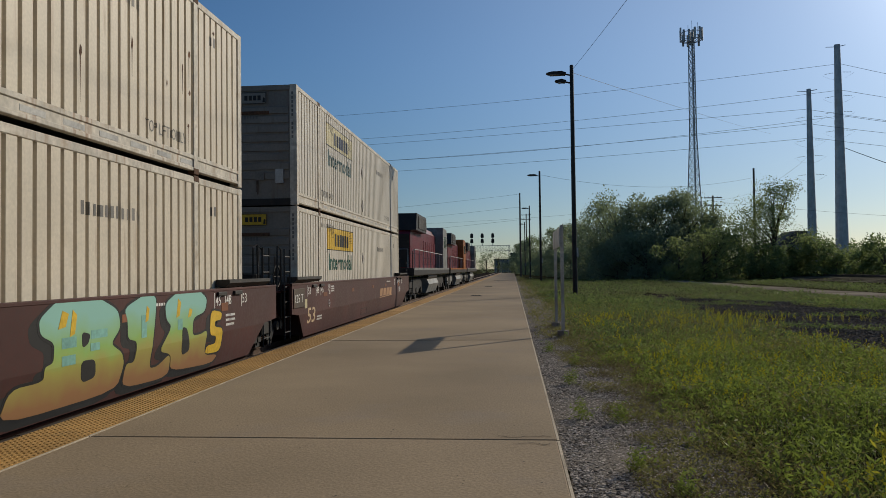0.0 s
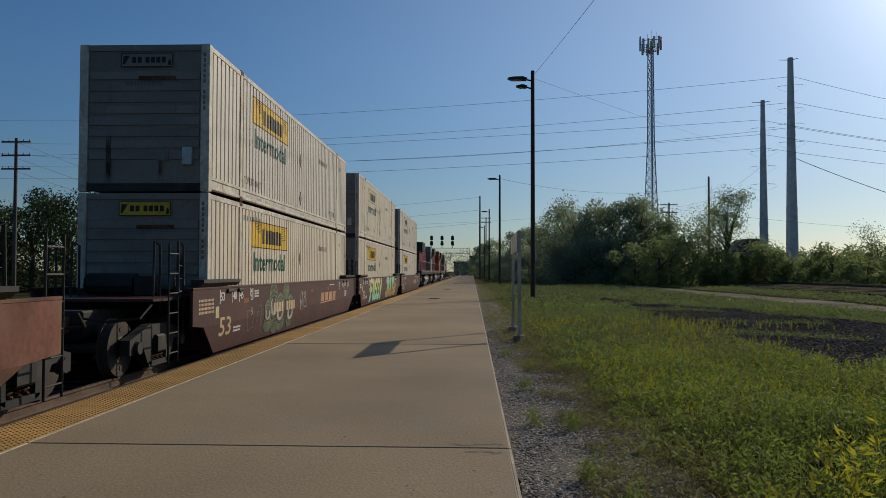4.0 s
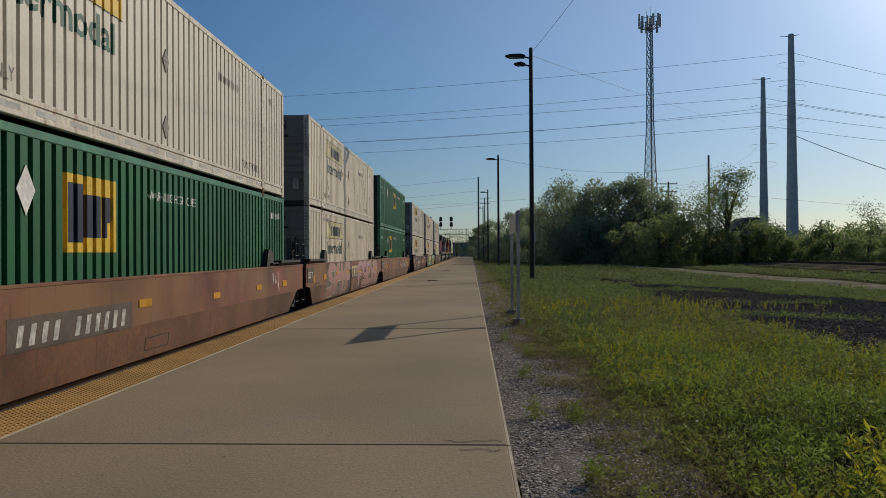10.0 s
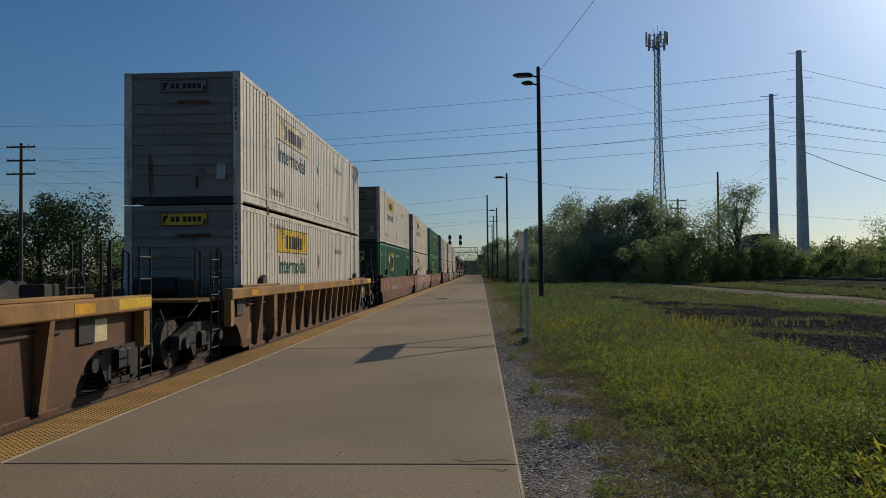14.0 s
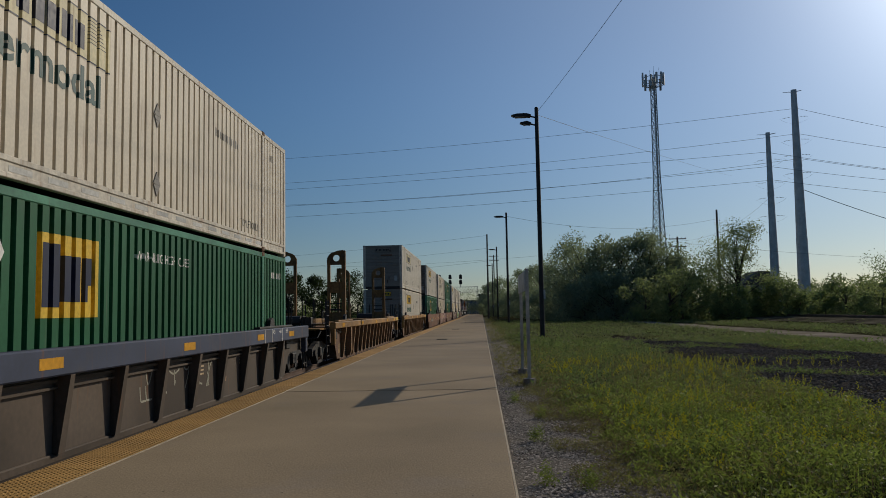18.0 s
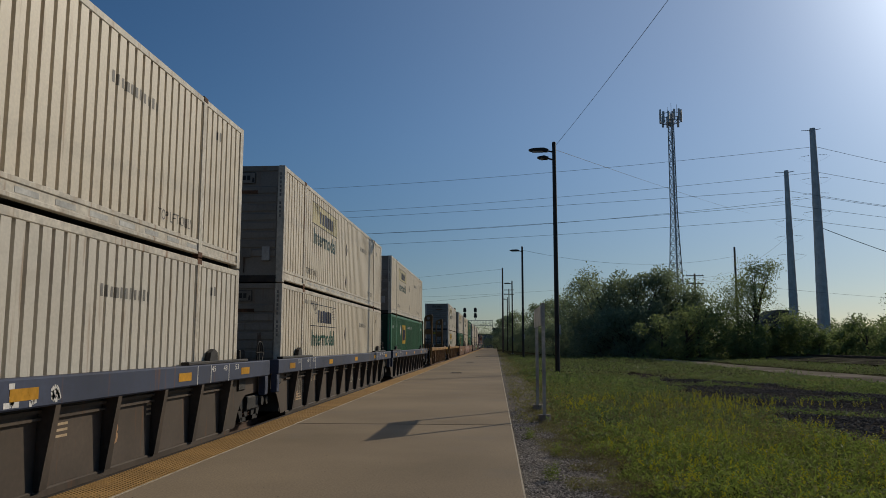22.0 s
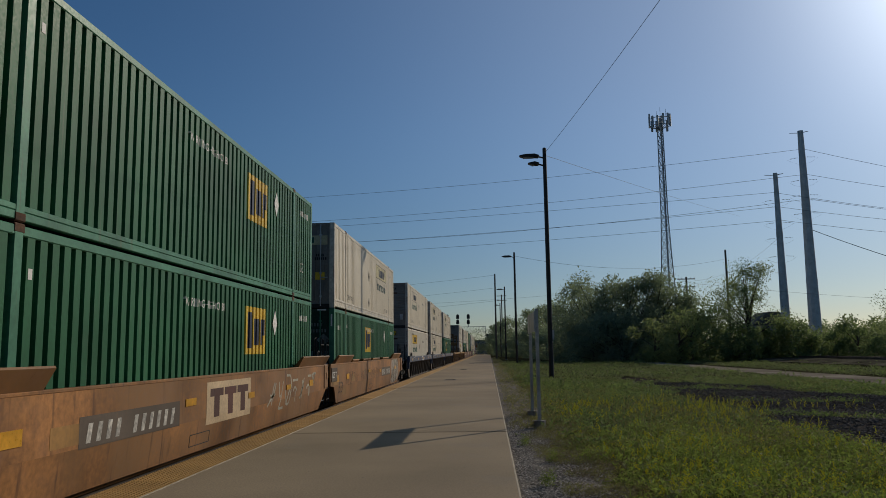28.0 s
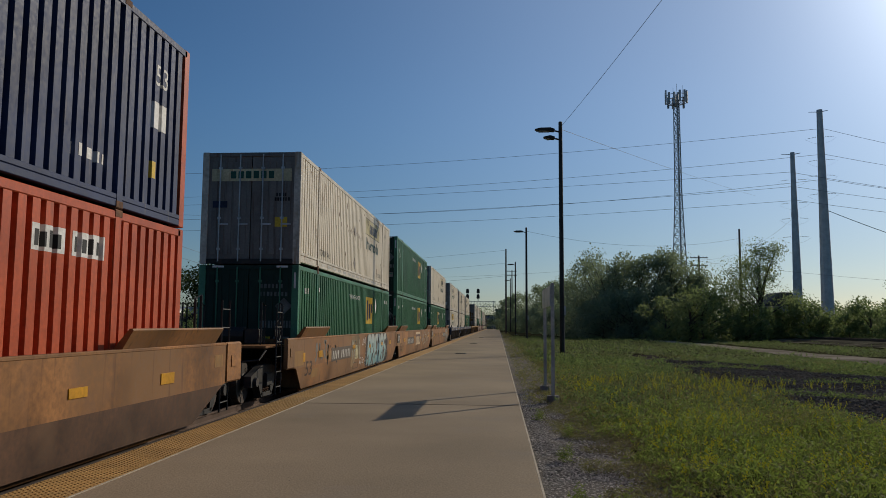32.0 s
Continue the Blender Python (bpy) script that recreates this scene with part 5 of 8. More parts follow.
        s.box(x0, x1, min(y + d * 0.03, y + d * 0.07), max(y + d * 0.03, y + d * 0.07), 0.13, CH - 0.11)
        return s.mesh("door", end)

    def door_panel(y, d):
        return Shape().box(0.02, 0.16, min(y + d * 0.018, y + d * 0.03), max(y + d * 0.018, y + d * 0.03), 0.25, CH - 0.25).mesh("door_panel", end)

    ry = 0.0 if nose == "rear" else L
    rd = 1 if nose == "rear" else -1
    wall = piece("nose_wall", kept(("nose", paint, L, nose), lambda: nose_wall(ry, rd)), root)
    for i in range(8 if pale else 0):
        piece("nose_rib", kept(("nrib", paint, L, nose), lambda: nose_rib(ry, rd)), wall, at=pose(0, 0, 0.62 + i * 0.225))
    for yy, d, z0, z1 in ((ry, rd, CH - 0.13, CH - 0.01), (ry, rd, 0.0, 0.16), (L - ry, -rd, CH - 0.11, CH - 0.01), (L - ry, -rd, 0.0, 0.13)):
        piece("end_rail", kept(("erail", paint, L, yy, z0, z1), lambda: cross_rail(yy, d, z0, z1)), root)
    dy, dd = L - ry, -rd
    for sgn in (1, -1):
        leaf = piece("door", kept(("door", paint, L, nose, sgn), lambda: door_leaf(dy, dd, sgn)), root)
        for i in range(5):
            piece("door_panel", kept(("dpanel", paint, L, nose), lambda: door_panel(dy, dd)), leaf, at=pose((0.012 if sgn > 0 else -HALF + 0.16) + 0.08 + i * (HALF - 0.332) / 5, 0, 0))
        for k, fx in enumerate((0.3, 0.82)):
            def rod():
                s = Shape().tube((sgn * fx, dy - 0.006 * dd + dd * 0.012, 0.06), (sgn * fx, dy + dd * 0.006, CH - 0.05), 0.02, 6)
                for zz in (0.35, 1.15, 2.45):
                    s.box(sgn * fx - 0.05, sgn * fx + 0.05, min(dy, dy + dd * 0.03), max(dy, dy + dd * 0.03), zz, zz + 0.06)
                s.box(sgn * fx - 0.02, sgn * fx + 0.24, min(dy - dd * 0.012, dy + dd * 0.01), max(dy - dd * 0.012, dy + dd * 0.01), 1.0, 1.04)
                return s.mesh("lock_rod", GALV if paint != "green" else GREEN_LIGHT)
            piece("lock_rod", kept(("rod", paint, L, nose, sgn, fx), rod), leaf)

    # markings on the right-hand wall
    if pale and L > 14:
        py = 2.95 if nose == "rear" else L - 6.4
        lw = 3.45
        if panel in ("yellow", "faded"):
            m = LOGO_YELLOW if panel == "yellow" else LOGO_FADED
            piece("logo_panel", kept(("panel", panel, py), lambda: ribbed(py, py + lw, 1.93, 2.56, 0.003).mesh("logo_panel", m)), root, "yellow brand panel with dark block marks")
        mk = LOGO_NAVY if panel != "yellow" else INK

        def brand():
            s, q = Shape(), rnd(5)
            for a, b, c, d in ((0, lw, 2.545, 2.565), (0, lw, 1.925, 1.945)):
                r = ribbed(py + a, py + b, c, d, 0.006)
                s.add(r.v, r.f)
            for i, wd in enumerate((0.19, 0.25, 0.26, 0.26, 0.26, 0.24)):
                a = py + 0.93 + i * 0.315
                r = ribbed(a, a + wd, 2.04, 2.40 - 0.02 * (i % 2), 0.006)
                s.add(r.v, r.f)
            for i in range(7):
                r = ribbed(py + 0.25 + 0.05 * i, py + 0.8, 2.50 - 0.035 * i, 2.51 - 0.035 * i, 0.006)
                s.add(r.v, r.f)
                r = ribbed(py + 2.85, py + 3.15 + 0.03 * i, 2.50 - 0.05 * i, 2.51 - 0.05 * i, 0.006)
                s.add(r.v, r.f)
            return s.mesh("logo_artwork", mk)

        piece("logo_artwork", kept(("brand", panel, py), brand), root)
        piece("lettering", wall_text("Intermodal", py + 0.2, 1.36, 3.0, 0.46, LOGO_GREEN if panel != "faded" else LOGO_TEAL, 0.022), root, "painted word in bold letters")
        ty = 2.30 if nose == "rear" else L - 4.2
        if upper:
            piece("lettering", wall_text("TOP LIFT ONLY", 2.35, 0.43, 1.35, 0.17, FAINT_INK), root)
            piece("lettering", wall_text("TOP LIFT ONLY", L - 3.8, 0.43, 1.35, 0.17, FAINT_INK), root)
        else:
            piece("numbering", kept(("salt", 1), lambda: bars(2.35, 2.52, 1.5, 0.13, 12, FAINT_INK, seed=3)), root)
        piece("numbering", kept(("id", L), lambda: bars(L - 5.4, 2.05, 1.5, 0.17, 11, FAINT_INK, seed=8)), root)
        piece("numbering", kept(("tp", L), lambda: bars(L - 1.5, 2.3, 0.35, 0.17, 2, FAINT_INK, seed=9)), root)
        for zz in (0.62, 1.75):
            def diamond(yy=py + lw + 1.6 if nose == "rear" else py - 2.2):
                s = Shape()
                s.prism([(yy - 0.13, zz), (yy, zz - 0.2), (yy + 0.13, zz), (yy, zz + 0.2)], "x", HALF - 0.013, HALF + 0.004)
                for d in (-0.08, 0.0, 0.08):
                    s.box(HALF + 0.003, HALF + 0.009, yy - 0.1 + abs(d) * 0.6, yy + 0.1 - abs(d) * 0.6, zz + d - 0.008, zz + d + 0.008)
                return s.mesh("placard_holder", END_WHITE_SHADED)
            piece("placard_holder", kept(("dia", nose, zz), diamond), root)
        if upper:
            def dashes():
                s = Shape()
                for i in range(15):
                    a = 2.6 + i * 0.78
                    s.box(HALF - 0.024, HALF - 0.017, a, a + 0.45, 0.135, 0.205)
                return s.mesh("band_pattern", GREY_DASH)
            piece("band_pattern", kept(("dash",), dashes), root)
    if paint == "green":
        py = (7.45 if upper else 4.72) if nose == "rear" else L - 6.0 - logo_shift
        piece("logo_panel", kept(("gpanel", py), lambda: ribbed(py, py + 1.46, 1.42, 2.45, 0.003).mesh("logo_panel", LOGO_YELLOW)), root, "yellow square brand panel")

        def blocks():
            s = Shape()
            for a, b, c, d in ((0.12, 0.50, 1.55, 2.33), (0.57, 0.99, 1.62, 2.2), (1.06, 1.37, 1.84, 2.2), (1.06, 1.18, 1.62, 1.85)):
                r = ribbed(py + a, py + b, c, d, 0.006)
                s.add(r.v, r.f)
            return s.mesh("logo_artwork", LOGO_NAVY)

        piece("logo_artwork", kept(("gmarks", py), blocks), root)

        def white_diamond(yy):
            return Shape().prism([(yy - 0.19, 2.15), (yy, 1.85), (yy + 0.19, 2.15), (yy, 2.45)], "x", HALF - 0.004, HALF + 0.001).mesh("placard", PALE_INK)
        yy = 3.9 if nose == "rear" else L - 3.8
        piece("placard", kept(("gdia", yy), lambda: white_diamond(yy)), root)
        piece("lettering", wall_text("53", 0.92, 0.72 if not upper else 1.9, 0.36, 0.27, PALE_INK), root)
        piece("lettering", wall_text("53", L - 1.3, 0.72, 0.36, 0.27, PALE_INK), root)
        piece("numbering", kept(("gid", L), lambda: bars(L - 1.5, 2.3, 1.1, 0.17, 7, PALE_INK, seed=18)), root)
        piece("numbering", kept(("gid2", L), lambda: bars(0.75, 2.2, 0.55, 0.15, 4, PALE_INK, seed=19)), root)
        piece("lettering", wall_text("WARNING HIGH CUBE", py + 2.6 if nose == "rear" else py - 3.4 + logo_shift, 2.27, 2.1, 0.15, PALE_INK, 0.004), root)
        piece("numbering", kept(("gtp", L), lambda: bars(2.32, 2.3, 0.24, 0.15, 2, PALE_INK, seed=22)), root)
    if paint == "orange":
        for a, b in ((12.2, 12.85), (13.0, 13.75)):
            piece("number_panel", kept(("opan", a), lambda: ribbed(a, b, 2.2, 2.5, 0.003).mesh("number_panel", PALE_INK)), root)
            piece("numbering", kept(("onum", a), lambda: bars(a + 0.05, 2.25, b - a - 0.08, 0.2, 4, INK, seed=33)), root)
    if paint == "blue":
        piece("lettering", wall_text("53", L - 1.15, 2.0, 0.4, 0.32, PALE_INK), root)
        piece("number_panel", kept(("bpan",), lambda: ribbed(L - 1.2, L - 0.75, 1.35, 1.75, 0.003).mesh("number_panel", PALE_INK)), root)
        piece("warning_label", kept(("blab",), lambda: ribbed(L - 1.25, L - 1.05, 0.6, 0.85, 0.003).mesh("warning_label", LOGO_YELLOW)), root)
        piece("numbering", kept(("bnum",), lambda: bars(L - 3.3, 0.5, 0.9, 0.16, 5, PALE_INK, seed=34)), root)
    # markings on the end that faces the rear
    if nose == "rear":
        if pale:
            f = piece("end_panel", kept(("ep", upper or panel != "yellow"), lambda: flat_quad(-0.46, 0.54, 2.46, 2.71, -0.004, "end_panel", END_WHITE_SHADED if upper or panel != "yellow" else LOGO_YELLOW)), root, "framed brand panel")

            def frame_marks():
                s = Shape()
                for a, b, c, d in ((-0.47, 0.55, 2.71, 2.722), (-0.47, 0.55, 2.448, 2.46), (-0.47, -0.458, 2.45, 2.72), (0.538, 0.55, 2.45, 2.72)):
                    s.box(a, b, -0.008, -0.004, c, d)
                for i in range(6):
                    a = -0.25 + i * 0.108 + (0.05 if i > 1 else 0)
                    s.box(a, a + 0.078, -0.008, -0.004, 2.53, 2.645)
                s.prism([(-0.44, 2.5), (-0.40, 2.5), (-0.30, 2.67), (-0.42, 2.67)], "y", -0.007, -0.004)
                s.prism([(0.46, 2.48), (0.52, 2.48), (0.52, 2.58), (0.48, 2.6)], "y", -0.007, -0.004)
                return s.mesh("logo_artwork", INK)
            piece("logo_artwork", kept(("epm",), frame_marks), f)
            piece("numbering", kept(("ecol",), lambda: column_bars(1.17, 1.6, 2.75, 0.045, 11, -0.004, FAINT_INK, 4)), root)
            piece("numbering", kept(("erow",), lambda: end_bars(-0.36, 2.08, 0.72, 0.085, 10, -0.002, FAINT_INK, 6)), root)
            piece("worn_patch", kept(("epatch",), lambda: Shape().box(-0.12, 0.62, -0.003, 0.002, 2.19, 2.27).mesh("worn_patch", RUST)), root)
            for k, (a, w, z0, z1) in enumerate(((-0.75, 0.09, 0.12, 1.15), (0.72, 0.10, 0.9, 1.75), (0.30, 0.05, 0.2, 0.75))):
                def stain():
                    q, st = rnd(seed * 7 + k), Shape()
                    m = 7
                    lo = [(a + w * i / m + q.uniform(-0.01, 0.01), z0 + (z1 - z0) * 0.5 * q.random()) for i in range(m + 1)]
                    hi = [(a + w * i / m, z1 - (z1 - z0) * 0.3 * q.random()) for i in range(m + 1)]
                    return st.prism(lo + hi[::-1], "y", -0.003, 0.003).mesh("rust_stain", RUST_STAIN)
                if (seed + k) % 2 == 0:
                    piece("rust_stain", kept(("stain", seed, k), stain), root)
            piece("document_box", kept(("ebox",), lambda: Shape().box(0.78, 0.97, -0.05, 0.0, 0.52, 0.86, 0.01).mesh("document_box", GALV)), root)
            piece("vent_plate", kept(("event",), lambda: Shape().box(0.28, 0.50, -0.02, 0.0, 0.60, 0.80).mesh("vent_plate", END_GREY_SHADED)), root)
        elif paint == "green":
            f = piece("end_panel", kept(("gep",), lambda: flat_quad(-0.3, 0.45, 2.0, 2.45, 0.02, "end_panel", LOGO_YELLOW)), root, "cream square brand panel")
            piece("logo_artwork", kept(("gepm",), lambda: Shape().box(-0.24, -0.07, 0.012, 0.02, 2.25, 2.38).box(-0.24, -0.07, 0.012, 0.02, 2.07, 2.21).box(-0.03, 0.19, 0.012, 0.02, 2.08, 2.33).box(0.23, 0.39, 0.012, 0.02, 2.2, 2.38).box(0.23, 0.29, 0.012, 0.02, 2.05, 2.17).mesh("logo_artwork", LOGO_NAVY)), f)
            piece("numbering", kept(("gcol",), lambda: column_bars(0.78, 1.35, 2.6, 0.07, 11, 0.018, FAINT_INK, 14)), root)
            piece("numbering", kept(("gcol2",), lambda: column_bars(1.2, 1.0, 2.6, 0.035, 18, -0.004, FAINT_INK, 15)), root)
            piece("placard", kept(("gpl",), lambda: Shape().prism([(-0.9, 2.2), (-0.62, 2.45), (-0.34, 2.2), (-0.62, 1.95)], "y", 0.012, 0.02).mesh("placard", GREY_DASH)), root)
    else:
        if pale:
            f = piece("end_panel", kept(("dp",), lambda: flat_quad(-1.05, 1.05, 2.14, 2.46, 0.012, "end_panel", LOGO_FADED)), root, "yellowed brand panel across both doors")

            def door_marks():
                s = Shape()
                for i in range(6):
                    a = -0.55 + i * 0.2
                    s.box(a, a + 0.14, 0.006, 0.012, 2.21, 2.40)
                return s.mesh("logo_artwork", LOGO_GREEN)
            piece("logo_artwork", kept(("dpm",), door_marks), f)
            piece("numbering", kept(("drow",), lambda: end_bars(0.62, 1.62, 0.42, 0.09, 6, 0.01, INK, 6)), root)
            piece("numbering", kept(("drow2",), lambda: end_bars(0.66, 1.74, 0.3, 0.09, 4, 0.01, INK, 7)), root)
            piece("warning_label", kept(("dlab",), lambda: flat_quad(0.64, 0.96, 0.95, 1.2, 0.008, "warning_label", LOGO_YELLOW)), root, "yellow caution label")
            piece("warning_label", kept(("dlab2",), lambda: flat_quad(-1.0, -0.62, 1.45, 1.62, 0.008, "warning_label", LOGO_NAVY)), root, "dark lettered label")
        elif paint == "green":
            piece("numbering", kept(("gd1",), lambda: end_bars(0.3, 2.3, 0.62, 0.11, 6, 0.01, DIM_INK, 6)), root)
            piece("numbering", kept(("gd2",), lambda: end_bars(0.3, 2.1, 0.75, 0.11, 8, 0.01, DIM_INK, 7)), root)
            piece("numbering", kept(("gd3",), lambda: end_bars(0.3, 1.3, 0.85, 0.18, 11, 0.01, DIM_INK, 8)), root)
            piece("placard", kept(("gd4",), lambda: Shape().prism([(0.7, 1.85), (0.93, 2.06), (1.15, 1.85), (0.93, 1.64)], "y", 0.006, 0.012).mesh("placard", DIM_INK)), root)
            piece("warning_label", kept(("gd5",), lambda: flat_quad(0.3, 0.6, 0.85, 1.08, 0.008, "warning_label", LOGO_YELLOW)), root, "yellow caution label")
            piece("warning_label", kept(("gd6",), lambda: flat_quad(0.68, 1.08, 0.85, 1.08, 0.008, "warning_label", FAINT_INK)), root, "white weight label")
            for x0 in (-0.95, 0.72):
                piece("reflector", kept(("gd7", x0), lambda: flat_quad(x0, x0 + 0.3, CH - 0.07, CH - 0.02, -0.004, "reflector", PALE_INK)), root)
            piece("reflector", kept(("gd8",), lambda: flat_quad(1.18, 1.23, 2.3, 2.7, -0.004, "reflector", PALE_INK)), root)
    if extra == "rust":
        q, s = rnd(seed), Shape()
        for i in range(70):
            w, h = q.uniform(0.03, 0.09), q.uniform(0.05, 0.18)
            yy, zz = (4.4 + (seed % 3) + i * PITCH * 1.0 + 0.02, 1.62 + q.uniform(-0.03, 0.03)) if i < 11 else (q.uniform(0.9, 15.2), q.uniform(0.45, 2.6))
            if groove(yy) > 0 or groove(yy + w) > 0:
                continue
            s.prism([(yy, zz + h * 0.2), (yy + w * 0.5, zz - h * 0.2), (yy + w, zz + h * 0.3), (yy + w * 0.9, zz + h * 0.8), (yy + w * 0.4, zz + h)], "x", HALF - 0.013, HALF - 0.009)
            if i % 2:
                s.prism([(yy + w * 0.3, zz), (yy + w * 0.3 + 0.02, zz), (yy + w * 0.3 + 0.008, max(zz - q.uniform(0.15, 0.6), 0.34))], "x", HALF - 0.013, HALF - 0.0095)
        rust = s.ob("rust_marks", RUST, root, "brown rust spots and drips")
        rust["kind"] = "stuff"
    return root


# ---------- well cars ----------
def truck(car, y, name="truck"):
    """A three-piece bogie under a car: bolster, side frames, springs and wheelsets."""
    z = RAIL_Z
    bol = piece(name, kept(("bolster",), lambda: Shape().box(-1.15, 1.15, -0.2, 0.2, z + 0.32, z + 0.62, 0.03).tube((0, 0, z + 0.6), (0, 0, z + 0.75), 0.25, 10).mesh("truck", BLACKSTEEL)), car, at=pose(0, y, 0))
    for sgn in (1, -1):
        def frame_mesh():
            s = Shape()
            out = [(-1.12, z + 0.36), (-1.12, z + 0.60), (-0.8, z + 0.68), (-0.4, z + 0.80), (0.4, z + 0.80), (0.8, z + 0.68), (1.12, z + 0.60), (1.12, z + 0.36), (0.95, z + 0.36), (0.90, z + 0.52), (0.66, z + 0.50), (0.45, z + 0.18), (0.30, z + 0.12), (0.30, z + 0.56), (-0.30, z + 0.56), (-0.30, z + 0.12), (-0.45, z + 0.18), (-0.66, z + 0.50), (-0.90, z + 0.52), (-0.95, z + 0.36)]
            x0, x1 = sorted((sgn * 0.92, sgn * 1.08))
            s.prism(out, "x", x0, x1)
            s.box(x0, x1, -0.4, 0.4, z + 0.10, z + 0.19)
            for yy in (-0.89, 0.89):
                s.tube((sgn * 1.04, yy, z + 0.46), (sgn * 1.15, yy, z + 0.46), 0.12, 12, 0.10)
            return s.mesh("side_frame", BLACKSTEEL)
        piece("side_frame", kept(("sideframe", sgn), frame_mesh), bol)
        for yy in (-0.17, 0.0, 0.17):
            def coil():
                s = Shape()
                pts = [(sgn * 1.0 + 0.065 * math.cos(a * 0.9), yy + 0.065 * math.sin(a * 0.9), z + 0.2 + 0.36 * a / 40) for a in range(41)]
                return s.line(pts, 0.016, 4).mesh("spring", RUST)
            piece("spring", kept(("coil", sgn, yy), coil), bol)
    for yy in (-0.89, 0.89):
        def wheels():
            s = Shape().tube((-1.0, 0, 0), (1.0, 0, 0), 0.085, 8)
            for sgn in (1, -1):
                a = sorted((sgn * 0.69, sgn * 0.825))
                s.tube((sgn * 0.69, 0, 0), (sgn * 0.825, 0, 0), 0.455, 24, 0.445).tube((sgn * 0.66, 0, 0), (sgn * 0.69, 0, 0), 0.485, 24, 0.485)
                s.tube((sgn * 0.825, 0, 0), (sgn * 0.84, 0, 0), 0.2, 12, 0.16)
                for k in range(4):
                    t = k * math.pi / 2
                    s.tube((sgn * 0.824, 0.3 * math.cos(t), 0.3 * math.sin(t)), (sgn * 0.835, 0.3 * math.cos(t), 0.3 * math.sin(t)), 0.045, 6)
            return s.mesh("wheelset", WHEEL)
        w = piece("wheelset", kept(("wheels",), wheels), bol, at=pose(0, yy, z + 0.456))
        WHEELS.append((w, yy, z + 0.456))
    return bol


def ladder(car, y, x, z0, z1, n, material=BLACKSTEEL):
    s = Shape()
    for dy in (-0.2, 0.2):
        s.tube((x, y + dy, z0), (x, y + dy, z1), 0.018, 6)
    for i in range(n):
        z = z0 + (z1 - z0) * (i + 0.5) / n
        s.tube((x, y - 0.2, z), (x, y + 0.2, z), 0.014, 6)
    return s.ob("ladder", material, car)


def end_gear(car, y, d, mat_body, outer, bare=False):
    """Platform, sill, uprights and hoses at a car's end; d points outward, outer ends also get a coupler."""
    s = Shape()
    reach = 2.9 if outer else 1.5
    a, b = sorted((y, y + d * reach))
    s.box(-0.35, 0.35, a, b, 0.42, 0.86, 0.03)
    a, b = sorted((y + d * 0.05, y + d * 0.45))
    s.box(-1.35, 1.35, a, b, 0.60, 1.05, 0.03)
    s.ob("end_sill", BLACKSTEEL, car)
    a, b = sorted((y + d * 0.45, y + d * (2.3 if outer else 1.35)))
    Shape().box(-1.2, 1.2, a, b, 0.98, 1.03).ob("end_platform", mat_body, car)
    for x in () if bare else (-1.18, -0.75, 0.75, 1.18):
        Shape().line([(x, y + d * 0.95, 0.4), (x, y + d * 0.95, 1.95), (x, y + d * 1.2, 2.02), (x, y + d * 1.25, 1.0)], 0.022, 6).ob("grab_iron", BLACKSTEEL, car)
    if not bare:
        ladder(car, y + d * (1.9 if outer else 1.15), 1.38, -0.05, 1.95, 6)
    Shape().line([(0.9, y + d * 0.5, 0.7), (0.95, y + d * 1.0, 0.35), (0.85, y + d * 1.6, 0.3), (0.8, y + d * 2.0, 0.55)], 0.03, 6).ob("air_hose", RUBBER, car)
    Shape().tube((-0.7, y + d * 0.7, 1.25), (0.2, y + d * 0.7, 1.25), 0.2, 10).box(0.25, 0.6, min(y + d * 0.55, y + d * 0.9), max(y + d * 0.55, y + d * 0.9), 1.05, 1.4, 0.02).ob("brake_cylinder", BLACKSTEEL, car)
    ring = [(0.98, y + d * 0.62 + 0.25 * math.cos(t), 1.35 + 0.25 * math.sin(t)) for t in (math.pi * i / 8 for i in range(17))]
    wheel = Shape().line(ring, 0.016, 5)
    for i in range(0, 16, 4):
        wheel.tube((0.96, y + d * 0.62, 1.35), ring[i], 0.012, 4)
    wheel.ob("brake_wheel", BLACKSTEEL, car)
    if outer:
        a, b = sorted((y + d * 2.9, y + d * 3.6))
        c = Shape().box(-0.14, 0.14, a, b, 0.5, 0.78, 0.03).box(-0.22, 0.24, min(y + d * 3.35, y + d * 3.65), max(y + d * 3.35, y + d * 3.65), 0.45, 0.85, 0.05)
        c.ob("coupler", RUST, car)
        Shape().line([(0.3, y + d * 2.9, 0.75), (0.75, y + d * 3.0, 0.7), (1.25, y + d * 2.9, 0.75), (1.3, y + d * 2.6, 0.95)], 0.02, 6).ob("uncoupling_lever", BLACKSTEEL, car)
    truck(car, y + d * (1.75 if outer else 1.75))


LEAN = 0.10                            # inward slope of the lower side plates


def lay_on_plate(car):
    """Lets all paint below the crease of a smooth-sided car follow the inward slope."""
    for o in car.children:
        if o.name.split(".")[0] not in ("lettering", "numbering", "stencilling", "graffiti", "graffiti_outline", "graffiti_highlight", "reflector", "logo_artwork", "logo_panel", "number_plate", "access_cover", "position_mark", "paint_patch"):
            continue
        me = o.data
        if me.vertices[0].co.x < 0 or min(v.co.z for v in me.vertices) > 0.45:
            continue
        bm = bmesh.new()
        bm.from_mesh(me)
        bmesh.ops.bisect_plane(bm, geom=bm.verts[:] + bm.edges[:] + bm.faces[:], plane_co=(0, 0, 0.45), plane_no=(0, 0, 1))
        for v in bm.verts:
            v.co.x -= LEAN * max(0.45 - v.co.z, 0)
        o.data = me.copy()
        bm.to_mesh(o.data)
        bm.free()


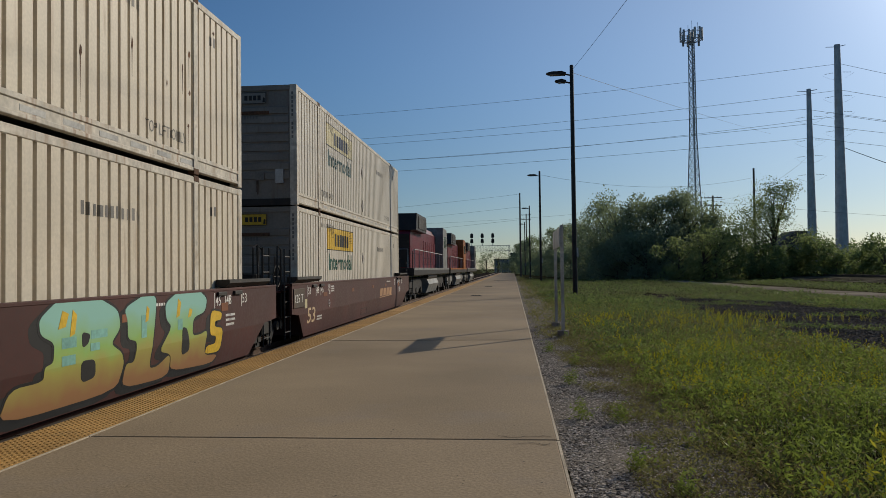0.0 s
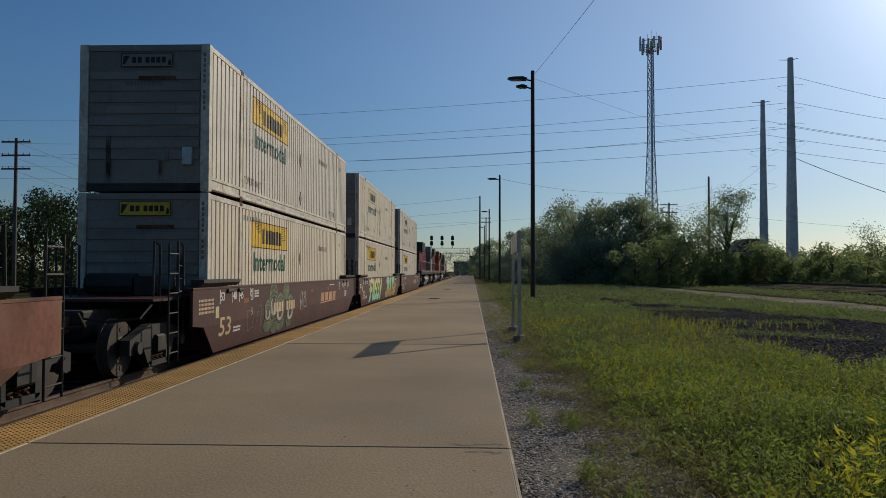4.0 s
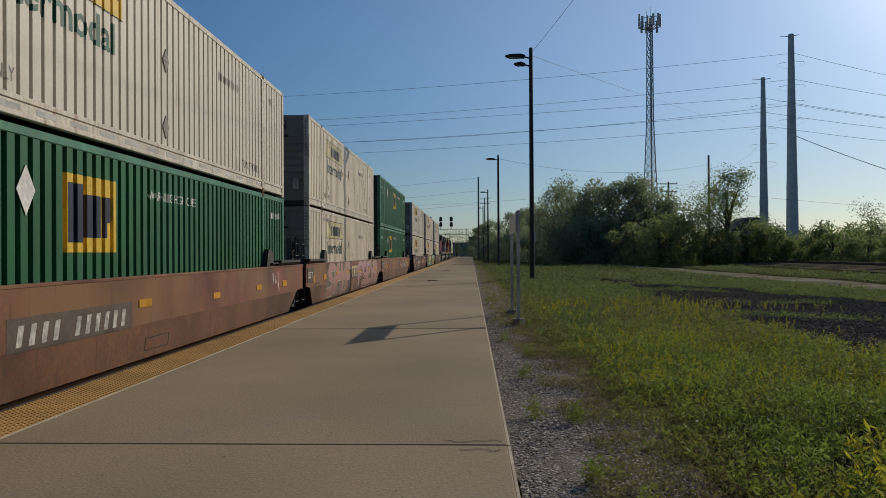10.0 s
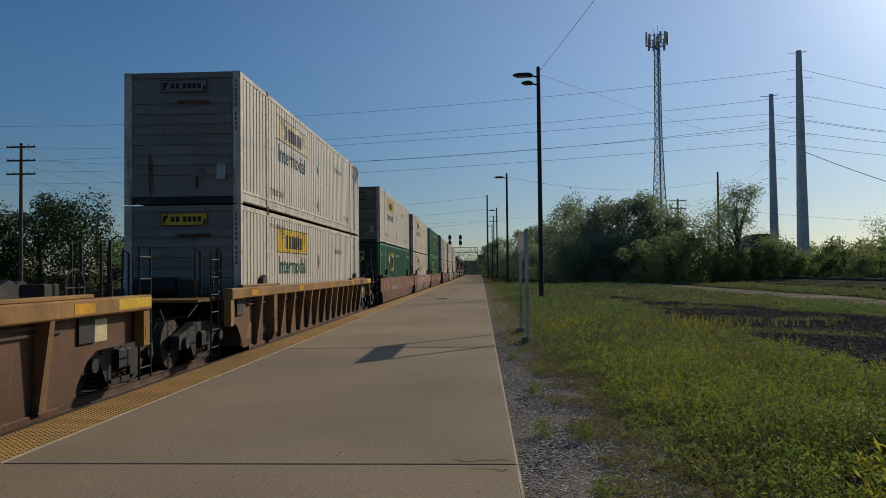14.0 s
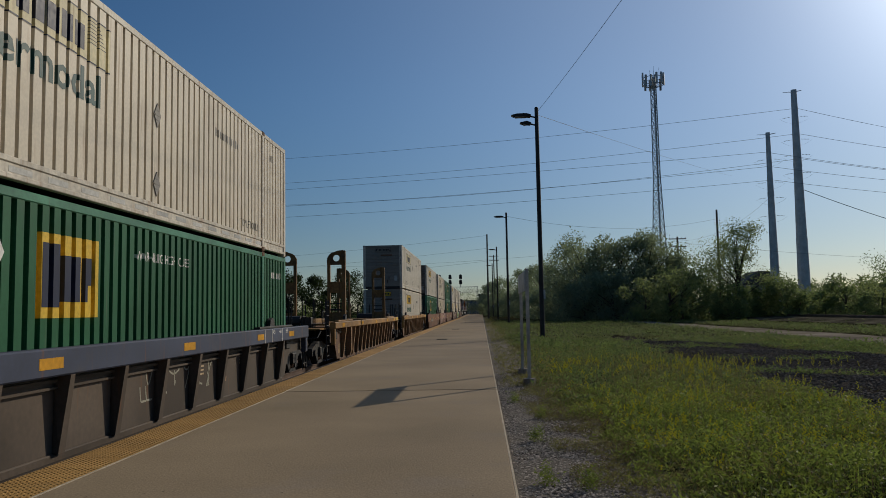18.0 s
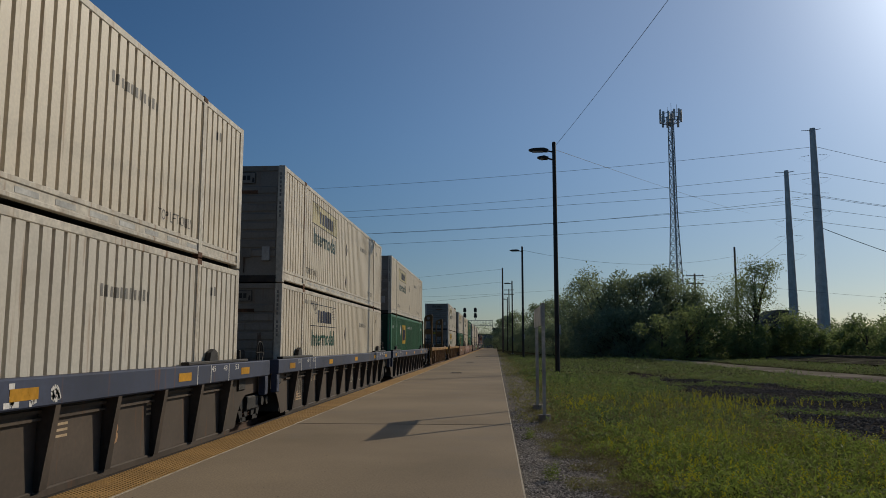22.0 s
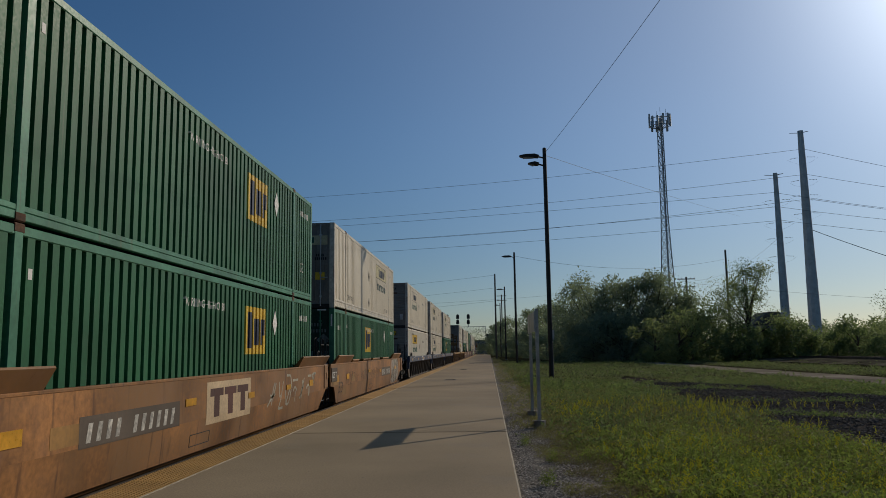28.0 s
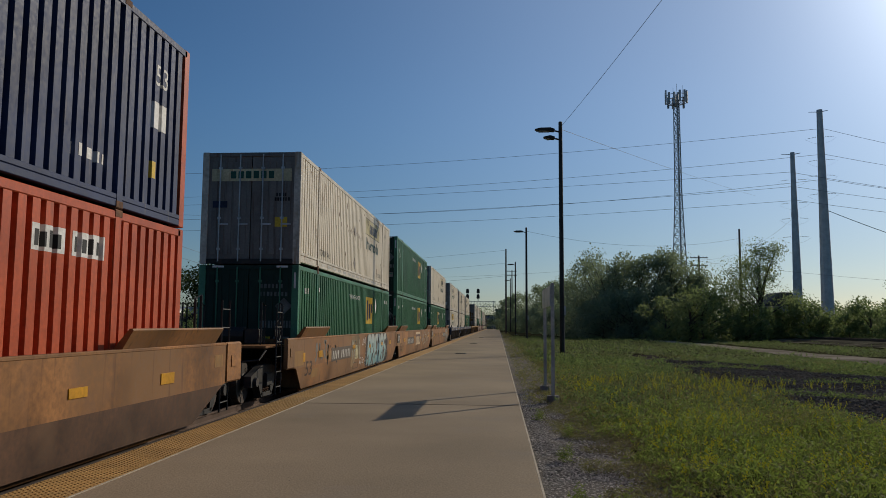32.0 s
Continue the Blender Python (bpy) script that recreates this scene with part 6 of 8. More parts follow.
def smooth_car(u, length, paint, label, rear_outer, front_outer, guides=None, seed=0, big53=None, panel125=True, numbered=True, plate_y=3.32, trays=()):
    car = base("well_car", pose(TRACK_X, u, 0), label, "well car", "well cars of the train")
    MOVERS.append((car, TRACK_X, 0, u))
    L = length
    ra, fa = (-1.25 if rear_outer else -1.1), L + (1.9 if front_outer else 1.5)
    for sgn in (1, -1):
        x0, x1 = sorted((sgn * 1.42, sgn * 1.475))
        Shape().prism([(ra, 1.17), (ra, 0.50), (ra + 0.55, 0.45), (fa - (0.3 if guides else 0.75), 0.45), (fa, 0.50), (fa, 1.17)], "x", x0, x1).ob("side_plate", paint, car)
        tip = 0.45 if guides else 0.0
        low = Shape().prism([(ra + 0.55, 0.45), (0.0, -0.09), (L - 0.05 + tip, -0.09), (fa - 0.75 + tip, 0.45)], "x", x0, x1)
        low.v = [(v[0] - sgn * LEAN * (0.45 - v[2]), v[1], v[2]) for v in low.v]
        low.ob("lower_plate", LOWER_TAN if paint is TANBROWN and seed == 15 else LOWER_RED if paint is REDBROWN else paint, car)
        x0, x1 = sorted((sgn * 1.36, sgn * 1.482))
        Shape().box(x0, x1, ra, fa, 1.14, 1.185, 0.008).ob("top_sill", paint, car)
        x0, x1 = sorted((sgn * 1.42, sgn * 1.515))
        Shape().prism([(sgn * 1.30, -0.16), (sgn * 1.34, -0.16), (sgn * 1.388, -0.10), (sgn * 1.388, -0.07), (sgn * 1.30, -0.07)], "y", 0.1, L - 0.1).ob("bottom_sill", paint, car)
    for i in range(5):
        y = 0.8 + i * (L - 1.6) / 4
        Shape().box(-1.30, 1.30, y - 0.18, y + 0.18, -0.08, 0.06).ob("floor_beam", BLACKSTEEL, car)
    for y in (0.0, L):
        d = -1 if y == 0 else 1
        a, b = sorted((y + d * 0.02, y + d * 0.06))
        Shape().box(-1.42, 1.42, a, b, -0.05, 1.15).ob("bulkhead", paint, car)
        end_gear(car, y, d, paint, rear_outer if y == 0 else front_outer)
    gm = guides or BLACKSTEEL
    spots = [(-0.9, 1.3), (L - 1.3, L + 0.9)] if not guides else [(-0.3, 2.45), *trays, (L - 2.1, L + 1.2)]
    for k, (a, b) in enumerate(spots):
        hi = 1.30 if k in (0, len(spots) - 1) else 1.235
        low_tray = guides and 0 < k < len(spots) - 1
        Shape().prism([(1.33, 1.185), (1.47, 1.185), (1.525, 1.25), (1.515, 1.285), (1.37, 1.285)] if low_tray else [(1.33, 1.185), (1.46, 1.185), (1.60, 1.43), (1.585, 1.455), (1.55, 1.455)] if guides else [(1.30, 1.20), (1.46, 1.20), (1.55, hi - 0.03), (1.55, hi + 0.03), (1.30, hi + 0.03)], "y", a, b).ob("container_guide", gm, car)
    for y in (0.62, 1.35, L - 1.7, L - 0.95) if paint is MAROON else ():
        Shape().box(1.47, 1.52, y, y + 0.36, 1.06, 1.13, 0.012).ob("latch", BLACKSTEEL, car)
    for y in (2.3, L - 1.9) if paint is REDBROWN else ():
        Shape().prism([(y - 0.32, 1.185), (y + 0.30, 1.185), (y + 0.34, 1.40), (y + 0.12, 1.60), (y - 0.12, 1.62), (y - 0.22, 1.50)], "x", 1.31, 1.42).ob("corner_lock", BLACKSTEEL, car)
        d = -1 if y < 5 else 1
        a, b = sorted((y, y + d * 1.9))
        Shape().box(1.31, 1.50, a, b, 1.24, 1.275, 0.01).box(1.31, 1.40, a, b, 1.185, 1.24).ob("container_shelf", BLACKSTEEL, car)
    x = 1.4765
    marks = ((1.75, 2.15, 0.80, 0.90), (5.3, 5.6, 0.82, 0.93), (8.7, 9.0, 0.84, 0.94), (L - 4.8, L - 4.5, 0.84, 0.94), (L - 1.5, L - 1.2, 0.8, 0.94))
    if paint is not MAROON:
        marks = tuple(m for m in ((1.60, 2.06, 0.62, 0.80), (4.0, 4.4, 0.70, 0.82), (6.5, 6.95, 0.71, 0.83), (9.8, 10.2, 0.64, 0.76), (12.8, 13.2, 0.66, 0.78), (15.2, 15.65, 0.64, 0.80)) if not numbered or m[0] != 4.0 and not plate_y - 0.3 < m[0] < plate_y + 3)
    for a, b, c, d in marks:
        Shape().box(x - 0.002, x + (0.003 if paint is MAROON else 0.0105), a, b, c, d).ob("reflector", REFLECT if paint is not MAROON else REFLECT_RED, car)
    Shape().box(x - 0.002, x + 0.004, -0.05, 0.15, 0.58, 0.80).ob("reflector", REFLECT if paint is not MAROON else LOGO_FADED, car)
    ink = PALE_INK if paint is MAROON else big53 or INK
    piece("lettering", wall_text("53", 0.2, 0.2, 0.72, 0.38, CREAM_INK if paint is MAROON else BROWN_INK, 0.01, False, x + 0.002), car)
    if paint is MAROON:
        for y, t in ((0.26, "53"), (1.04, "48"), (1.51, "45"), (2.3, "40"), (L - 2.5, "40"), (L - 1.75, "45"), (L - 1.28, "48"), (L - 0.5, "53")):
            double = t == "40"
            piece("lettering", wall_text(t, y, 0.99 if double else 0.90, 0.19 if double else 0.23, 0.115 if double else 0.17, PALE_INK, 0.004, False, x + 0.002), car)
            if double:
                piece("lettering", wall_text("20", y, 0.84, 0.19, 0.115, PALE_INK, 0.004, False, x + 0.002), car)
                Shape().box(x, x + 0.002, y - 0.02, y + 0.21, 0.968, 0.98).ob("position_mark", PALE_INK, car)
            Shape().box(x, x + 0.002, y - 0.055, y - 0.03, 0.94 if double else 0.84, 1.12).ob("position_mark", PALE_INK, car)
        ring = [(2.36 + 0.075 * math.cos(t), 0.60 + 0.085 * math.sin(t)) for t in (math.pi * i / 9 for i in range(18))]
        Shape().line([(x + 0.002, *p) for p in ring + ring[:1]], 0.006, 4).ob("stencil_ring", PALE_INK, car)
        piece("lettering", wall_text("110", 2.31, 0.565, 0.10, 0.07, PALE_INK, 0.002, False, x + 0.002), car)
        for y, z, w, n in ((2.6, 1.02, 0.35, 9), (2.6, 0.96, 0.35, 9), (2.6, 0.90, 0.35, 9), (L - 4.4, 1.0, 0.9, 12), (L - 1.3, 0.7, 0.45, 8), (L - 1.3, 0.62, 0.45, 8), (L - 1.3, 0.54, 0.4, 8), (1.1, 0.30, 0.5, 9), (1.1, 0.23, 0.5, 9)):
            s, q = Shape(), rnd(int(y * 10))
            for i in range(n):
                s.box(x, x + 0.002, y + i * w / n, y + (i + 0.7) * w / n, z, z + 0.04)
            s.ob("stencilling", PALE_INK, car)
    elif panel125 and numbered:
        s = Shape()
        for i in range(11):
            if i != 4:
                a = plate_y + 0.06 + i * 0.252
                s.prism([(a, 0.49), (a + 0.11, 0.49), (a + 0.17, 0.73), (a + 0.06, 0.73)], "x", x + 0.002, x + 0.004)
        Shape().box(x, x + 0.002, plate_y - 0.1, plate_y + 2.95, 0.43, 0.82).ob("number_plate", DULLGREY if paint is TANBROWN else GREY_PATCH, car)
        s.ob("numbering", WORN_WHITE, car)
    if guides:
        for a, b, show in ((-1.55, -0.92, rear_outer), (L + 1.72, L + 2.45, front_outer), (L + 0.95, L + 1.4, not front_outer)):
            if show:
                Shape().box(1.40, 1.50, a, b, 0.47, 1.19, 0.03).box(1.49, 1.515, a + 0.2, b - 0.2, 0.75, 0.95).ob("end_cabinet", paint, car)
        for a, b, c, d in ((L + 1.17, L + 1.55, 0.77, 0.98), (-0.9, 0.0, 0.5, 0.86), (2.6, 3.3, 0.5, 0.75), (0.9, 1.6, 0.12, 0.35)):
            Shape().box(x - 0.002, x + 0.0015, a, b, c, d).ob("paint_patch", YELLOWTOP, car)
    if panel125 and not rear_outer:
        Shape().box(x - 0.01, x + 0.02, -1.0, -0.12, 0.62, 1.06, 0.008).ob("placard_board", DULLGREY, car)
        piece("lettering", wall_text("125 T", -0.92, 0.74, 0.66, 0.19, PALE_INK, 0, False, x + 0.022), car)
    if paint is MAROON and rear_outer:
        for k in range(4):
            s = Shape()
            for i in range(11):
                s.box(x, x + 0.002, -0.95 + i * 0.075, -0.95 + i * 0.075 + 0.05, 0.92 - 0.075 * k, 0.965 - 0.075 * k)
            s.ob("stencilling", CREAM_INK, car)
    Shape().box(x - 0.002, x + 0.002, L * 0.42, L * 0.42 + 0.9, 0.02, 0.035).box(x - 0.002, x + 0.002, L * 0.42, L * 0.42 + 0.015, 0.02, 0.22).box(x - 0.002, x + 0.002, L * 0.42 + 0.9, L * 0.42 + 0.915, 0.02, 0.22).box(x - 0.002, x + 0.002, L * 0.42, L * 0.42 + 0.9, 0.21, 0.225).ob("access_cover", BLACKSTEEL, car)
    return car


def ribbed_car(u, length, chord, plate, label, rear_outer, front_outer, chord_z=(0.99, 1.215), stanchions=False, seed=0, unit="A"):
    car = base("well_car", pose(TRACK_X, u, 0), label, "well car", "well cars of the train")
    MOVERS.append((car, TRACK_X, 0, u))
    L = length
    ra, fa = (-1.3 if rear_outer else -0.95), L + (1.8 if front_outer else 1.5)
    z0, z1 = chord_z
    for sgn in (1, -1):
        x0, x1 = sorted((sgn * 1.33, sgn * 1.535))
        Shape().box(x0, x1, ra, fa, z0, z1, 0.02).ob("top_chord", chord, car)
        x0, x1 = sorted((sgn * 1.298, sgn * 1.314))
        Shape().prism([(ra, z0), (ra, 0.52), (-0.57, 0.5), (-0.3, 0.37), (-0.1, 0.15), (0.05, -0.1), (L - 0.05, -0.1), (L + 0.1, 0.15), (L + 0.3, 0.37), (L + 0.57, 0.5), (fa, 0.52), (fa, z0)], "x", x0, x1).ob("side_sheet", plate, car)
        x0, x1 = sorted((sgn * 1.28, sgn * 1.345))
        Shape().box(x0, x1, 0.4, L - 0.4, -0.2, -0.08, 0.015).ob("bottom_chord", plate, car)

        def rib():
            s = Shape()
            # wedge-shaped post, broad at the foot, with a flange
            s.v = [(sgn * 1.32, -0.05, z0), (sgn * 1.32, 0.05, z0), (sgn * 1.528, 0.05, z0), (sgn * 1.528, -0.05, z0), (sgn * 1.32, -0.06, -0.08), (sgn * 1.32, 0.06, -0.08), (sgn * 1.40, 0.075, -0.08), (sgn * 1.40, -0.075, -0.08)]
            fs = [(0, 1, 2, 3), (7, 6, 5, 4), (0, 4, 5, 1), (1, 5, 6, 2), (2, 6, 7, 3), (3, 7, 4, 0)]
            s.f = fs if sgn < 0 else [f[::-1] for f in fs]
            return s.mesh("side_post", POSTTAN if chord is YELLOWTOP else plate)

        me = kept(("rib", plate.name, sgn, z0), rib)
        n = 11 if chord is BLUEGREY else 15
        for i in range(n):
            if chord is YELLOWTOP and i == 1:
                continue
            piece("side_post", me, car, at=pose(0, 0.86 + i * (L - 1.72) / (n - 1), 0))
    if chord is YELLOWTOP:
        Shape().prism([(1.32, -0.08), (1.46, -0.08), (1.528, 0.1), (1.528, z0), (1.32, z0)], "y", 1.82, 2.08).ob("wide_post", POSTTAN, car)
        for a, b in ((fa - 1.05, fa - 0.03), (ra + 0.03, ra + 0.5)):
            Shape().box(1.534, 1.539, a, b, z0 + 0.05, z1 - 0.03).ob("paint_patch", LOGO_YELLOW if a > 5 else YELLOWTOP, car, "fresh yellow paint at the chord's end")
        Shape().box(1.3145, 1.318, L + 0.3, L + 0.85, 0.62, 0.92).ob("stencil_panel", LOGO_FADED, car)
    for a in (fa - 0.2, ra):
        Shape().box(1.36, 1.50, a, a + 0.2, 0.45, z0, 0.02).box(1.45, 1.505, a + 0.05, a + 0.15, 0.55, 0.75).ob("end_post", chord, car)
    Shape().box(1.335, 1.37, 0.3, L - 0.3, z0 - 0.09, z0 - 0.05).box(1.335, 1.37, 0.3, L - 0.3, z0 - 0.17, z0 - 0.14).ob("pipe_run", DULLGREY, car)
    for i in range(5):
        y = 0.8 + i * (L - 1.6) / 4
        Shape().box(-1.3, 1.3, y - 0.18, y + 0.18, -0.12, 0.04).ob("floor_beam", BLACKSTEEL, car)
    for y in (0.0, L):
        d = -1 if y == 0 else 1
        a, b = sorted((y + d * 0.02, y + d * 0.06))
        Shape().box(-1.3, 1.3, a, b, -0.05, 1.0).ob("bulkhead", plate, car)
        end_gear(car, y, d, chord, rear_outer if y == 0 else front_outer, not (rear_outer if y == 0 else front_outer))
        a = 0.2 if y == 0 else L - 2.2
        Shape().box(1.33, 1.47, a - 0.6, a + 2.4, z1, z1 + 0.055, 0.012).ob("walkway", BLACKSTEEL if chord is BLUEGREY else chord, car)
        Shape().prism([(y - d * 1.5 - 0.2, z1 + 0.05), (y - d * 1.5 + 0.2, z1 + 0.05), (y - d * 1.5 + 0.17, z1 + 0.2), (y - d * 1.5 + 0.02, z1 + 0.26), (y - d * 1.5 - 0.15, z1 + 0.2)], "x", 1.31, 1.40).ob("corner_lock", BLACKSTEEL, car)
    x = 1.536
    for a in (0.0, 4.4, 8.6, 12.8, L - 0.4):
        Shape().box(x - 0.002, x + 0.003, a, a + 0.5, (z0 + z1) / 2 - 0.07, (z0 + z1) / 2 + 0.06).ob("reflector", REFLECT, car)
    for a in () if chord is YELLOWTOP else (1.1, 2.0, 2.6):
        Shape().box(x, x + 0.002, a, a + 0.025, z0 + 0.01, z1 - 0.01).ob("position_mark", PALE_INK, car)
        Shape().box(x, x + 0.002, L - a, L - a + 0.025, z0 + 0.01, z1 - 0.01).ob("position_mark", PALE_INK, car)
    for y, t in () if chord is YELLOWTOP else ((0.78, "53"), (1.7, "48"), (2.3, "45"), (L - 1.38, "48"), (L - 1.96, "45"), (L - 0.75, "53")):
        piece("lettering", wall_text(t, y, z1 - 0.13, 0.2, 0.1, PALE_INK, 0, False, x + 0.002), car)
    piece("lettering", wall_text("53", 10.95, 0.20, 0.42, 0.30, FADED_ORANGE if chord is BLUEGREY else CREAM_INK, 0.01, False, 1.316), car)
    if chord is BLUEGREY:
        piece("lettering", wall_text(unit, 2.62, 0.44, 0.17, 0.2, PALE_INK, 0.01, False, 1.3162), car)
        piece("lettering", wall_text("125-T", 1.33, 0.10, 0.62, 0.24, FADED_ORANGE, 0.01, False, 1.3162), car)
    else:
        for t, zz in (("20", 0.52), ("40", 0.36)):
            piece("lettering", wall_text(t, 1.87, zz, 0.16, 0.12, INK, 0.005, False, 1.5295), car)
    if chord is YELLOWTOP:
        for a, b, c, d in ((0.32, 0.86, 0.08, 0.42), (9.25, 9.85, 0.44, 0.80), (4.5, 4.95, 0.58, 0.66), (6.6, 7.05, 0.58, 0.66), (5.45, 5.75, 0.40, 0.78)):
            Shape().box(1.3142, 1.3155, a, b, c, d).ob("paint_patch", OCHRE_PATCH, car)
        if not stanchions:
            piece("lettering", wall_text("NWF13", 9.33, 0.47, 0.46, 0.12, INK, 0.004, False, 1.3165), car)
            for a in (11.35, 12.35):
                Shape().box(1.3145, 1.3165, a, a + 0.62, 0.33, 0.72).ob("logo_artwork", CREAM_INK, car, "worn cream block of a painted logo")
                for zz in (0.42, 0.52, 0.62):
                    Shape().box(1.3165, 1.3175, a + 0.12, a + 0.62, zz, zz + 0.03).ob("logo_artwork", RIBBROWN, car)
    s, q = Shape(), rnd(seed)
    for i in range(9):
        if i not in (4,):
            s.box(1.3145, 1.3165, 2.55 + i * 0.17, 2.63 + i * 0.17, 0.52, 0.68)
    for y, z in ((1.5, 0.1), (9.6, 0.45), (12.2, 0.5)):
        for r in range(3):
            s.box(1.3145, 1.3165, y, y + 0.5, z + r * 0.07, z + r * 0.07 + 0.03)
    s.ob("stencilling", CREAM_INK, car)
    if stanchions:
        for y in (2.0, 14.0):
            for sgn in (1, -1):
                st = Shape()
                xo, xi = sgn * 1.30, sgn * 0.60
                st.box(min(xo, xo - sgn * 0.14), max(xo, xo - sgn * 0.14), y - 0.09, y + 0.09, 1.2, 3.92, 0.02)
                st.box(min(xi, xi + sgn * 0.11), max(xi, xi + sgn * 0.11), y - 0.06, y + 0.06, 1.2, 3.55, 0.02)
                root_s = st.ob("stanchion", STANCHION_SHADED, car)
                top = Shape()
                ring = [(sgn * 0.95 + 0.13 * math.cos(t), 3.63 + 0.13 * math.sin(t)) for t in (math.pi * 2 * i / 14 for i in range(14))]
                outer = []
                rim = [(-0.36, -0.26), (0.36, -0.26), (0.36, 0.31), (0.10, 0.30), (-0.20, 0.20), (-0.32, 0.10), (-0.37, -0.05)]
                for i in range(14):
                    t = math.pi * 2 * i / 14
                    cx, cz, far = sgn * math.cos(t), math.sin(t), 9.0
                    for p, w in zip(rim, rim[1:] + rim[:1]):
                        ex, ez = w[0] - p[0], w[1] - p[1]
                        det = cx * ez - cz * ex
                        if abs(det) > 1e-9:
                            d, e = (p[0] * ez - p[1] * ex) / det, (p[0] * cz - p[1] * cx) / det
                            if d > 0 and -1e-6 <= e <= 1 + 1e-6:
                                far = min(far, d)
                    outer.append((sgn * (0.95 + cx * far), 3.63 + cz * far))
                top.v = [(p[0], yy, p[1]) for yy in (y - 0.04, y + 0.04) for p in ring + outer]
                for i in range(14):
                    j = (i + 1) % 14
                    top.f += [(i, j, 14 + j, 14 + i), (28 + i, 42 + i, 42 + j, 28 + j), (i, 28 + i, 28 + j, j), (14 + i, 14 + j, 42 + j, 42 + i)]
                top.ob("stanchion_head", STANCHION_SHADED, root_s)
                for za, zb in ((2.30, 2.72), (1.62, 1.68), (1.86, 1.90), (1.2, 1.55)):
                    a, b = sorted((sgn * 0.62, sgn * 1.28))
                    Shape().box(a, b, y - 0.03, y + 0.03, za, zb).ob("stanchion_plate", BLACKSTEEL if 1.5 < za < 2 else STANCHION_SHADED, root_s)
        for y0, y1 in ((-0.8, 1.8), (14.2, L + 0.7)):
            Shape().box(-1.2, 1.2, y0, y1, 1.1, 1.17).ob("deck_plate", YELLOWTOP, car)
        for x0 in (-1.49,):
            Shape().box(x0, x0 + 0.14, 0, L, 1.2, 1.27).ob("far_rail", YELLOWTOP, car)
    return car


# ---------- graffiti ----------
def graffiti_mat(name, stops):
    """Spray paint that fades through bands of colour from the foot up."""
    m = bpy.data.materials.new(name)
    m.use_nodes = True
    n, link = m.node_tree.nodes, m.node_tree.links.new
    co, sep, ns, ad, ramp = (n.new("ShaderNode" + k) for k in ("TexCoord", "SeparateXYZ", "TexNoise", "Math", "ValToRGB"))
    ns.inputs["Scale"].default_value = 2.5
    link(co.outputs["Object"], sep.inputs[0])
    link(co.outputs["Object"], ns.inputs["Vector"])
    ad.operation = "MULTIPLY_ADD"
    ad.inputs[1].default_value = 0.35
    link(ns.outputs["Fac"], ad.inputs[0])
    link(sep.outputs["Z"], ad.inputs[2])
    sc = n.new("ShaderNodeMath")
    sc.operation = "MULTIPLY"
    sc.inputs[1].default_value = 0.8
    link(ad.outputs[0], sc.inputs[0])
    link(sc.outputs[0], ramp.inputs[0])
    els = ramp.color_ramp.elements
    els[0].position, els[0].color = stops[0][0], (*stops[0][1], 1)
    els[1].position, els[1].color = stops[-1][0], (*stops[-1][1], 1)
    for p, c in stops[1:-1]:
        els.new(p).color = (*c, 1)
    link(ramp.outputs[0], n["Principled BSDF"].inputs["Base Color"])
    n["Principled BSDF"].inputs["Roughness"].default_value = 0.6
    return m


SPRAY_A = graffiti_mat("spray_brown_green_cyan", [(0.22, (0.26, 0.12, 0.04)), (0.48, (0.30, 0.28, 0.05)), (0.62, (0.22, 0.38, 0.08)), (0.9, (0.22, 0.45, 0.38))])
SPRAY_B = graffiti_mat("spray_cyan_green_cream", [(0.15, (0.20, 0.45, 0.42)), (0.5, (0.25, 0.45, 0.12)), (0.75, (0.45, 0.50, 0.18)), (1.0, (0.52, 0.40, 0.24))])
SPRAY_C = graffiti_mat("spray_pink_orange", [(0.1, (0.20, 0.075, 0.045)), (0.6, (0.30, 0.13, 0.11)), (1.0, (0.33, 0.17, 0.145))])
SPRAY_D = graffiti_mat("spray_teal_white", [(0.1, (0.14, 0.27, 0.27)), (0.45, (0.19, 0.34, 0.34)), (0.8, (0.27, 0.36, 0.35)), (1.0, (0.36, 0.37, 0.34))])
SPRAY_F = graffiti_mat("spray_dusty_pink", [(0.2, (0.26, 0.16, 0.10)), (0.6, (0.32, 0.23, 0.17)), (1.0, (0.30, 0.20, 0.14))])


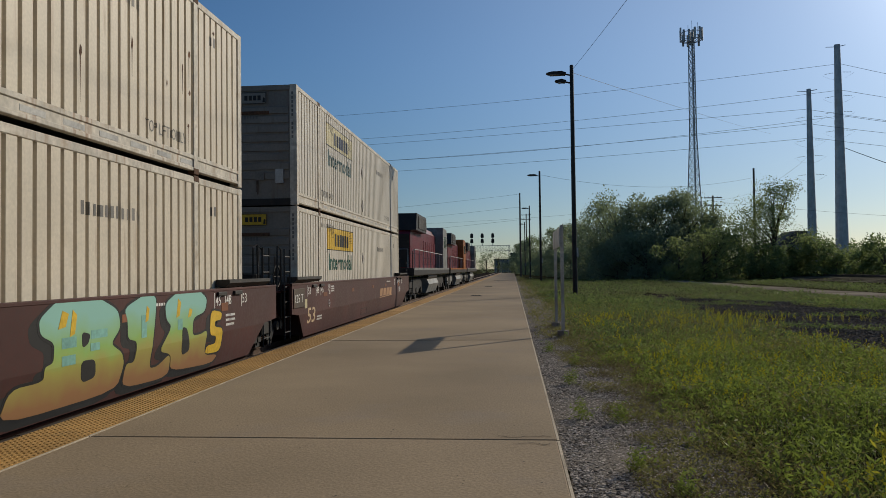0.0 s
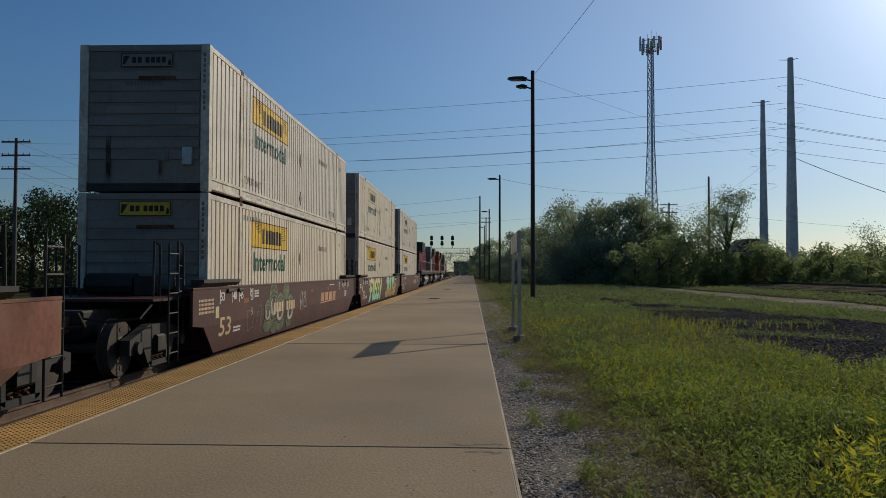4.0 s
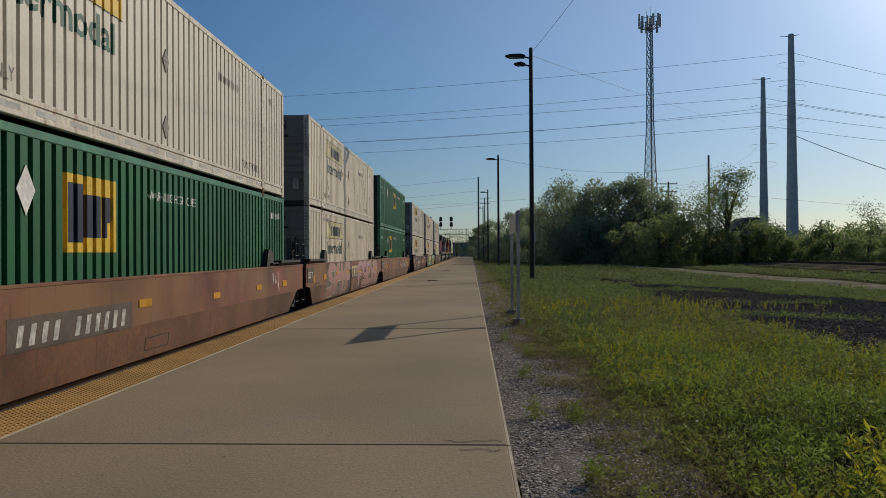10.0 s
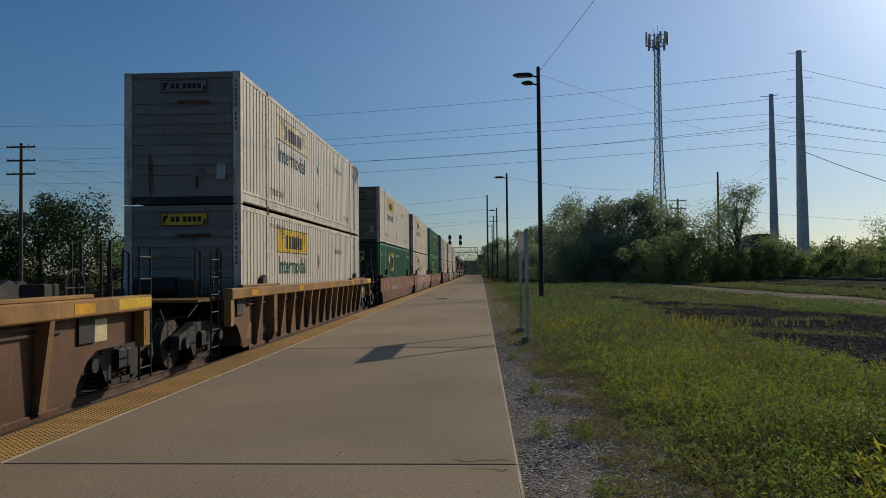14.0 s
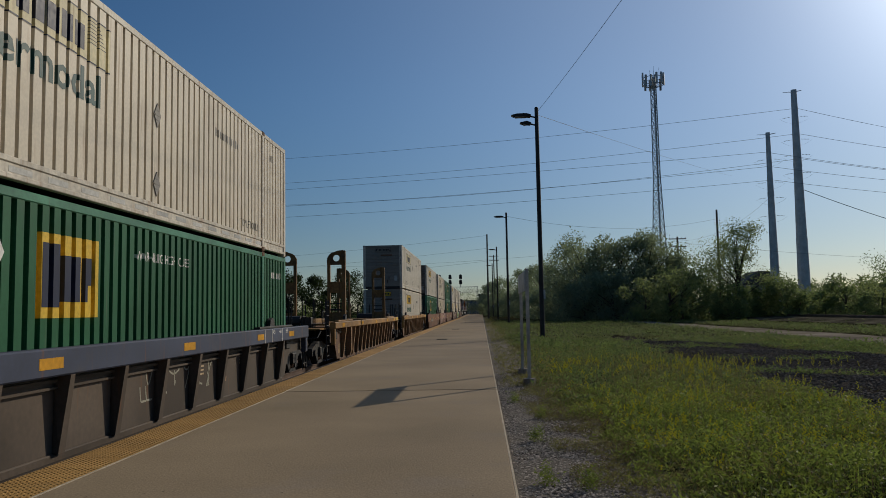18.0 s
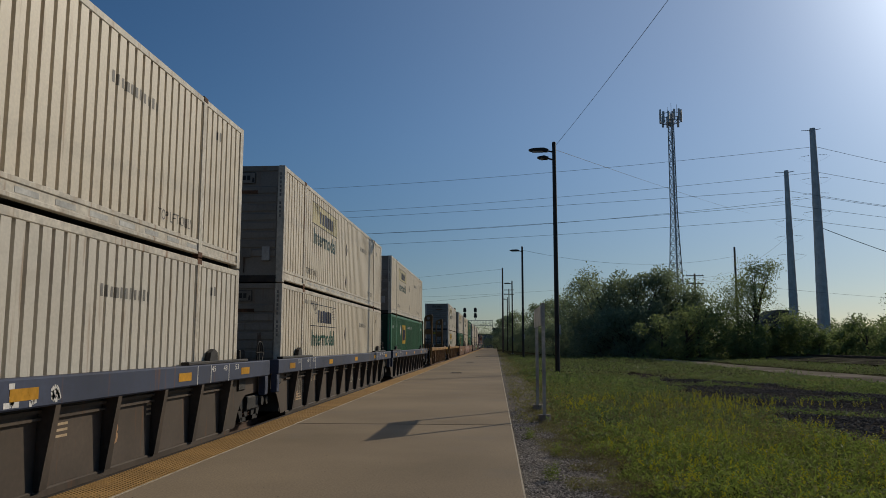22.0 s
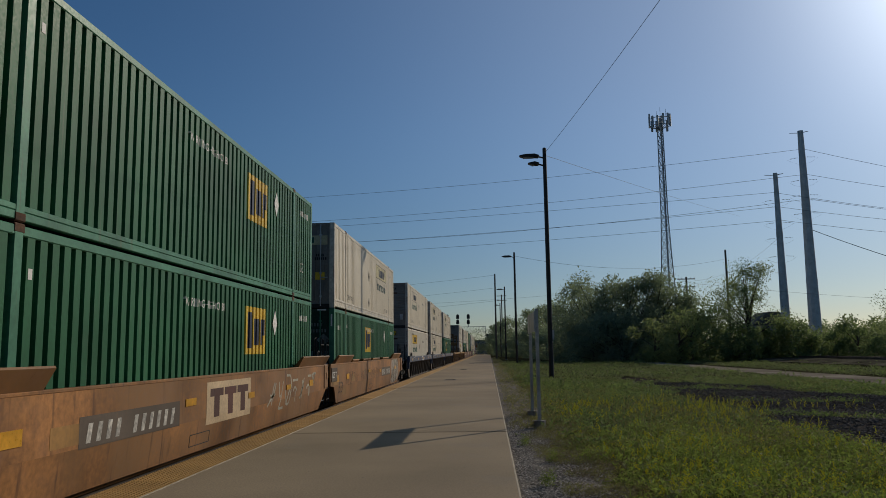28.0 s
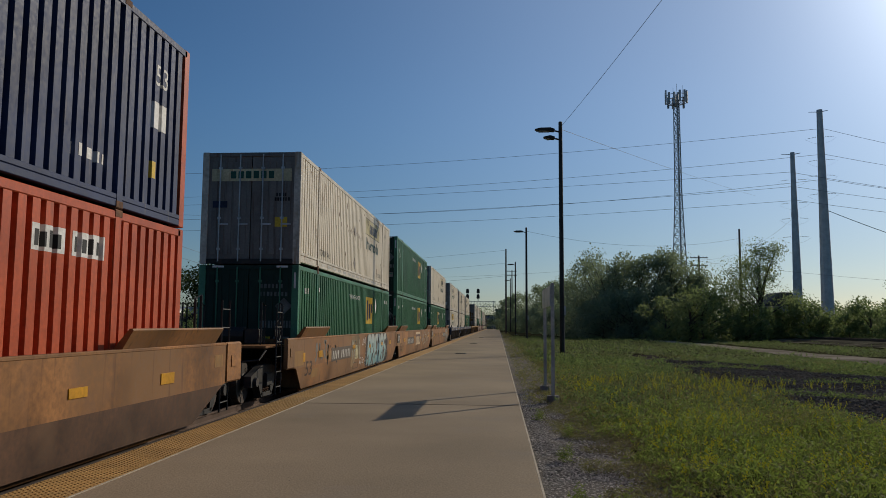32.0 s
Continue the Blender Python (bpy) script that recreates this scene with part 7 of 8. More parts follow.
def scribble(car, y, z, w, h, material, seed, loops=5, r=0.018, x=1.478):
    """Loose spray-painted strokes, letter by letter."""
    q, s = rnd(seed), Shape()
    cell = w / loops
    for i in range(loops):
        c0, lean = y + i * cell, q.uniform(-0.1, 0.35)
        lo, hi = z + h * q.uniform(0.0, 0.2), z + h * q.uniform(0.75, 1.0)
        for k in range(q.choice((2, 3, 3))):
            pts, n = [], 7
            y0, y1 = q.uniform(0.0, 0.45), q.uniform(0.45, 0.95)
            z0, z1, bow = q.choice((0, 0.5, 1)), q.choice((0, 0.5, 1)), q.uniform(-0.6, 0.6)
            for j in range(n + 1):
                t = j / n
                b = bow * math.sin(math.pi * t)
                zz = min(max(z0 + (z1 - z0) * t + b, 0), 1)
                pts.append((c0 + cell * (y0 + (y1 - y0) * t + lean * zz * 0.5), lo + (hi - lo) * zz))
            for a, b in zip(pts[:-1], pts[1:]):
                d = Vector((b[0] - a[0], b[1] - a[1]))
                if d.length < 1e-4:
                    continue
                d.normalize()
                ny, nz = -d.y * r, d.x * r
                p = [(x, a[0] - ny, a[1] - nz), (x, a[0] + ny, a[1] + nz), (x, b[0] + ny, b[1] + nz), (x, b[0] - ny, b[1] - nz)]
                s.add(p, [(3, 2, 1, 0)])
    s.ob("graffiti", material, car, "scrawled spray-painted tag")["kind"] = "stuff"


def blob_piece(car, y, z, w, h, fill, line, seed, x=1.4775):
    """A wide painted piece: rounded overlapping lobes with lines over them."""
    q = rnd(seed)
    n = max(3, int(w / 0.55))
    for i in range(n):
        cy, cz = y + w * (i + 0.5) / n, z + h * q.uniform(0.42, 0.58)
        ry, rz = w / n * 0.72, h * q.uniform(0.42, 0.52)
        s = Shape()
        s.v = [(x + 0.0004 * i, cy + ry * math.cos(t) * (1 + 0.15 * math.sin(3 * t + i)), min(cz + rz * math.sin(t), z + h)) for t in (2 * math.pi * j / 16 for j in range(16))]
        s.f.append(tuple(range(16)))
        s.ob("graffiti", fill, car, "faded spray-painted mural on the car side")
    scribble(car, y, z, w, h, line, seed + 1, max(4, int(w * 1.6)), 0.02, x + 0.009)
    scribble(car, y + 0.1, z + 0.05, w * 0.95, h * 0.9, PALE_INK if line is INK else INK, seed + 2, max(4, int(w * 1.3)), 0.010, x + 0.010)


# ---------- locomotives ----------
def locomotive(u, hood, stripe, label, seed=0):
    L = 22.2
    car = base("locomotive", pose(TRACK_X, u, 0), label, "locomotive", "locomotives at the head")
    MOVERS.append((car, TRACK_X, 0, u))
    Shape().box(-1.5, 1.5, 0.6, L - 0.6, 1.15, 1.55, 0.04).ob("frame", LOCO_DARK, car)
    Shape().box(-1.51, 1.51, 0.7, L - 0.7, 1.45, 1.56).ob("sill_stripe", stripe, car)
    s = Shape()
    s.prism([(-0.95, 1.55), (0.95, 1.55), (0.95, 3.75), (0.7, 4.1), (-0.7, 4.1), (-0.95, 3.75)], "y", 6.2, 16.8)
    s.ob("engine_hood", hood, car)
    s = Shape()
    s.prism([(1.5, 1.55), (6.3, 1.55), (6.3, 3.7), (1.9, 3.7), (1.5, 3.3)], "x", -1.2, 1.2)
    s.ob("radiator_hood", hood, car)
    Shape().box(-1.15, 1.15, 1.47, 1.5, 1.6, 3.3).ob("rear_wall", LOCO_DARK, car)
    s = Shape()
    s.prism([(1.6, 3.5), (6.2, 3.5), (6.2, 4.38), (1.9, 4.38)], "x", -1.5, 1.5)
    s.ob("radiator_wing", LOCO_DARK, car)
    for i in range(7):
        Shape().box(1.5, 1.53, 2.5 + i * 0.52, 2.9 + i * 0.52, 3.62, 4.25).ob("louvre", BLACKSTEEL, car)
    for i in range(8):
        Shape().box(0.95, 0.985, 6.8 + i * 1.2, 7.8 + i * 1.2, 1.8, 3.2).ob("hood_door", hood, car)
    Shape().box(-0.75, 0.75, 9.5, 13.0, 4.05, 4.4, 0.05).tube((0.0, 11, 4.35), (0, 11, 4.55), 0.35, 10).ob("exhaust_stack", LOCO_DARK, car)
    Shape().prism([(16.6, 1.55), (19.9, 1.55), (19.9, 3.6), (19.6, 4.35), (16.6, 4.4)], "x", -1.5, 1.5).ob("cab", stripe, car)
    Shape().prism([(19.9, 1.55), (21.3, 1.55), (21.3, 2.7), (20.9, 2.95), (19.9, 2.95)], "x", -1.0, 1.0).ob("nose", stripe, car)
    Shape().box(1.5, 1.515, 17.3, 18.2, 3.0, 3.8).box(1.5, 1.515, 18.5, 19.3, 3.0, 3.8).ob("cab_window", GLASS, car)
    Shape().prism([(-1.25, 0.95), (-1.4, 0.6), (-1.2, 0.08), (1.2, 0.08), (1.4, 0.6), (1.25, 0.95)], "y", 8.2, 14.0).ob("fuel_tank", LOCO_GREY, car)
    Shape().tube((1.2, 8.3, 1.05), (1.2, 13.5, 1.05), 0.17, 10).ob("air_tank", LOCO_DARK, car)
    for y in (4.2, 18.0):
        t = Shape()
        t.prism([(y - 2.6, 0.25), (y - 2.6, 0.75), (y - 1.9, 0.95), (y + 1.9, 0.95), (y + 2.6, 0.75), (y + 2.6, 0.25), (y + 1.6, 0.45), (y + 1.0, 0.2), (y - 1.0, 0.2), (y - 1.6, 0.45)], "x", 0.95, 1.12)
        t.prism([(y - 2.6, 0.25), (y - 2.6, 0.75), (y - 1.9, 0.95), (y + 1.9, 0.95), (y + 2.6, 0.75), (y + 2.6, 0.25), (y + 1.6, 0.45), (y + 1.0, 0.2), (y - 1.0, 0.2), (y - 1.6, 0.45)], "x", -1.12, -0.95)
        tk = t.ob("truck", LOCO_GREY if seed else LOCO_DARK, car)
        for dy in (-1.95, 0.0, 1.95):
            Shape().tube((-0.83, y + dy, RAIL_Z + 0.53), (0.83, y + dy, RAIL_Z + 0.53), 0.53, 20).tube((0.83, y + dy, RAIL_Z + 0.53), (1.17, y + dy, RAIL_Z + 0.53), 0.17, 8).ob("wheelset", BLACKSTEEL, tk)
    for side in (1, -1):
        r = Shape().line([(side * 1.44, 1.4, 2.5), (side * 1.44, 16.4, 2.5)], 0.022, 5)
        for i in range(9):
            r.tube((side * 1.44, 1.4 + i * 1.87, 1.55), (side * 1.44, 1.4 + i * 1.87, 2.5), 0.02, 5)
        r.ob("handrail", GALV, car)
        for end, d in ((0.6, 1), (L - 0.6, -1)):
            st = Shape()
            for k in range(4):
                a, b = sorted((end, end + d * 0.4))
                st.box(min(side * 0.9, side * 1.45), max(side * 0.9, side * 1.45), a, b, 0.2 + k * 0.33, 0.23 + k * 0.33)
            st.line([(side * 1.42, end, 0.3), (side * 1.42, end, 2.4), (side * 1.42, end + d * 0.9, 2.5)], 0.022, 5)
            st.ob("steps", LOCO_DARK, car)
    for end, d in ((0.6, -1), (L - 0.6, 1)):
        a, b = sorted((end, end + d * 0.6))
        Shape().box(-0.2, 0.2, a, b, 0.5, 0.85, 0.04).ob("coupler", RUST, car)
        Shape().line([(-1.2, end, 1.55), (-1.2, end, 2.5), (-0.3, end, 2.5)], 0.022, 5).line([(1.2, end, 1.55), (1.2, end, 2.5), (0.3, end, 2.5)], 0.022, 5).ob("end_rail", GALV, car)
    Shape().box(-0.5, 0.5, 1.46, 1.5, 2.9, 3.3).ob("number_board", BLACKSTEEL, car)
    return car


# ---------- the train, from the head to the rear ----------
locomotive(36.6, LOCO_RED, LOCO_GREY, "red and black diesel locomotive with a grey fuel tank")
locomotive(58.9, LOCO_RED, LOCO_ORANGE, "dark red diesel locomotive with an orange cab", 1)
locomotive(81.2, LOCO_RED, LOCO_GREY, "dark red diesel locomotive with pale stripes", 2)

LOW, HIGH = 0.122, 3.045
W53 = "white corrugated 53-foot container"
G53 = "green corrugated 53-foot container"

car_a = smooth_car(17.3, 16.15, MAROON, "maroon smooth-sided well car with white stencilling", False, True)
car_b = smooth_car(-2.6, 16.15, MAROON, "maroon well car covered with large green graffiti letters", False, False)
car_c = smooth_car(-22.3, 16.15, MAROON, "maroon well car with a painted mural and pale block letters", True, False)


def swell(poly, d):
    """The outline pushed outward by d."""
    n, out = len(poly), []
    area = sum(poly[i][0] * poly[(i + 1) % n][1] - poly[(i + 1) % n][0] * poly[i][1] for i in range(n))
    for i in range(n):
        a, b, c = (Vector(poly[k % n]) for k in (i - 1, i, i + 1))
        e, f = (b - a).normalized(), (c - b).normalized()
        m = (Vector((e.y, -e.x)) + Vector((f.y, -f.x))).normalized() * (d if area > 0 else -d)
        out.append((b.x + m.x, b.y + m.y))
    return out


def rounded(poly):
    """Corners cut twice, so that painted letters get soft bends."""
    for _ in range(2):
        out = []
        for i, p in enumerate(poly):
            q = poly[(i + 1) % len(poly)]
            out += [(p[0] * 0.82 + q[0] * 0.18, p[1] * 0.82 + q[1] * 0.18), (p[0] * 0.18 + q[0] * 0.82, p[1] * 0.18 + q[1] * 0.82)]
        poly = out
    return poly


def bubble_letter(car, outline, holes, fill, k=0, x=1.4785, edge=INK, shadow=INK):
    """A fat painted letter with an outline, a drop shadow and dark counters."""
    soft = rounded(outline)
    Shape().prism([(p[0] - 0.16, min(max(p[1] - 0.07, -0.08), 1.17)) for p in swell(soft, 0.02)], "x", x - 0.004, x - 0.003 + 0.0005 * k).ob("graffiti_outline", shadow, car)
    Shape().prism([(p[0], min(max(p[1], -0.08), 1.18)) for p in swell(soft, 0.035)], "x", x - 0.003, x - 0.001 + 0.0005 * k).ob("graffiti_outline", edge, car)
    Shape().prism([(p[0], min(p[1], 1.175)) for p in soft], "x", x - 0.001, x + 0.002 + 0.0005 * k).ob("graffiti", fill, car, "large spray-painted letter in fading colours")
    for h in holes:
        Shape().prism(rounded(h), "x", x + 0.002 + 0.0005 * k, x + 0.005 + 0.0005 * k).ob("graffiti_outline", shadow, car)


GLYPHS = {
    "F": ([(0, 0), (0.3, 0), (0.34, 0.38), (0.75, 0.42), (0.8, 0.62), (0.36, 0.6), (0.4, 0.78), (1.0, 0.8), (1.05, 1.0), (0.3, 1.0), (0.0, 0.78)], []),
    "U": ([(0.05, 1), (0, 0.2), (0.2, 0), (0.75, 0), (1, 0.25), (0.95, 1), (0.62, 1), (0.66, 0.3), (0.4, 0.28), (0.4, 1)], []),
    "S": ([(0.95, 0.8), (0.9, 1), (0.2, 1), (0, 0.75), (0.15, 0.5), (0.6, 0.42), (0.62, 0.28), (0.05, 0.25), (0, 0), (0.75, 0), (1, 0.25), (0.9, 0.5), (0.42, 0.6), (0.42, 0.76)], []),
    "Y": ([(0, 1), (0.1, 0.55), (0.36, 0.4), (0.28, 0), (0.68, 0), (0.7, 0.4), (1, 0.6), (1, 1), (0.7, 1), (0.66, 0.68), (0.38, 0.66), (0.36, 1)], []),
    "E": ([(0, 0), (1, 0.02), (0.95, 0.24), (0.42, 0.25), (0.42, 0.4), (0.8, 0.42), (0.8, 0.6), (0.44, 0.6), (0.44, 0.76), (1, 0.78), (0.95, 1), (0.05, 1)], []),
    "B": ([(0.1, 1), (0, 0.75), (0.08, 0.5), (0, 0.2), (0.05, 0), (0.8, 0), (1, 0.25), (0.85, 0.5), (0.98, 0.75), (0.75, 1)], [[(0.36, 0.76), (0.6, 0.74), (0.58, 0.6), (0.38, 0.6)], [(0.36, 0.4), (0.64, 0.4), (0.64, 0.2), (0.38, 0.18)]]),
    "x": ([(0, 1), (0.3, 0.55), (0, 0.25), (0.2, 0), (0.5, 0.3), (0.9, 0), (1, 0.3), (0.72, 0.55), (1, 0.8), (0.8, 1), (0.5, 0.75), (0.25, 1.05)], []),
    "y": ([(0.1, 0), (0.4, 0.1), (0.5, 0.5), (0.95, 0.4), (1, 0.7), (0.6, 0.75), (0.75, 1), (0.3, 1), (0.2, 0.7), (0, 0.6)], []),
    "z": ([(0, 0.15), (0.5, 0), (1, 0.2), (0.9, 0.45), (0.55, 0.35), (0.5, 0.6), (0.9, 0.7), (0.8, 1), (0.2, 0.95), (0.15, 0.5)], []),
    "w": ([(0, 0.9), (0.15, 0.1), (0.45, 0), (0.5, 0.4), (0.75, 0), (1, 0.25), (0.85, 1), (0.6, 0.95), (0.55, 0.7), (0.3, 1)], []),
    "v": ([(0.2, 1), (0, 0.6), (0.35, 0.45), (0.1, 0.1), (0.6, 0), (0.75, 0.4), (1, 0.55), (0.85, 0.9), (0.55, 0.7)], []),
    "R": ([(0.08, 1), (0, 0.6), (0.05, 0), (0.36, 0), (0.42, 0.3), (0.66, 0), (1.05, 0.02), (0.8, 0.42), (1, 0.7), (0.8, 1)], [[(0.4, 0.76), (0.64, 0.74), (0.62, 0.58), (0.42, 0.56)]]),
}


def bubble_word(car, word, y, z, w, h, fill, edge, shadow, lean=0.12, wide=1.12, flecks=None):
    step = w / len(word)
    for k, ch in enumerate(word):
        outline, holes = GLYPHS[ch]
        put = lambda p: (y + step * (k + p[0] * wide) + lean * h * p[1], z + h * p[1] + 0.05 * h * math.sin(k * 2.1 + 5 * p[0]))
        bubble_letter(car, [put(p) for p in outline], [[put(p) for p in q] for q in holes], fill, k % 4, edge=edge, shadow=shadow)
        q = rnd(k + int(y * 10))
        for n in range(4 if flecks else 0):
            a, b, d = q.uniform(0.05, 0.7), q.uniform(0.05, 0.75), q.uniform(0.10, 0.2)
            drop = [put((a, b)), put((a + d, b + d * 0.2)), put((a + d * 0.8, b + d * 1.3)), put((a + d * 0.2, b + d))]
            Shape().prism(rounded(swell(drop, 0.02)), "x", 1.4800, 1.4836).ob("graffiti_outline", edge, car)
            Shape().prism(rounded(drop), "x", 1.4800, 1.4840).ob("graffiti_highlight", flecks, car)


def painted_eye(car, y, z, ry, rz, k=0, x=1.4785, ball=True):
    """A painted eye: a heavy folded lid over a pale ball with a grey iris."""
    def oval(fy, fz, dz=0.0, n=20):
        return [(y + ry * fy * math.cos(t), min(z + rz * (dz + fz * math.sin(t)), 1.17)) for t in (2 * math.pi * i / n for i in range(n))]
    up = 0.0007 * k
    Shape().prism(oval(1.07, 1.05), "x", x - 0.003, x + up).ob("graffiti_outline", INK, car)
    Shape().prism(oval(1.0, 1.0), "x", x - 0.002, x + 0.0004 + up).ob("graffiti", LID_OLIVE, car, "painted olive-green eyelid")
    for j in range(5):
        top = 0.88 - 0.17 * j
        w = math.sqrt(max(1 - top * top, 0.04)) * 0.92
        lid = [(y + ry * w * (i / 5 - 1), min(z + rz * (top - 0.20 * (i / 5 - 1) ** 2 + 0.05 * math.sin(i * 1.3 + j)), 1.17)) for i in range(11)]
        Shape().prism(lid + [(p[0], p[1] - rz * (0.075 if j % 2 else 0.045)) for p in lid[::-1]], "x", x, x + 0.0007 + up).ob("graffiti_outline", FOLD_DARK if j % 2 else FOLD_PALE, car)
    if ball:
        Shape().prism(oval(0.80, 0.56, -0.36), "x", x, x + 0.0010 + up).ob("graffiti_outline", INK, car)
        Shape().prism(oval(0.74, 0.50, -0.37), "x", x, x + 0.0012 + up).ob("graffiti_highlight", FAINT_WHITE, car)
        Shape().prism(oval(0.36, 0.42, -0.22), "x", x, x + 0.0014 + up).ob("graffiti_outline", INK, car)
        Shape().prism(oval(0.27, 0.34, -0.22), "x", x, x + 0.0016 + up).ob("graffiti", DULLGREY, car)


LID_OLIVE = mat("olive_spray_paint", (0.115, 0.135, 0.075), 0.6, blot=0.25, bs=3.0, grain=0.2)
FOLD_DARK = mat("dark_green_spray_paint", (0.035, 0.045, 0.028), 0.6)
FOLD_PALE = mat("pale_green_spray_paint", (0.21, 0.23, 0.14), 0.6)
GHOST_OLIVE = mat("thin_olive_spray_paint", (0.245, 0.155, 0.072), 0.65, blot=0.3, bs=1.5, grain=0.2)
FAINT_WHITE = mat("dusty_white_spray_paint", (0.36, 0.33, 0.28), 0.6, blot=0.2, bs=4.0)
SPRAY_ROSE = graffiti_mat("spray_pale_rose", [(0.1, (0.22, 0.10, 0.08)), (0.5, (0.30, 0.155, 0.145)), (1.0, (0.31, 0.18, 0.17))])
MURAL_GREY = mat("grey_brown_mural_ground", (0.155, 0.11, 0.088), 0.65, blot=0.3, bs=1.2, grain=0.2)
PALE_EDGE = mat("pale_green_grey_spray", (0.36, 0.34, 0.27), 0.6, blot=0.2, bs=2.0)
bubble_letter(car_b, [(10.0, 1.19), (9.64, 0.99), (9.67, 0.82), (9.92, 0.72), (9.9, 0.51), (9.74, 0.48), (9.74, 0.33), (9.2, 0.33), (9.05, 0.0), (11.27, 0.0), (11.42, 0.31), (11.34, 0.47), (11.07, 0.6), (11.31, 0.78), (11.25, 1.01), (10.75, 1.19)],
              [[(10.44, 0.80), (10.62, 0.76), (10.57, 0.65), (10.45, 0.61)], [(10.42, 0.47), (10.72, 0.46), (10.76, 0.24), (10.46, 0.21)]], SPRAY_A)
bubble_letter(car_b, [(12.0, 1.19), (11.4, 1.02), (11.49, 0.84), (11.49, 0.62), (11.74, 0.57), (11.68, 0.30), (11.46, 0.31), (11.4, 0.0), (12.73, -0.03), (12.74, 0.31), (12.35, 0.16), (12.09, 0.17), (12.24, 0.82), (12.28, 1.13)], [], SPRAY_A, 1)
bubble_letter(car_b, [(12.99, 1.19), (12.54, 1.03), (12.58, 0.8), (12.76, 0.68), (12.36, 0.37), (12.76, 0.29), (12.76, 0.04), (14.3, -0.03), (14.55, 0.09), (13.95, 0.14), (14.04, 0.54), (13.79, 0.49), (13.46, 0.49), (13.5, 0.77), (13.94, 0.83), (14.04, 1.04), (13.7, 1.19)],
              [[(13.1, 0.66), (13.28, 0.62), (13.4, 0.28), (13.1, 0.22)]], SPRAY_A, 2)
bubble_letter(car_b, [(14.19, 0.85), (14.66, 0.79), (14.62, 0.66), (14.36, 0.66), (14.35, 0.56), (14.7, 0.52), (14.64, 0.13), (14.0, 0.15), (14.05, 0.28), (14.4, 0.28), (14.42, 0.41), (14.14, 0.44)], [], LOGO_YELLOW, 3)
for y, z, w, h in ((10.05, 0.64, 0.28, 0.12), (10.63, 0.70, 0.36, 0.10), (10.62, 0.56, 0.2, 0.09), (10.05, 0.45, 0.26, 0.11), (11.85, 0.6, 0.14, 0.3), (12.95, 0.62, 0.16, 0.16)):
    Shape().box(1.4805, 1.4832, y, y + w, z, z + h).ob("graffiti_highlight", LOGO_TEAL_PALE, car_b)
for y, z, w, h in ((9.98, 0.86, 0.2, 0.2), (10.2, 0.76, 0.14, 0.3), (11.95, 0.8, 0.12, 0.22), (12.9, 0.8, 0.16, 0.28), (13.3, 0.78, 0.16, 0.14)):
    Shape().prism([(y, z), (y + w * 0.7, z + h * 0.1), (y + w, z + h * 0.8), (y + w * 0.4, z + h)], "x", 1.4805, 1.4834).ob("graffiti_highlight", LOGO_YELLOW, car_b)
bubble_word(car_b, "FUSSY", 2.55, 0.02, 4.55, 1.1, SPRAY_B, INK, INK)
Shape().prism([(2.3, 0.0), (2.9, 0.02), (3.05, 0.3), (2.75, 0.28), (2.6, 0.36)], "x", 1.4775, 1.481).ob("graffiti", SPRAY_B, car_b)
for y, z, ry, rz in ((3.78, 0.22, 0.36, 0.22), (4.45, 0.17, 0.36, 0.24), (5.05, 0.15, 0.36, 0.20), (5.95, 0.16, 0.30, 0.20)):
    painted_eye(car_c, y, z, ry, rz, 0, ball=False)
for k, (y, z, ry, rz) in enumerate(((4.30, 0.78, 0.43, 0.46), (5.56, 0.97, 0.35, 0.24), (3.74, 0.54, 0.30, 0.27), (6.02, 0.50, 0.42, 0.37), (4.94, 0.56, 0.45, 0.39))):
    painted_eye(car_c, y, z, ry, rz, k + 1, ball=k != 1)
for i in range(9):
    if i != 4:
        Shape().box(1.4825, 1.4865, 4.26 + i * 0.26, 4.45 + i * 0.26, 0.46, 0.70).ob("numbering", CREAM_INK, car_c)
scribble(car_c, 2.0, 0.1, 1.3, 0.6, FAINT_INK, 64, 4, 0.008)
scribble(car_c, 7.2, 0.35, 0.9, 0.6, PALE_INK, 65, 4, 0.008)


def block_letters(car, y, z, h, n, material, x=1.4785, slant=0.14):
    """A name set in slanting block strokes over a bar."""
    s = Shape()
    w = 0.62
    for i in range(n):
        a = y + i * w * 1.14
        s.prism([(a, z), (a + 0.86 * w, z), (a + (0.86 + slant) * w, z + h), (a + slant * w, z + h)], "x", x - 0.001, x + 0.001)
    s.prism([(y - 0.15, z - 0.22 * h), (y + n * w * 1.1, z - 0.12 * h), (y + n * w * 1.1, z - 0.02 * h), (y, z - 0.1 * h)], "x", x - 0.001, x + 0.001)
    s.ob("logo_artwork", material, car, "slanted pale block-letter logo")


block_letters(car_a, 10.2, 0.50, 0.28, 4, FADED_ORANGE)
block_letters(car_c, 10.2, 0.50, 0.28, 4, FADED_ORANGE)

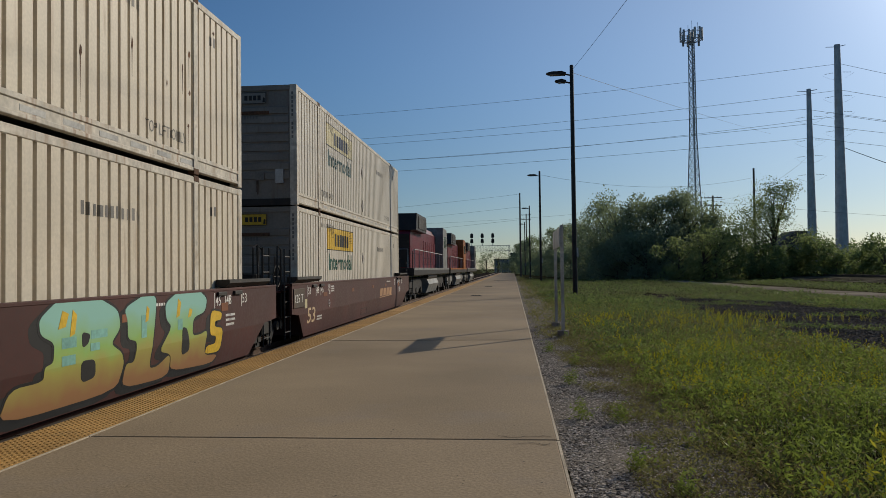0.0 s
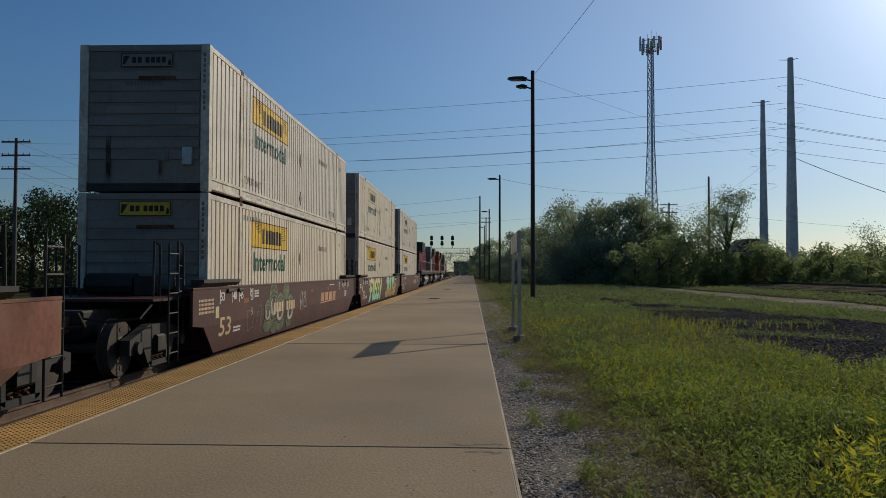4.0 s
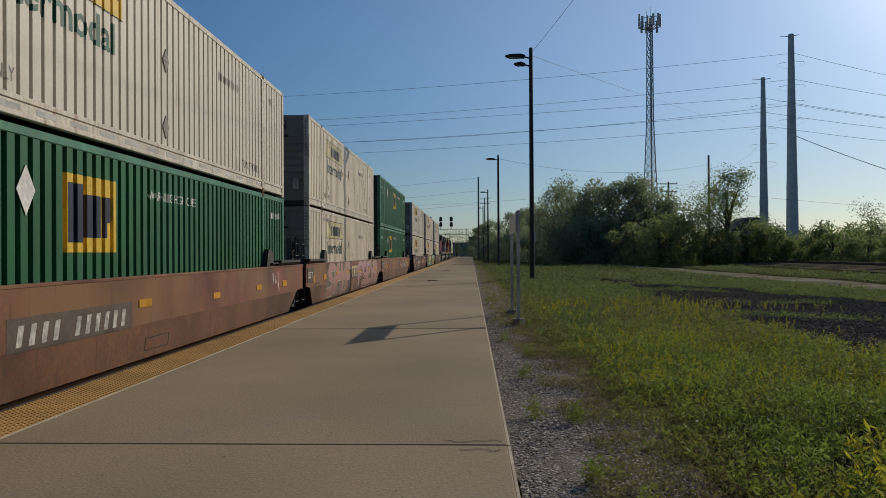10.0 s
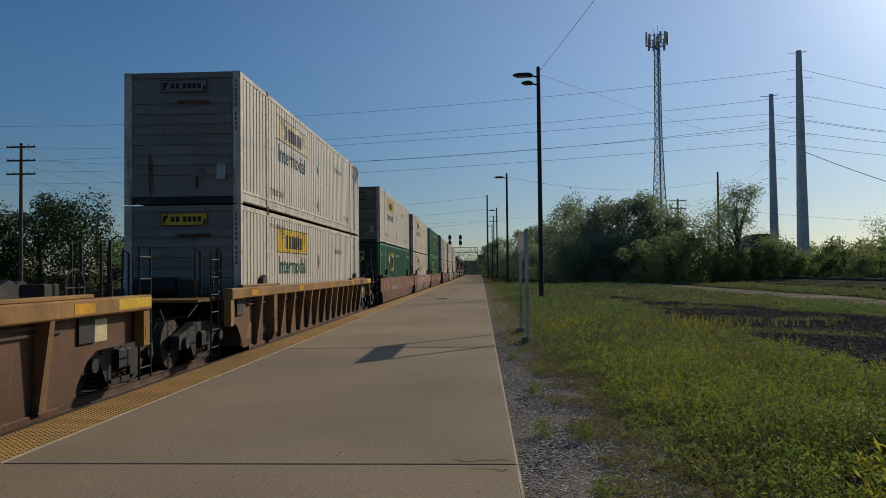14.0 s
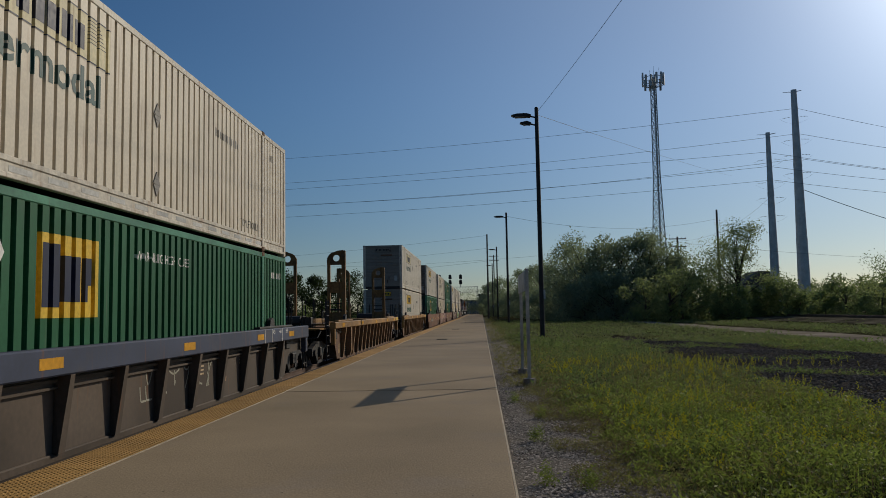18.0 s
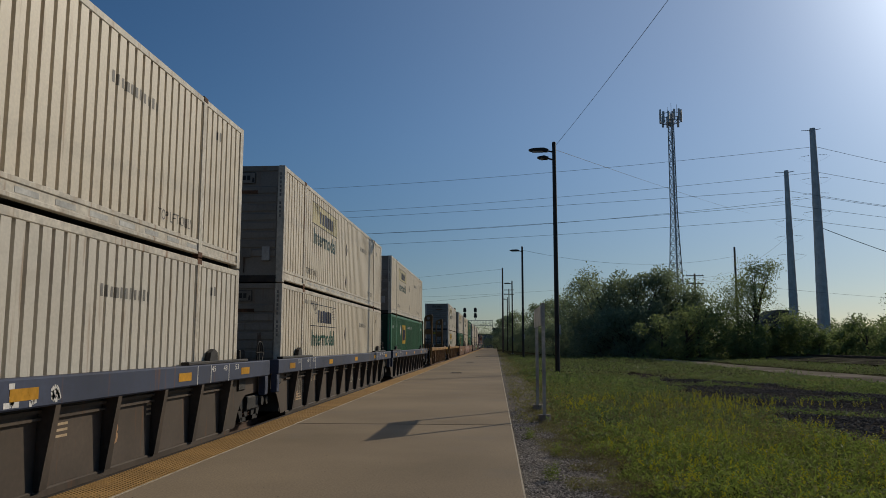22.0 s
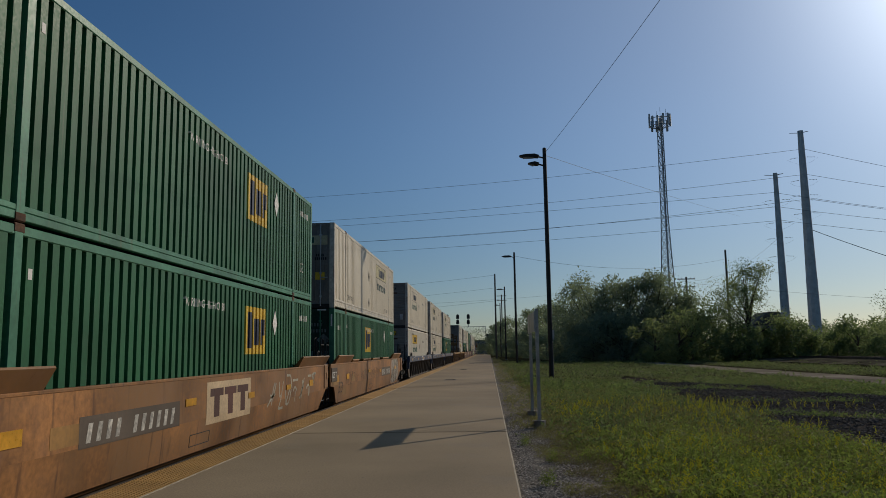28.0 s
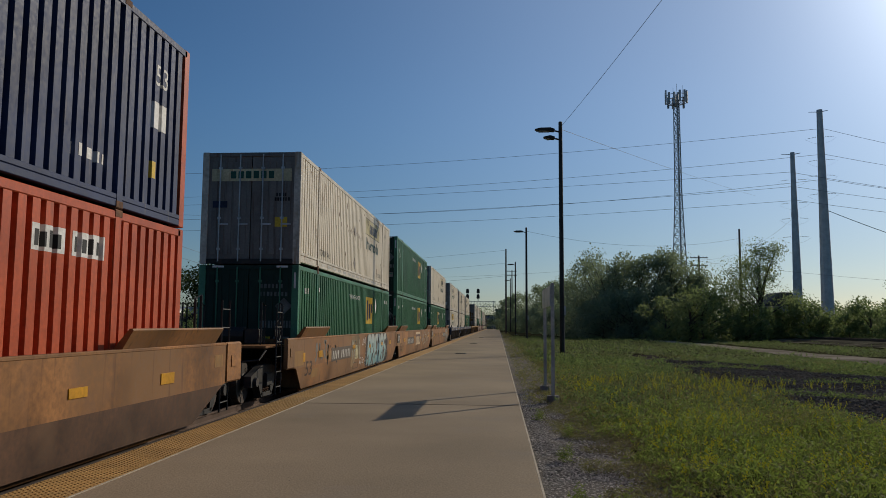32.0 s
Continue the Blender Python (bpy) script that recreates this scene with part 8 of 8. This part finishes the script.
car_g = smooth_car(-45.95, 16.15, REDBROWN, "faded red-brown well car with yellow patches and scrawls", False, True, seed=4, plate_y=10.7)
car_l = smooth_car(-65.3, 16.4, REDBROWN, "faded red-brown well car covered with pink graffiti", False, False, seed=5, numbered=False)
car_k = smooth_car(-84.55, 16.15, REDBROWN, "faded red-brown well car with white numbering", True, False, seed=6)
for y, w, sd in ((0.75, 0.95, 71), (6.8, 1.1, 72), (14.0, 1.2, 73), (15.4, 1.4, 74)):
    scribble(car_g, y, 0.3, w, 0.85, CREAM_INK if sd != 72 else BLACKSTEEL, sd, 4, 0.014)
Shape().prism(rounded([(2.0, 0.05), (2.1, 0.75), (2.6, 1.16), (7.1, 1.17), (7.35, 0.7), (7.2, 0.1), (5.0, -0.04)]), "x", 1.4765, 1.4772).ob("graffiti_outline", MURAL_GREY, car_l)
bubble_word(car_l, "SyYF", 2.15, 0.0, 4.9, 1.12, SPRAY_C, PALE_EDGE, MURAL_GREY, 0.35, 1.2)
bubble_word(car_l, "FSEYR", 9.45, 0.0, 6.7, 1.14, SPRAY_ROSE, INK, SPRAY_ROSE, -0.15, 1.22)
scribble(car_l, 9.6, 0.1, 6.6, 0.95, MURAL_GREY, 83, 9, 0.014, 1.4845)
scribble(car_l, 2.4, 0.05, 4.6, 1.0, PALE_EDGE, 84, 5, 0.016, 1.4845)
scribble(car_l, 1.9, 0.28, 0.55, 0.26, PALE_EDGE, 82, 4, 0.010)
scribble(car_l, 7.2, 0.15, 0.4, 0.3, PALE_EDGE, 85, 3, 0.010)
Shape().box(1.4775, 1.4785, 7.55, 9.42, 0.46, 1.02).ob("logo_panel", DULLGREY, car_l, "dark grey panel with cream block marks")
for a, b in ((7.66, 8.2), (8.24, 8.78), (8.82, 9.36)):
    Shape().box(1.4785, 1.4795, a, b, 0.86, 0.97).box(1.4785, 1.4795, a + 0.17, b - 0.15, 0.52, 0.86).box(1.4785, 1.4795, a, b, 0.76, 0.79).box(1.4785, 1.4795, a, b, 0.68, 0.71).ob("logo_artwork", CREAM_INK, car_l)
scribble(car_k, 14.2, 0.45, 0.7, 0.6, PALE_INK, 91, 3, 0.012)

car_m = ribbed_car(-107.6, 16.15, YELLOWTOP, RIBBROWN, "brown ribbed well car with a weathered yellow top chord", True, True, seed=7)
car_e = ribbed_car(-130.9, 16.45, YELLOWTOP, RIBBROWN, "empty brown ribbed well car with tall yellow stanchions", True, True, stanchions=True, seed=8)
car_n = ribbed_car(-154.1, 16.0, BLUEGREY, DULLGREY, "blue-grey ribbed well car with chalk scrawls", False, True, (0.86, 1.19), seed=9, unit="B")
car_p = ribbed_car(-173.7, 16.4, BLUEGREY, DULLGREY, "blue-grey ribbed well car with chalk scrawls", False, False, (0.86, 1.19), seed=10, unit="C")
car_q = ribbed_car(-193.0, 16.15, BLUEGREY, DULLGREY, "blue-grey ribbed well car with white graffiti tags", True, False, (0.86, 1.19), seed=11)
for c, y, w, sd in ((car_n, 7.4, 3.2, 95), (car_p, 8.4, 3.4, 96), (car_q, 6.4, 2.4, 97), (car_p, 1.6, 0.8, 98)):
    scribble(c, y, 0.2, w, 0.5, PALE_EDGE, sd, 6, 0.016, 1.3175)
scribble(car_q, 7.0, 0.88, 2.6, 0.28, PALE_INK, 99, 7, 0.03, 1.538)

car_r = smooth_car(-216.9, 16.15, TANBROWN, "rusty tan well car with dark scrawls and flared guides", False, True, TANBROWN, 12, plate_y=10.5, trays=((2.7, 4.0), (5.0, 6.9), (7.56, 9.57), (10.6, 12.7)))
car_u = smooth_car(-236.1, 16.15, TANBROWN, "rusty tan well car with a white block logo", False, False, TANBROWN, 13)
car_v = smooth_car(-255.1, 16.15, TANBROWN, "rusty tan well car with a teal and white mural", True, False, TANBROWN, 14)
blob_piece(car_r, 13.9, 0.0, 2.9, 1.15, SPRAY_F, BLACKSTEEL, 111)
bubble_word(car_r, "RSBx", 14.0, 0.02, 2.55, 1.12, FAINT_WHITE, BLACKSTEEL, SPRAY_F, 0.1, 1.1, SPRAY_F)
for y, w, sd in ((1.5, 2.6, 112), (4.6, 1.7, 113), (6.5, 1.7, 115), (8.4, 1.2, 114)):
    scribble(car_r, y, 0.4, w, 0.5, BROWN_INK, sd, 7, 0.011)
scribble(car_u, 11.2, 0.25, 5.0, 0.8, PALE_EDGE, 131, 7, 0.03)
Shape().box(1.4775, 1.4785, 7.45, 9.95, 0.32, 1.06).ob("logo_panel", CREAM_INK, car_u, "cream square brand panel")
for a, b in ((7.62, 8.3), (8.36, 9.04), (9.10, 9.78)):
    Shape().box(1.4785, 1.4795, a, b, 0.80, 0.94).box(1.4785, 1.4795, a + 0.2, b - 0.2, 0.43, 0.80).ob("logo_artwork", MAROON, car_u)
Shape().prism(rounded([(8.95, 0.0), (9.1, 0.5), (9.3, 1.15), (11.0, 1.17), (14.3, 1.16), (14.75, 0.8), (14.5, 0.5), (14.8, 0.2), (14.5, -0.05), (11.0, -0.06)]), "x", 1.4765, 1.4770).ob("graffiti_outline", LOCO_DARK, car_v)
for k in range(26):
    q = rnd(k + 700)
    cy, cz = (q.uniform(8.98, 9.5), q.uniform(0.02, 1.1)) if k % 2 else (q.uniform(13.9, 14.6), q.uniform(0.02, 1.1))
    Shape().prism([(cy + 0.035 * math.cos(t), cz + 0.035 * math.sin(t)) for t in (math.pi * i / 4 for i in range(8))], "x", 1.4765, 1.4776).ob("graffiti_highlight", FAINT_WHITE, car_v)
bubble_word(car_v, "RBEBRS", 9.35, 0.0, 4.6, 1.13, SPRAY_D, FAINT_WHITE, LOCO_DARK, 0.2, 1.12, MAROON)
Shape().prism(rounded([(6.3, 0.1), (6.2, 0.8), (6.4, 1.15), (7.0, 1.12), (7.7, 1.16), (8.05, 0.8), (7.9, 0.3), (7.2, 0.45), (6.8, 0.1)]), "x", 1.4765, 1.4772).ob("graffiti", GHOST_OLIVE, car_v, "half-erased pale olive paint")
scribble(car_v, 6.3, 0.15, 1.7, 0.95, PALE_EDGE, 128, 4, 0.03)
scribble(car_v, 6.4, 0.4, 1.5, 0.7, LID_OLIVE, 129, 4, 0.012)
Shape().box(1.4772, 1.4780, 7.05, 7.52, 0.34, 0.81).ob("number_plate", LOGO_FADED, car_v, "cream stencilled label with a dark ring")
ring = [(7.285 + 0.17 * math.cos(t), 0.575 + 0.19 * math.sin(t)) for t in (math.pi * i / 10 for i in range(20))]
Shape().prism(ring, "x", 1.4780, 1.4786).ob("graffiti_outline", INK, car_v)
Shape().prism([(7.285 + (p[0] - 7.285) * 0.9, 0.575 + (p[1] - 0.575) * 0.9) for p in ring], "x", 1.4780, 1.4790).ob("graffiti_highlight", LOGO_FADED, car_v)
scribble(car_v, 8.3, 0.75, 0.8, 0.32, PALE_INK, 124, 3, 0.016)
scribble(car_v, 7.9, 0.1, 0.9, 0.3, PALE_INK, 126, 4, 0.016)
scribble(car_v, 1.2, 0.5, 1.7, 0.55, FAINT_INK, 127, 5, 0.05)
scribble(car_v, 2.6, 0.35, 1.6, 0.6, BLACKSTEEL, 125, 5, 0.03)
car_w = smooth_car(-278.5, 16.15, TANBROWN, "yellow-tan well car with brown scrawls", False, True, TANBROWN, 15)

for each in (car_a, car_b, car_c, car_g, car_l, car_k, car_r, car_u, car_v, car_w):
    lay_on_plate(each)

container(17.3, LOW, "white", W53 + " with a yellow panel and green lettering", seed=1)
container(17.3, HIGH, "white", W53 + " with a faded panel, stacked on top", panel="faded", seed=2, upper=True)
container(-2.6, LOW, "cream", "cream corrugated 53-foot container with a yellow panel", seed=3)
container(-2.6, HIGH, "cream", "cream corrugated 53-foot container with a faded panel, rust marked", panel="faded", seed=4, upper=True, extra="rust")
container(-22.3, LOW, "cream", "cream corrugated 53-foot container with a bright yellow panel", seed=5)
container(-22.3, HIGH, "white", W53 + " with a bright yellow panel, stacked on top", seed=6, upper=True)
container(-45.95, LOW, "green", G53 + " with a yellow square panel", seed=7)
container(-45.95, HIGH, "green", G53 + ", stacked on another green one", seed=8, upper=True)
container(-65.1, LOW, "cream", "cream corrugated 53-foot container with a yellow outlined panel", panel="faded", seed=9, extra="rust")
container(-65.1, HIGH, "cream", "cream corrugated 53-foot container, stained and stacked on top", panel="faded", seed=10, upper=True, extra="rust")
container(-84.55, LOW, "green", G53 + " with a yellow square panel", seed=11)
container(-84.55, HIGH, "grimy white", "white corrugated 53-foot container with a sooty end, stacked on green", seed=12, upper=True)
container(-107.6, LOW, "white", W53 + " with a yellow panel and green lettering", seed=13)
container(-107.6, HIGH, "white", W53 + " with a faded panel, stacked on top", panel="faded", seed=14, upper=True)
container(-154.1, LOW, "green", G53 + " with a yellow square panel", seed=15)
container(-154.1, HIGH, "cream", "cream corrugated 53-foot container with a pale panel on a green one", panel="faded", seed=16, upper=True)
container(-173.7, LOW, "cream", "cream corrugated 53-foot container with an outlined panel", panel="outline", seed=17)
container(-173.7, HIGH, "cream", "cream corrugated 53-foot container with a faded panel", panel="faded", seed=18, upper=True)
container(-193.0, LOW, "white", W53 + " with a bright yellow panel", seed=19)
container(-193.0, HIGH, "cream", "cream corrugated 53-foot container with outlined lettering", panel="outline", seed=20, upper=True)
container(-216.6, LOW, "green", G53 + " with closed doors", nose="front", seed=21, logo_shift=3.6)
container(-216.6, HIGH, "cream with shaded doors", "cream corrugated 53-foot container with closed doors on a green one", nose="front", panel="faded", seed=22, upper=True)
container(-236.1, LOW, "green", G53 + " with closed doors and white placards", nose="front", seed=23)
container(-236.1, HIGH, "green", G53 + " with closed doors, stacked on another", nose="front", seed=24, upper=True)
container(-255.1, LOW, "green", G53 + " with closed doors", nose="front", seed=25)
container(-255.1, HIGH, "cream with shaded doors", "cream corrugated 53-foot container with rusty dents on a green one", nose="front", panel="faded", seed=26, upper=True, extra="rust")
container(-278.45, LOW, "orange", "orange corrugated 53-foot container with white numbering", seed=27)
container(-278.45, HIGH, "blue", "blue corrugated 53-foot container with an orange frame", seed=28, upper=True)


def motions():
    times = [2.0 * i for i in range(17)]
    for ob, x, z, u in MOVERS:
        walk(ob, [(t, pose(x, u + rolled(t), z)) for t in times])
    ticks = [i / 15 for i in range(481)]
    for ob, y, z in WHEELS:
        walk(ob, [(t, pose(0, y, z, -math.degrees(rolled(t) / 0.456) % 360, 0, 0)) for t in ticks])


motions()
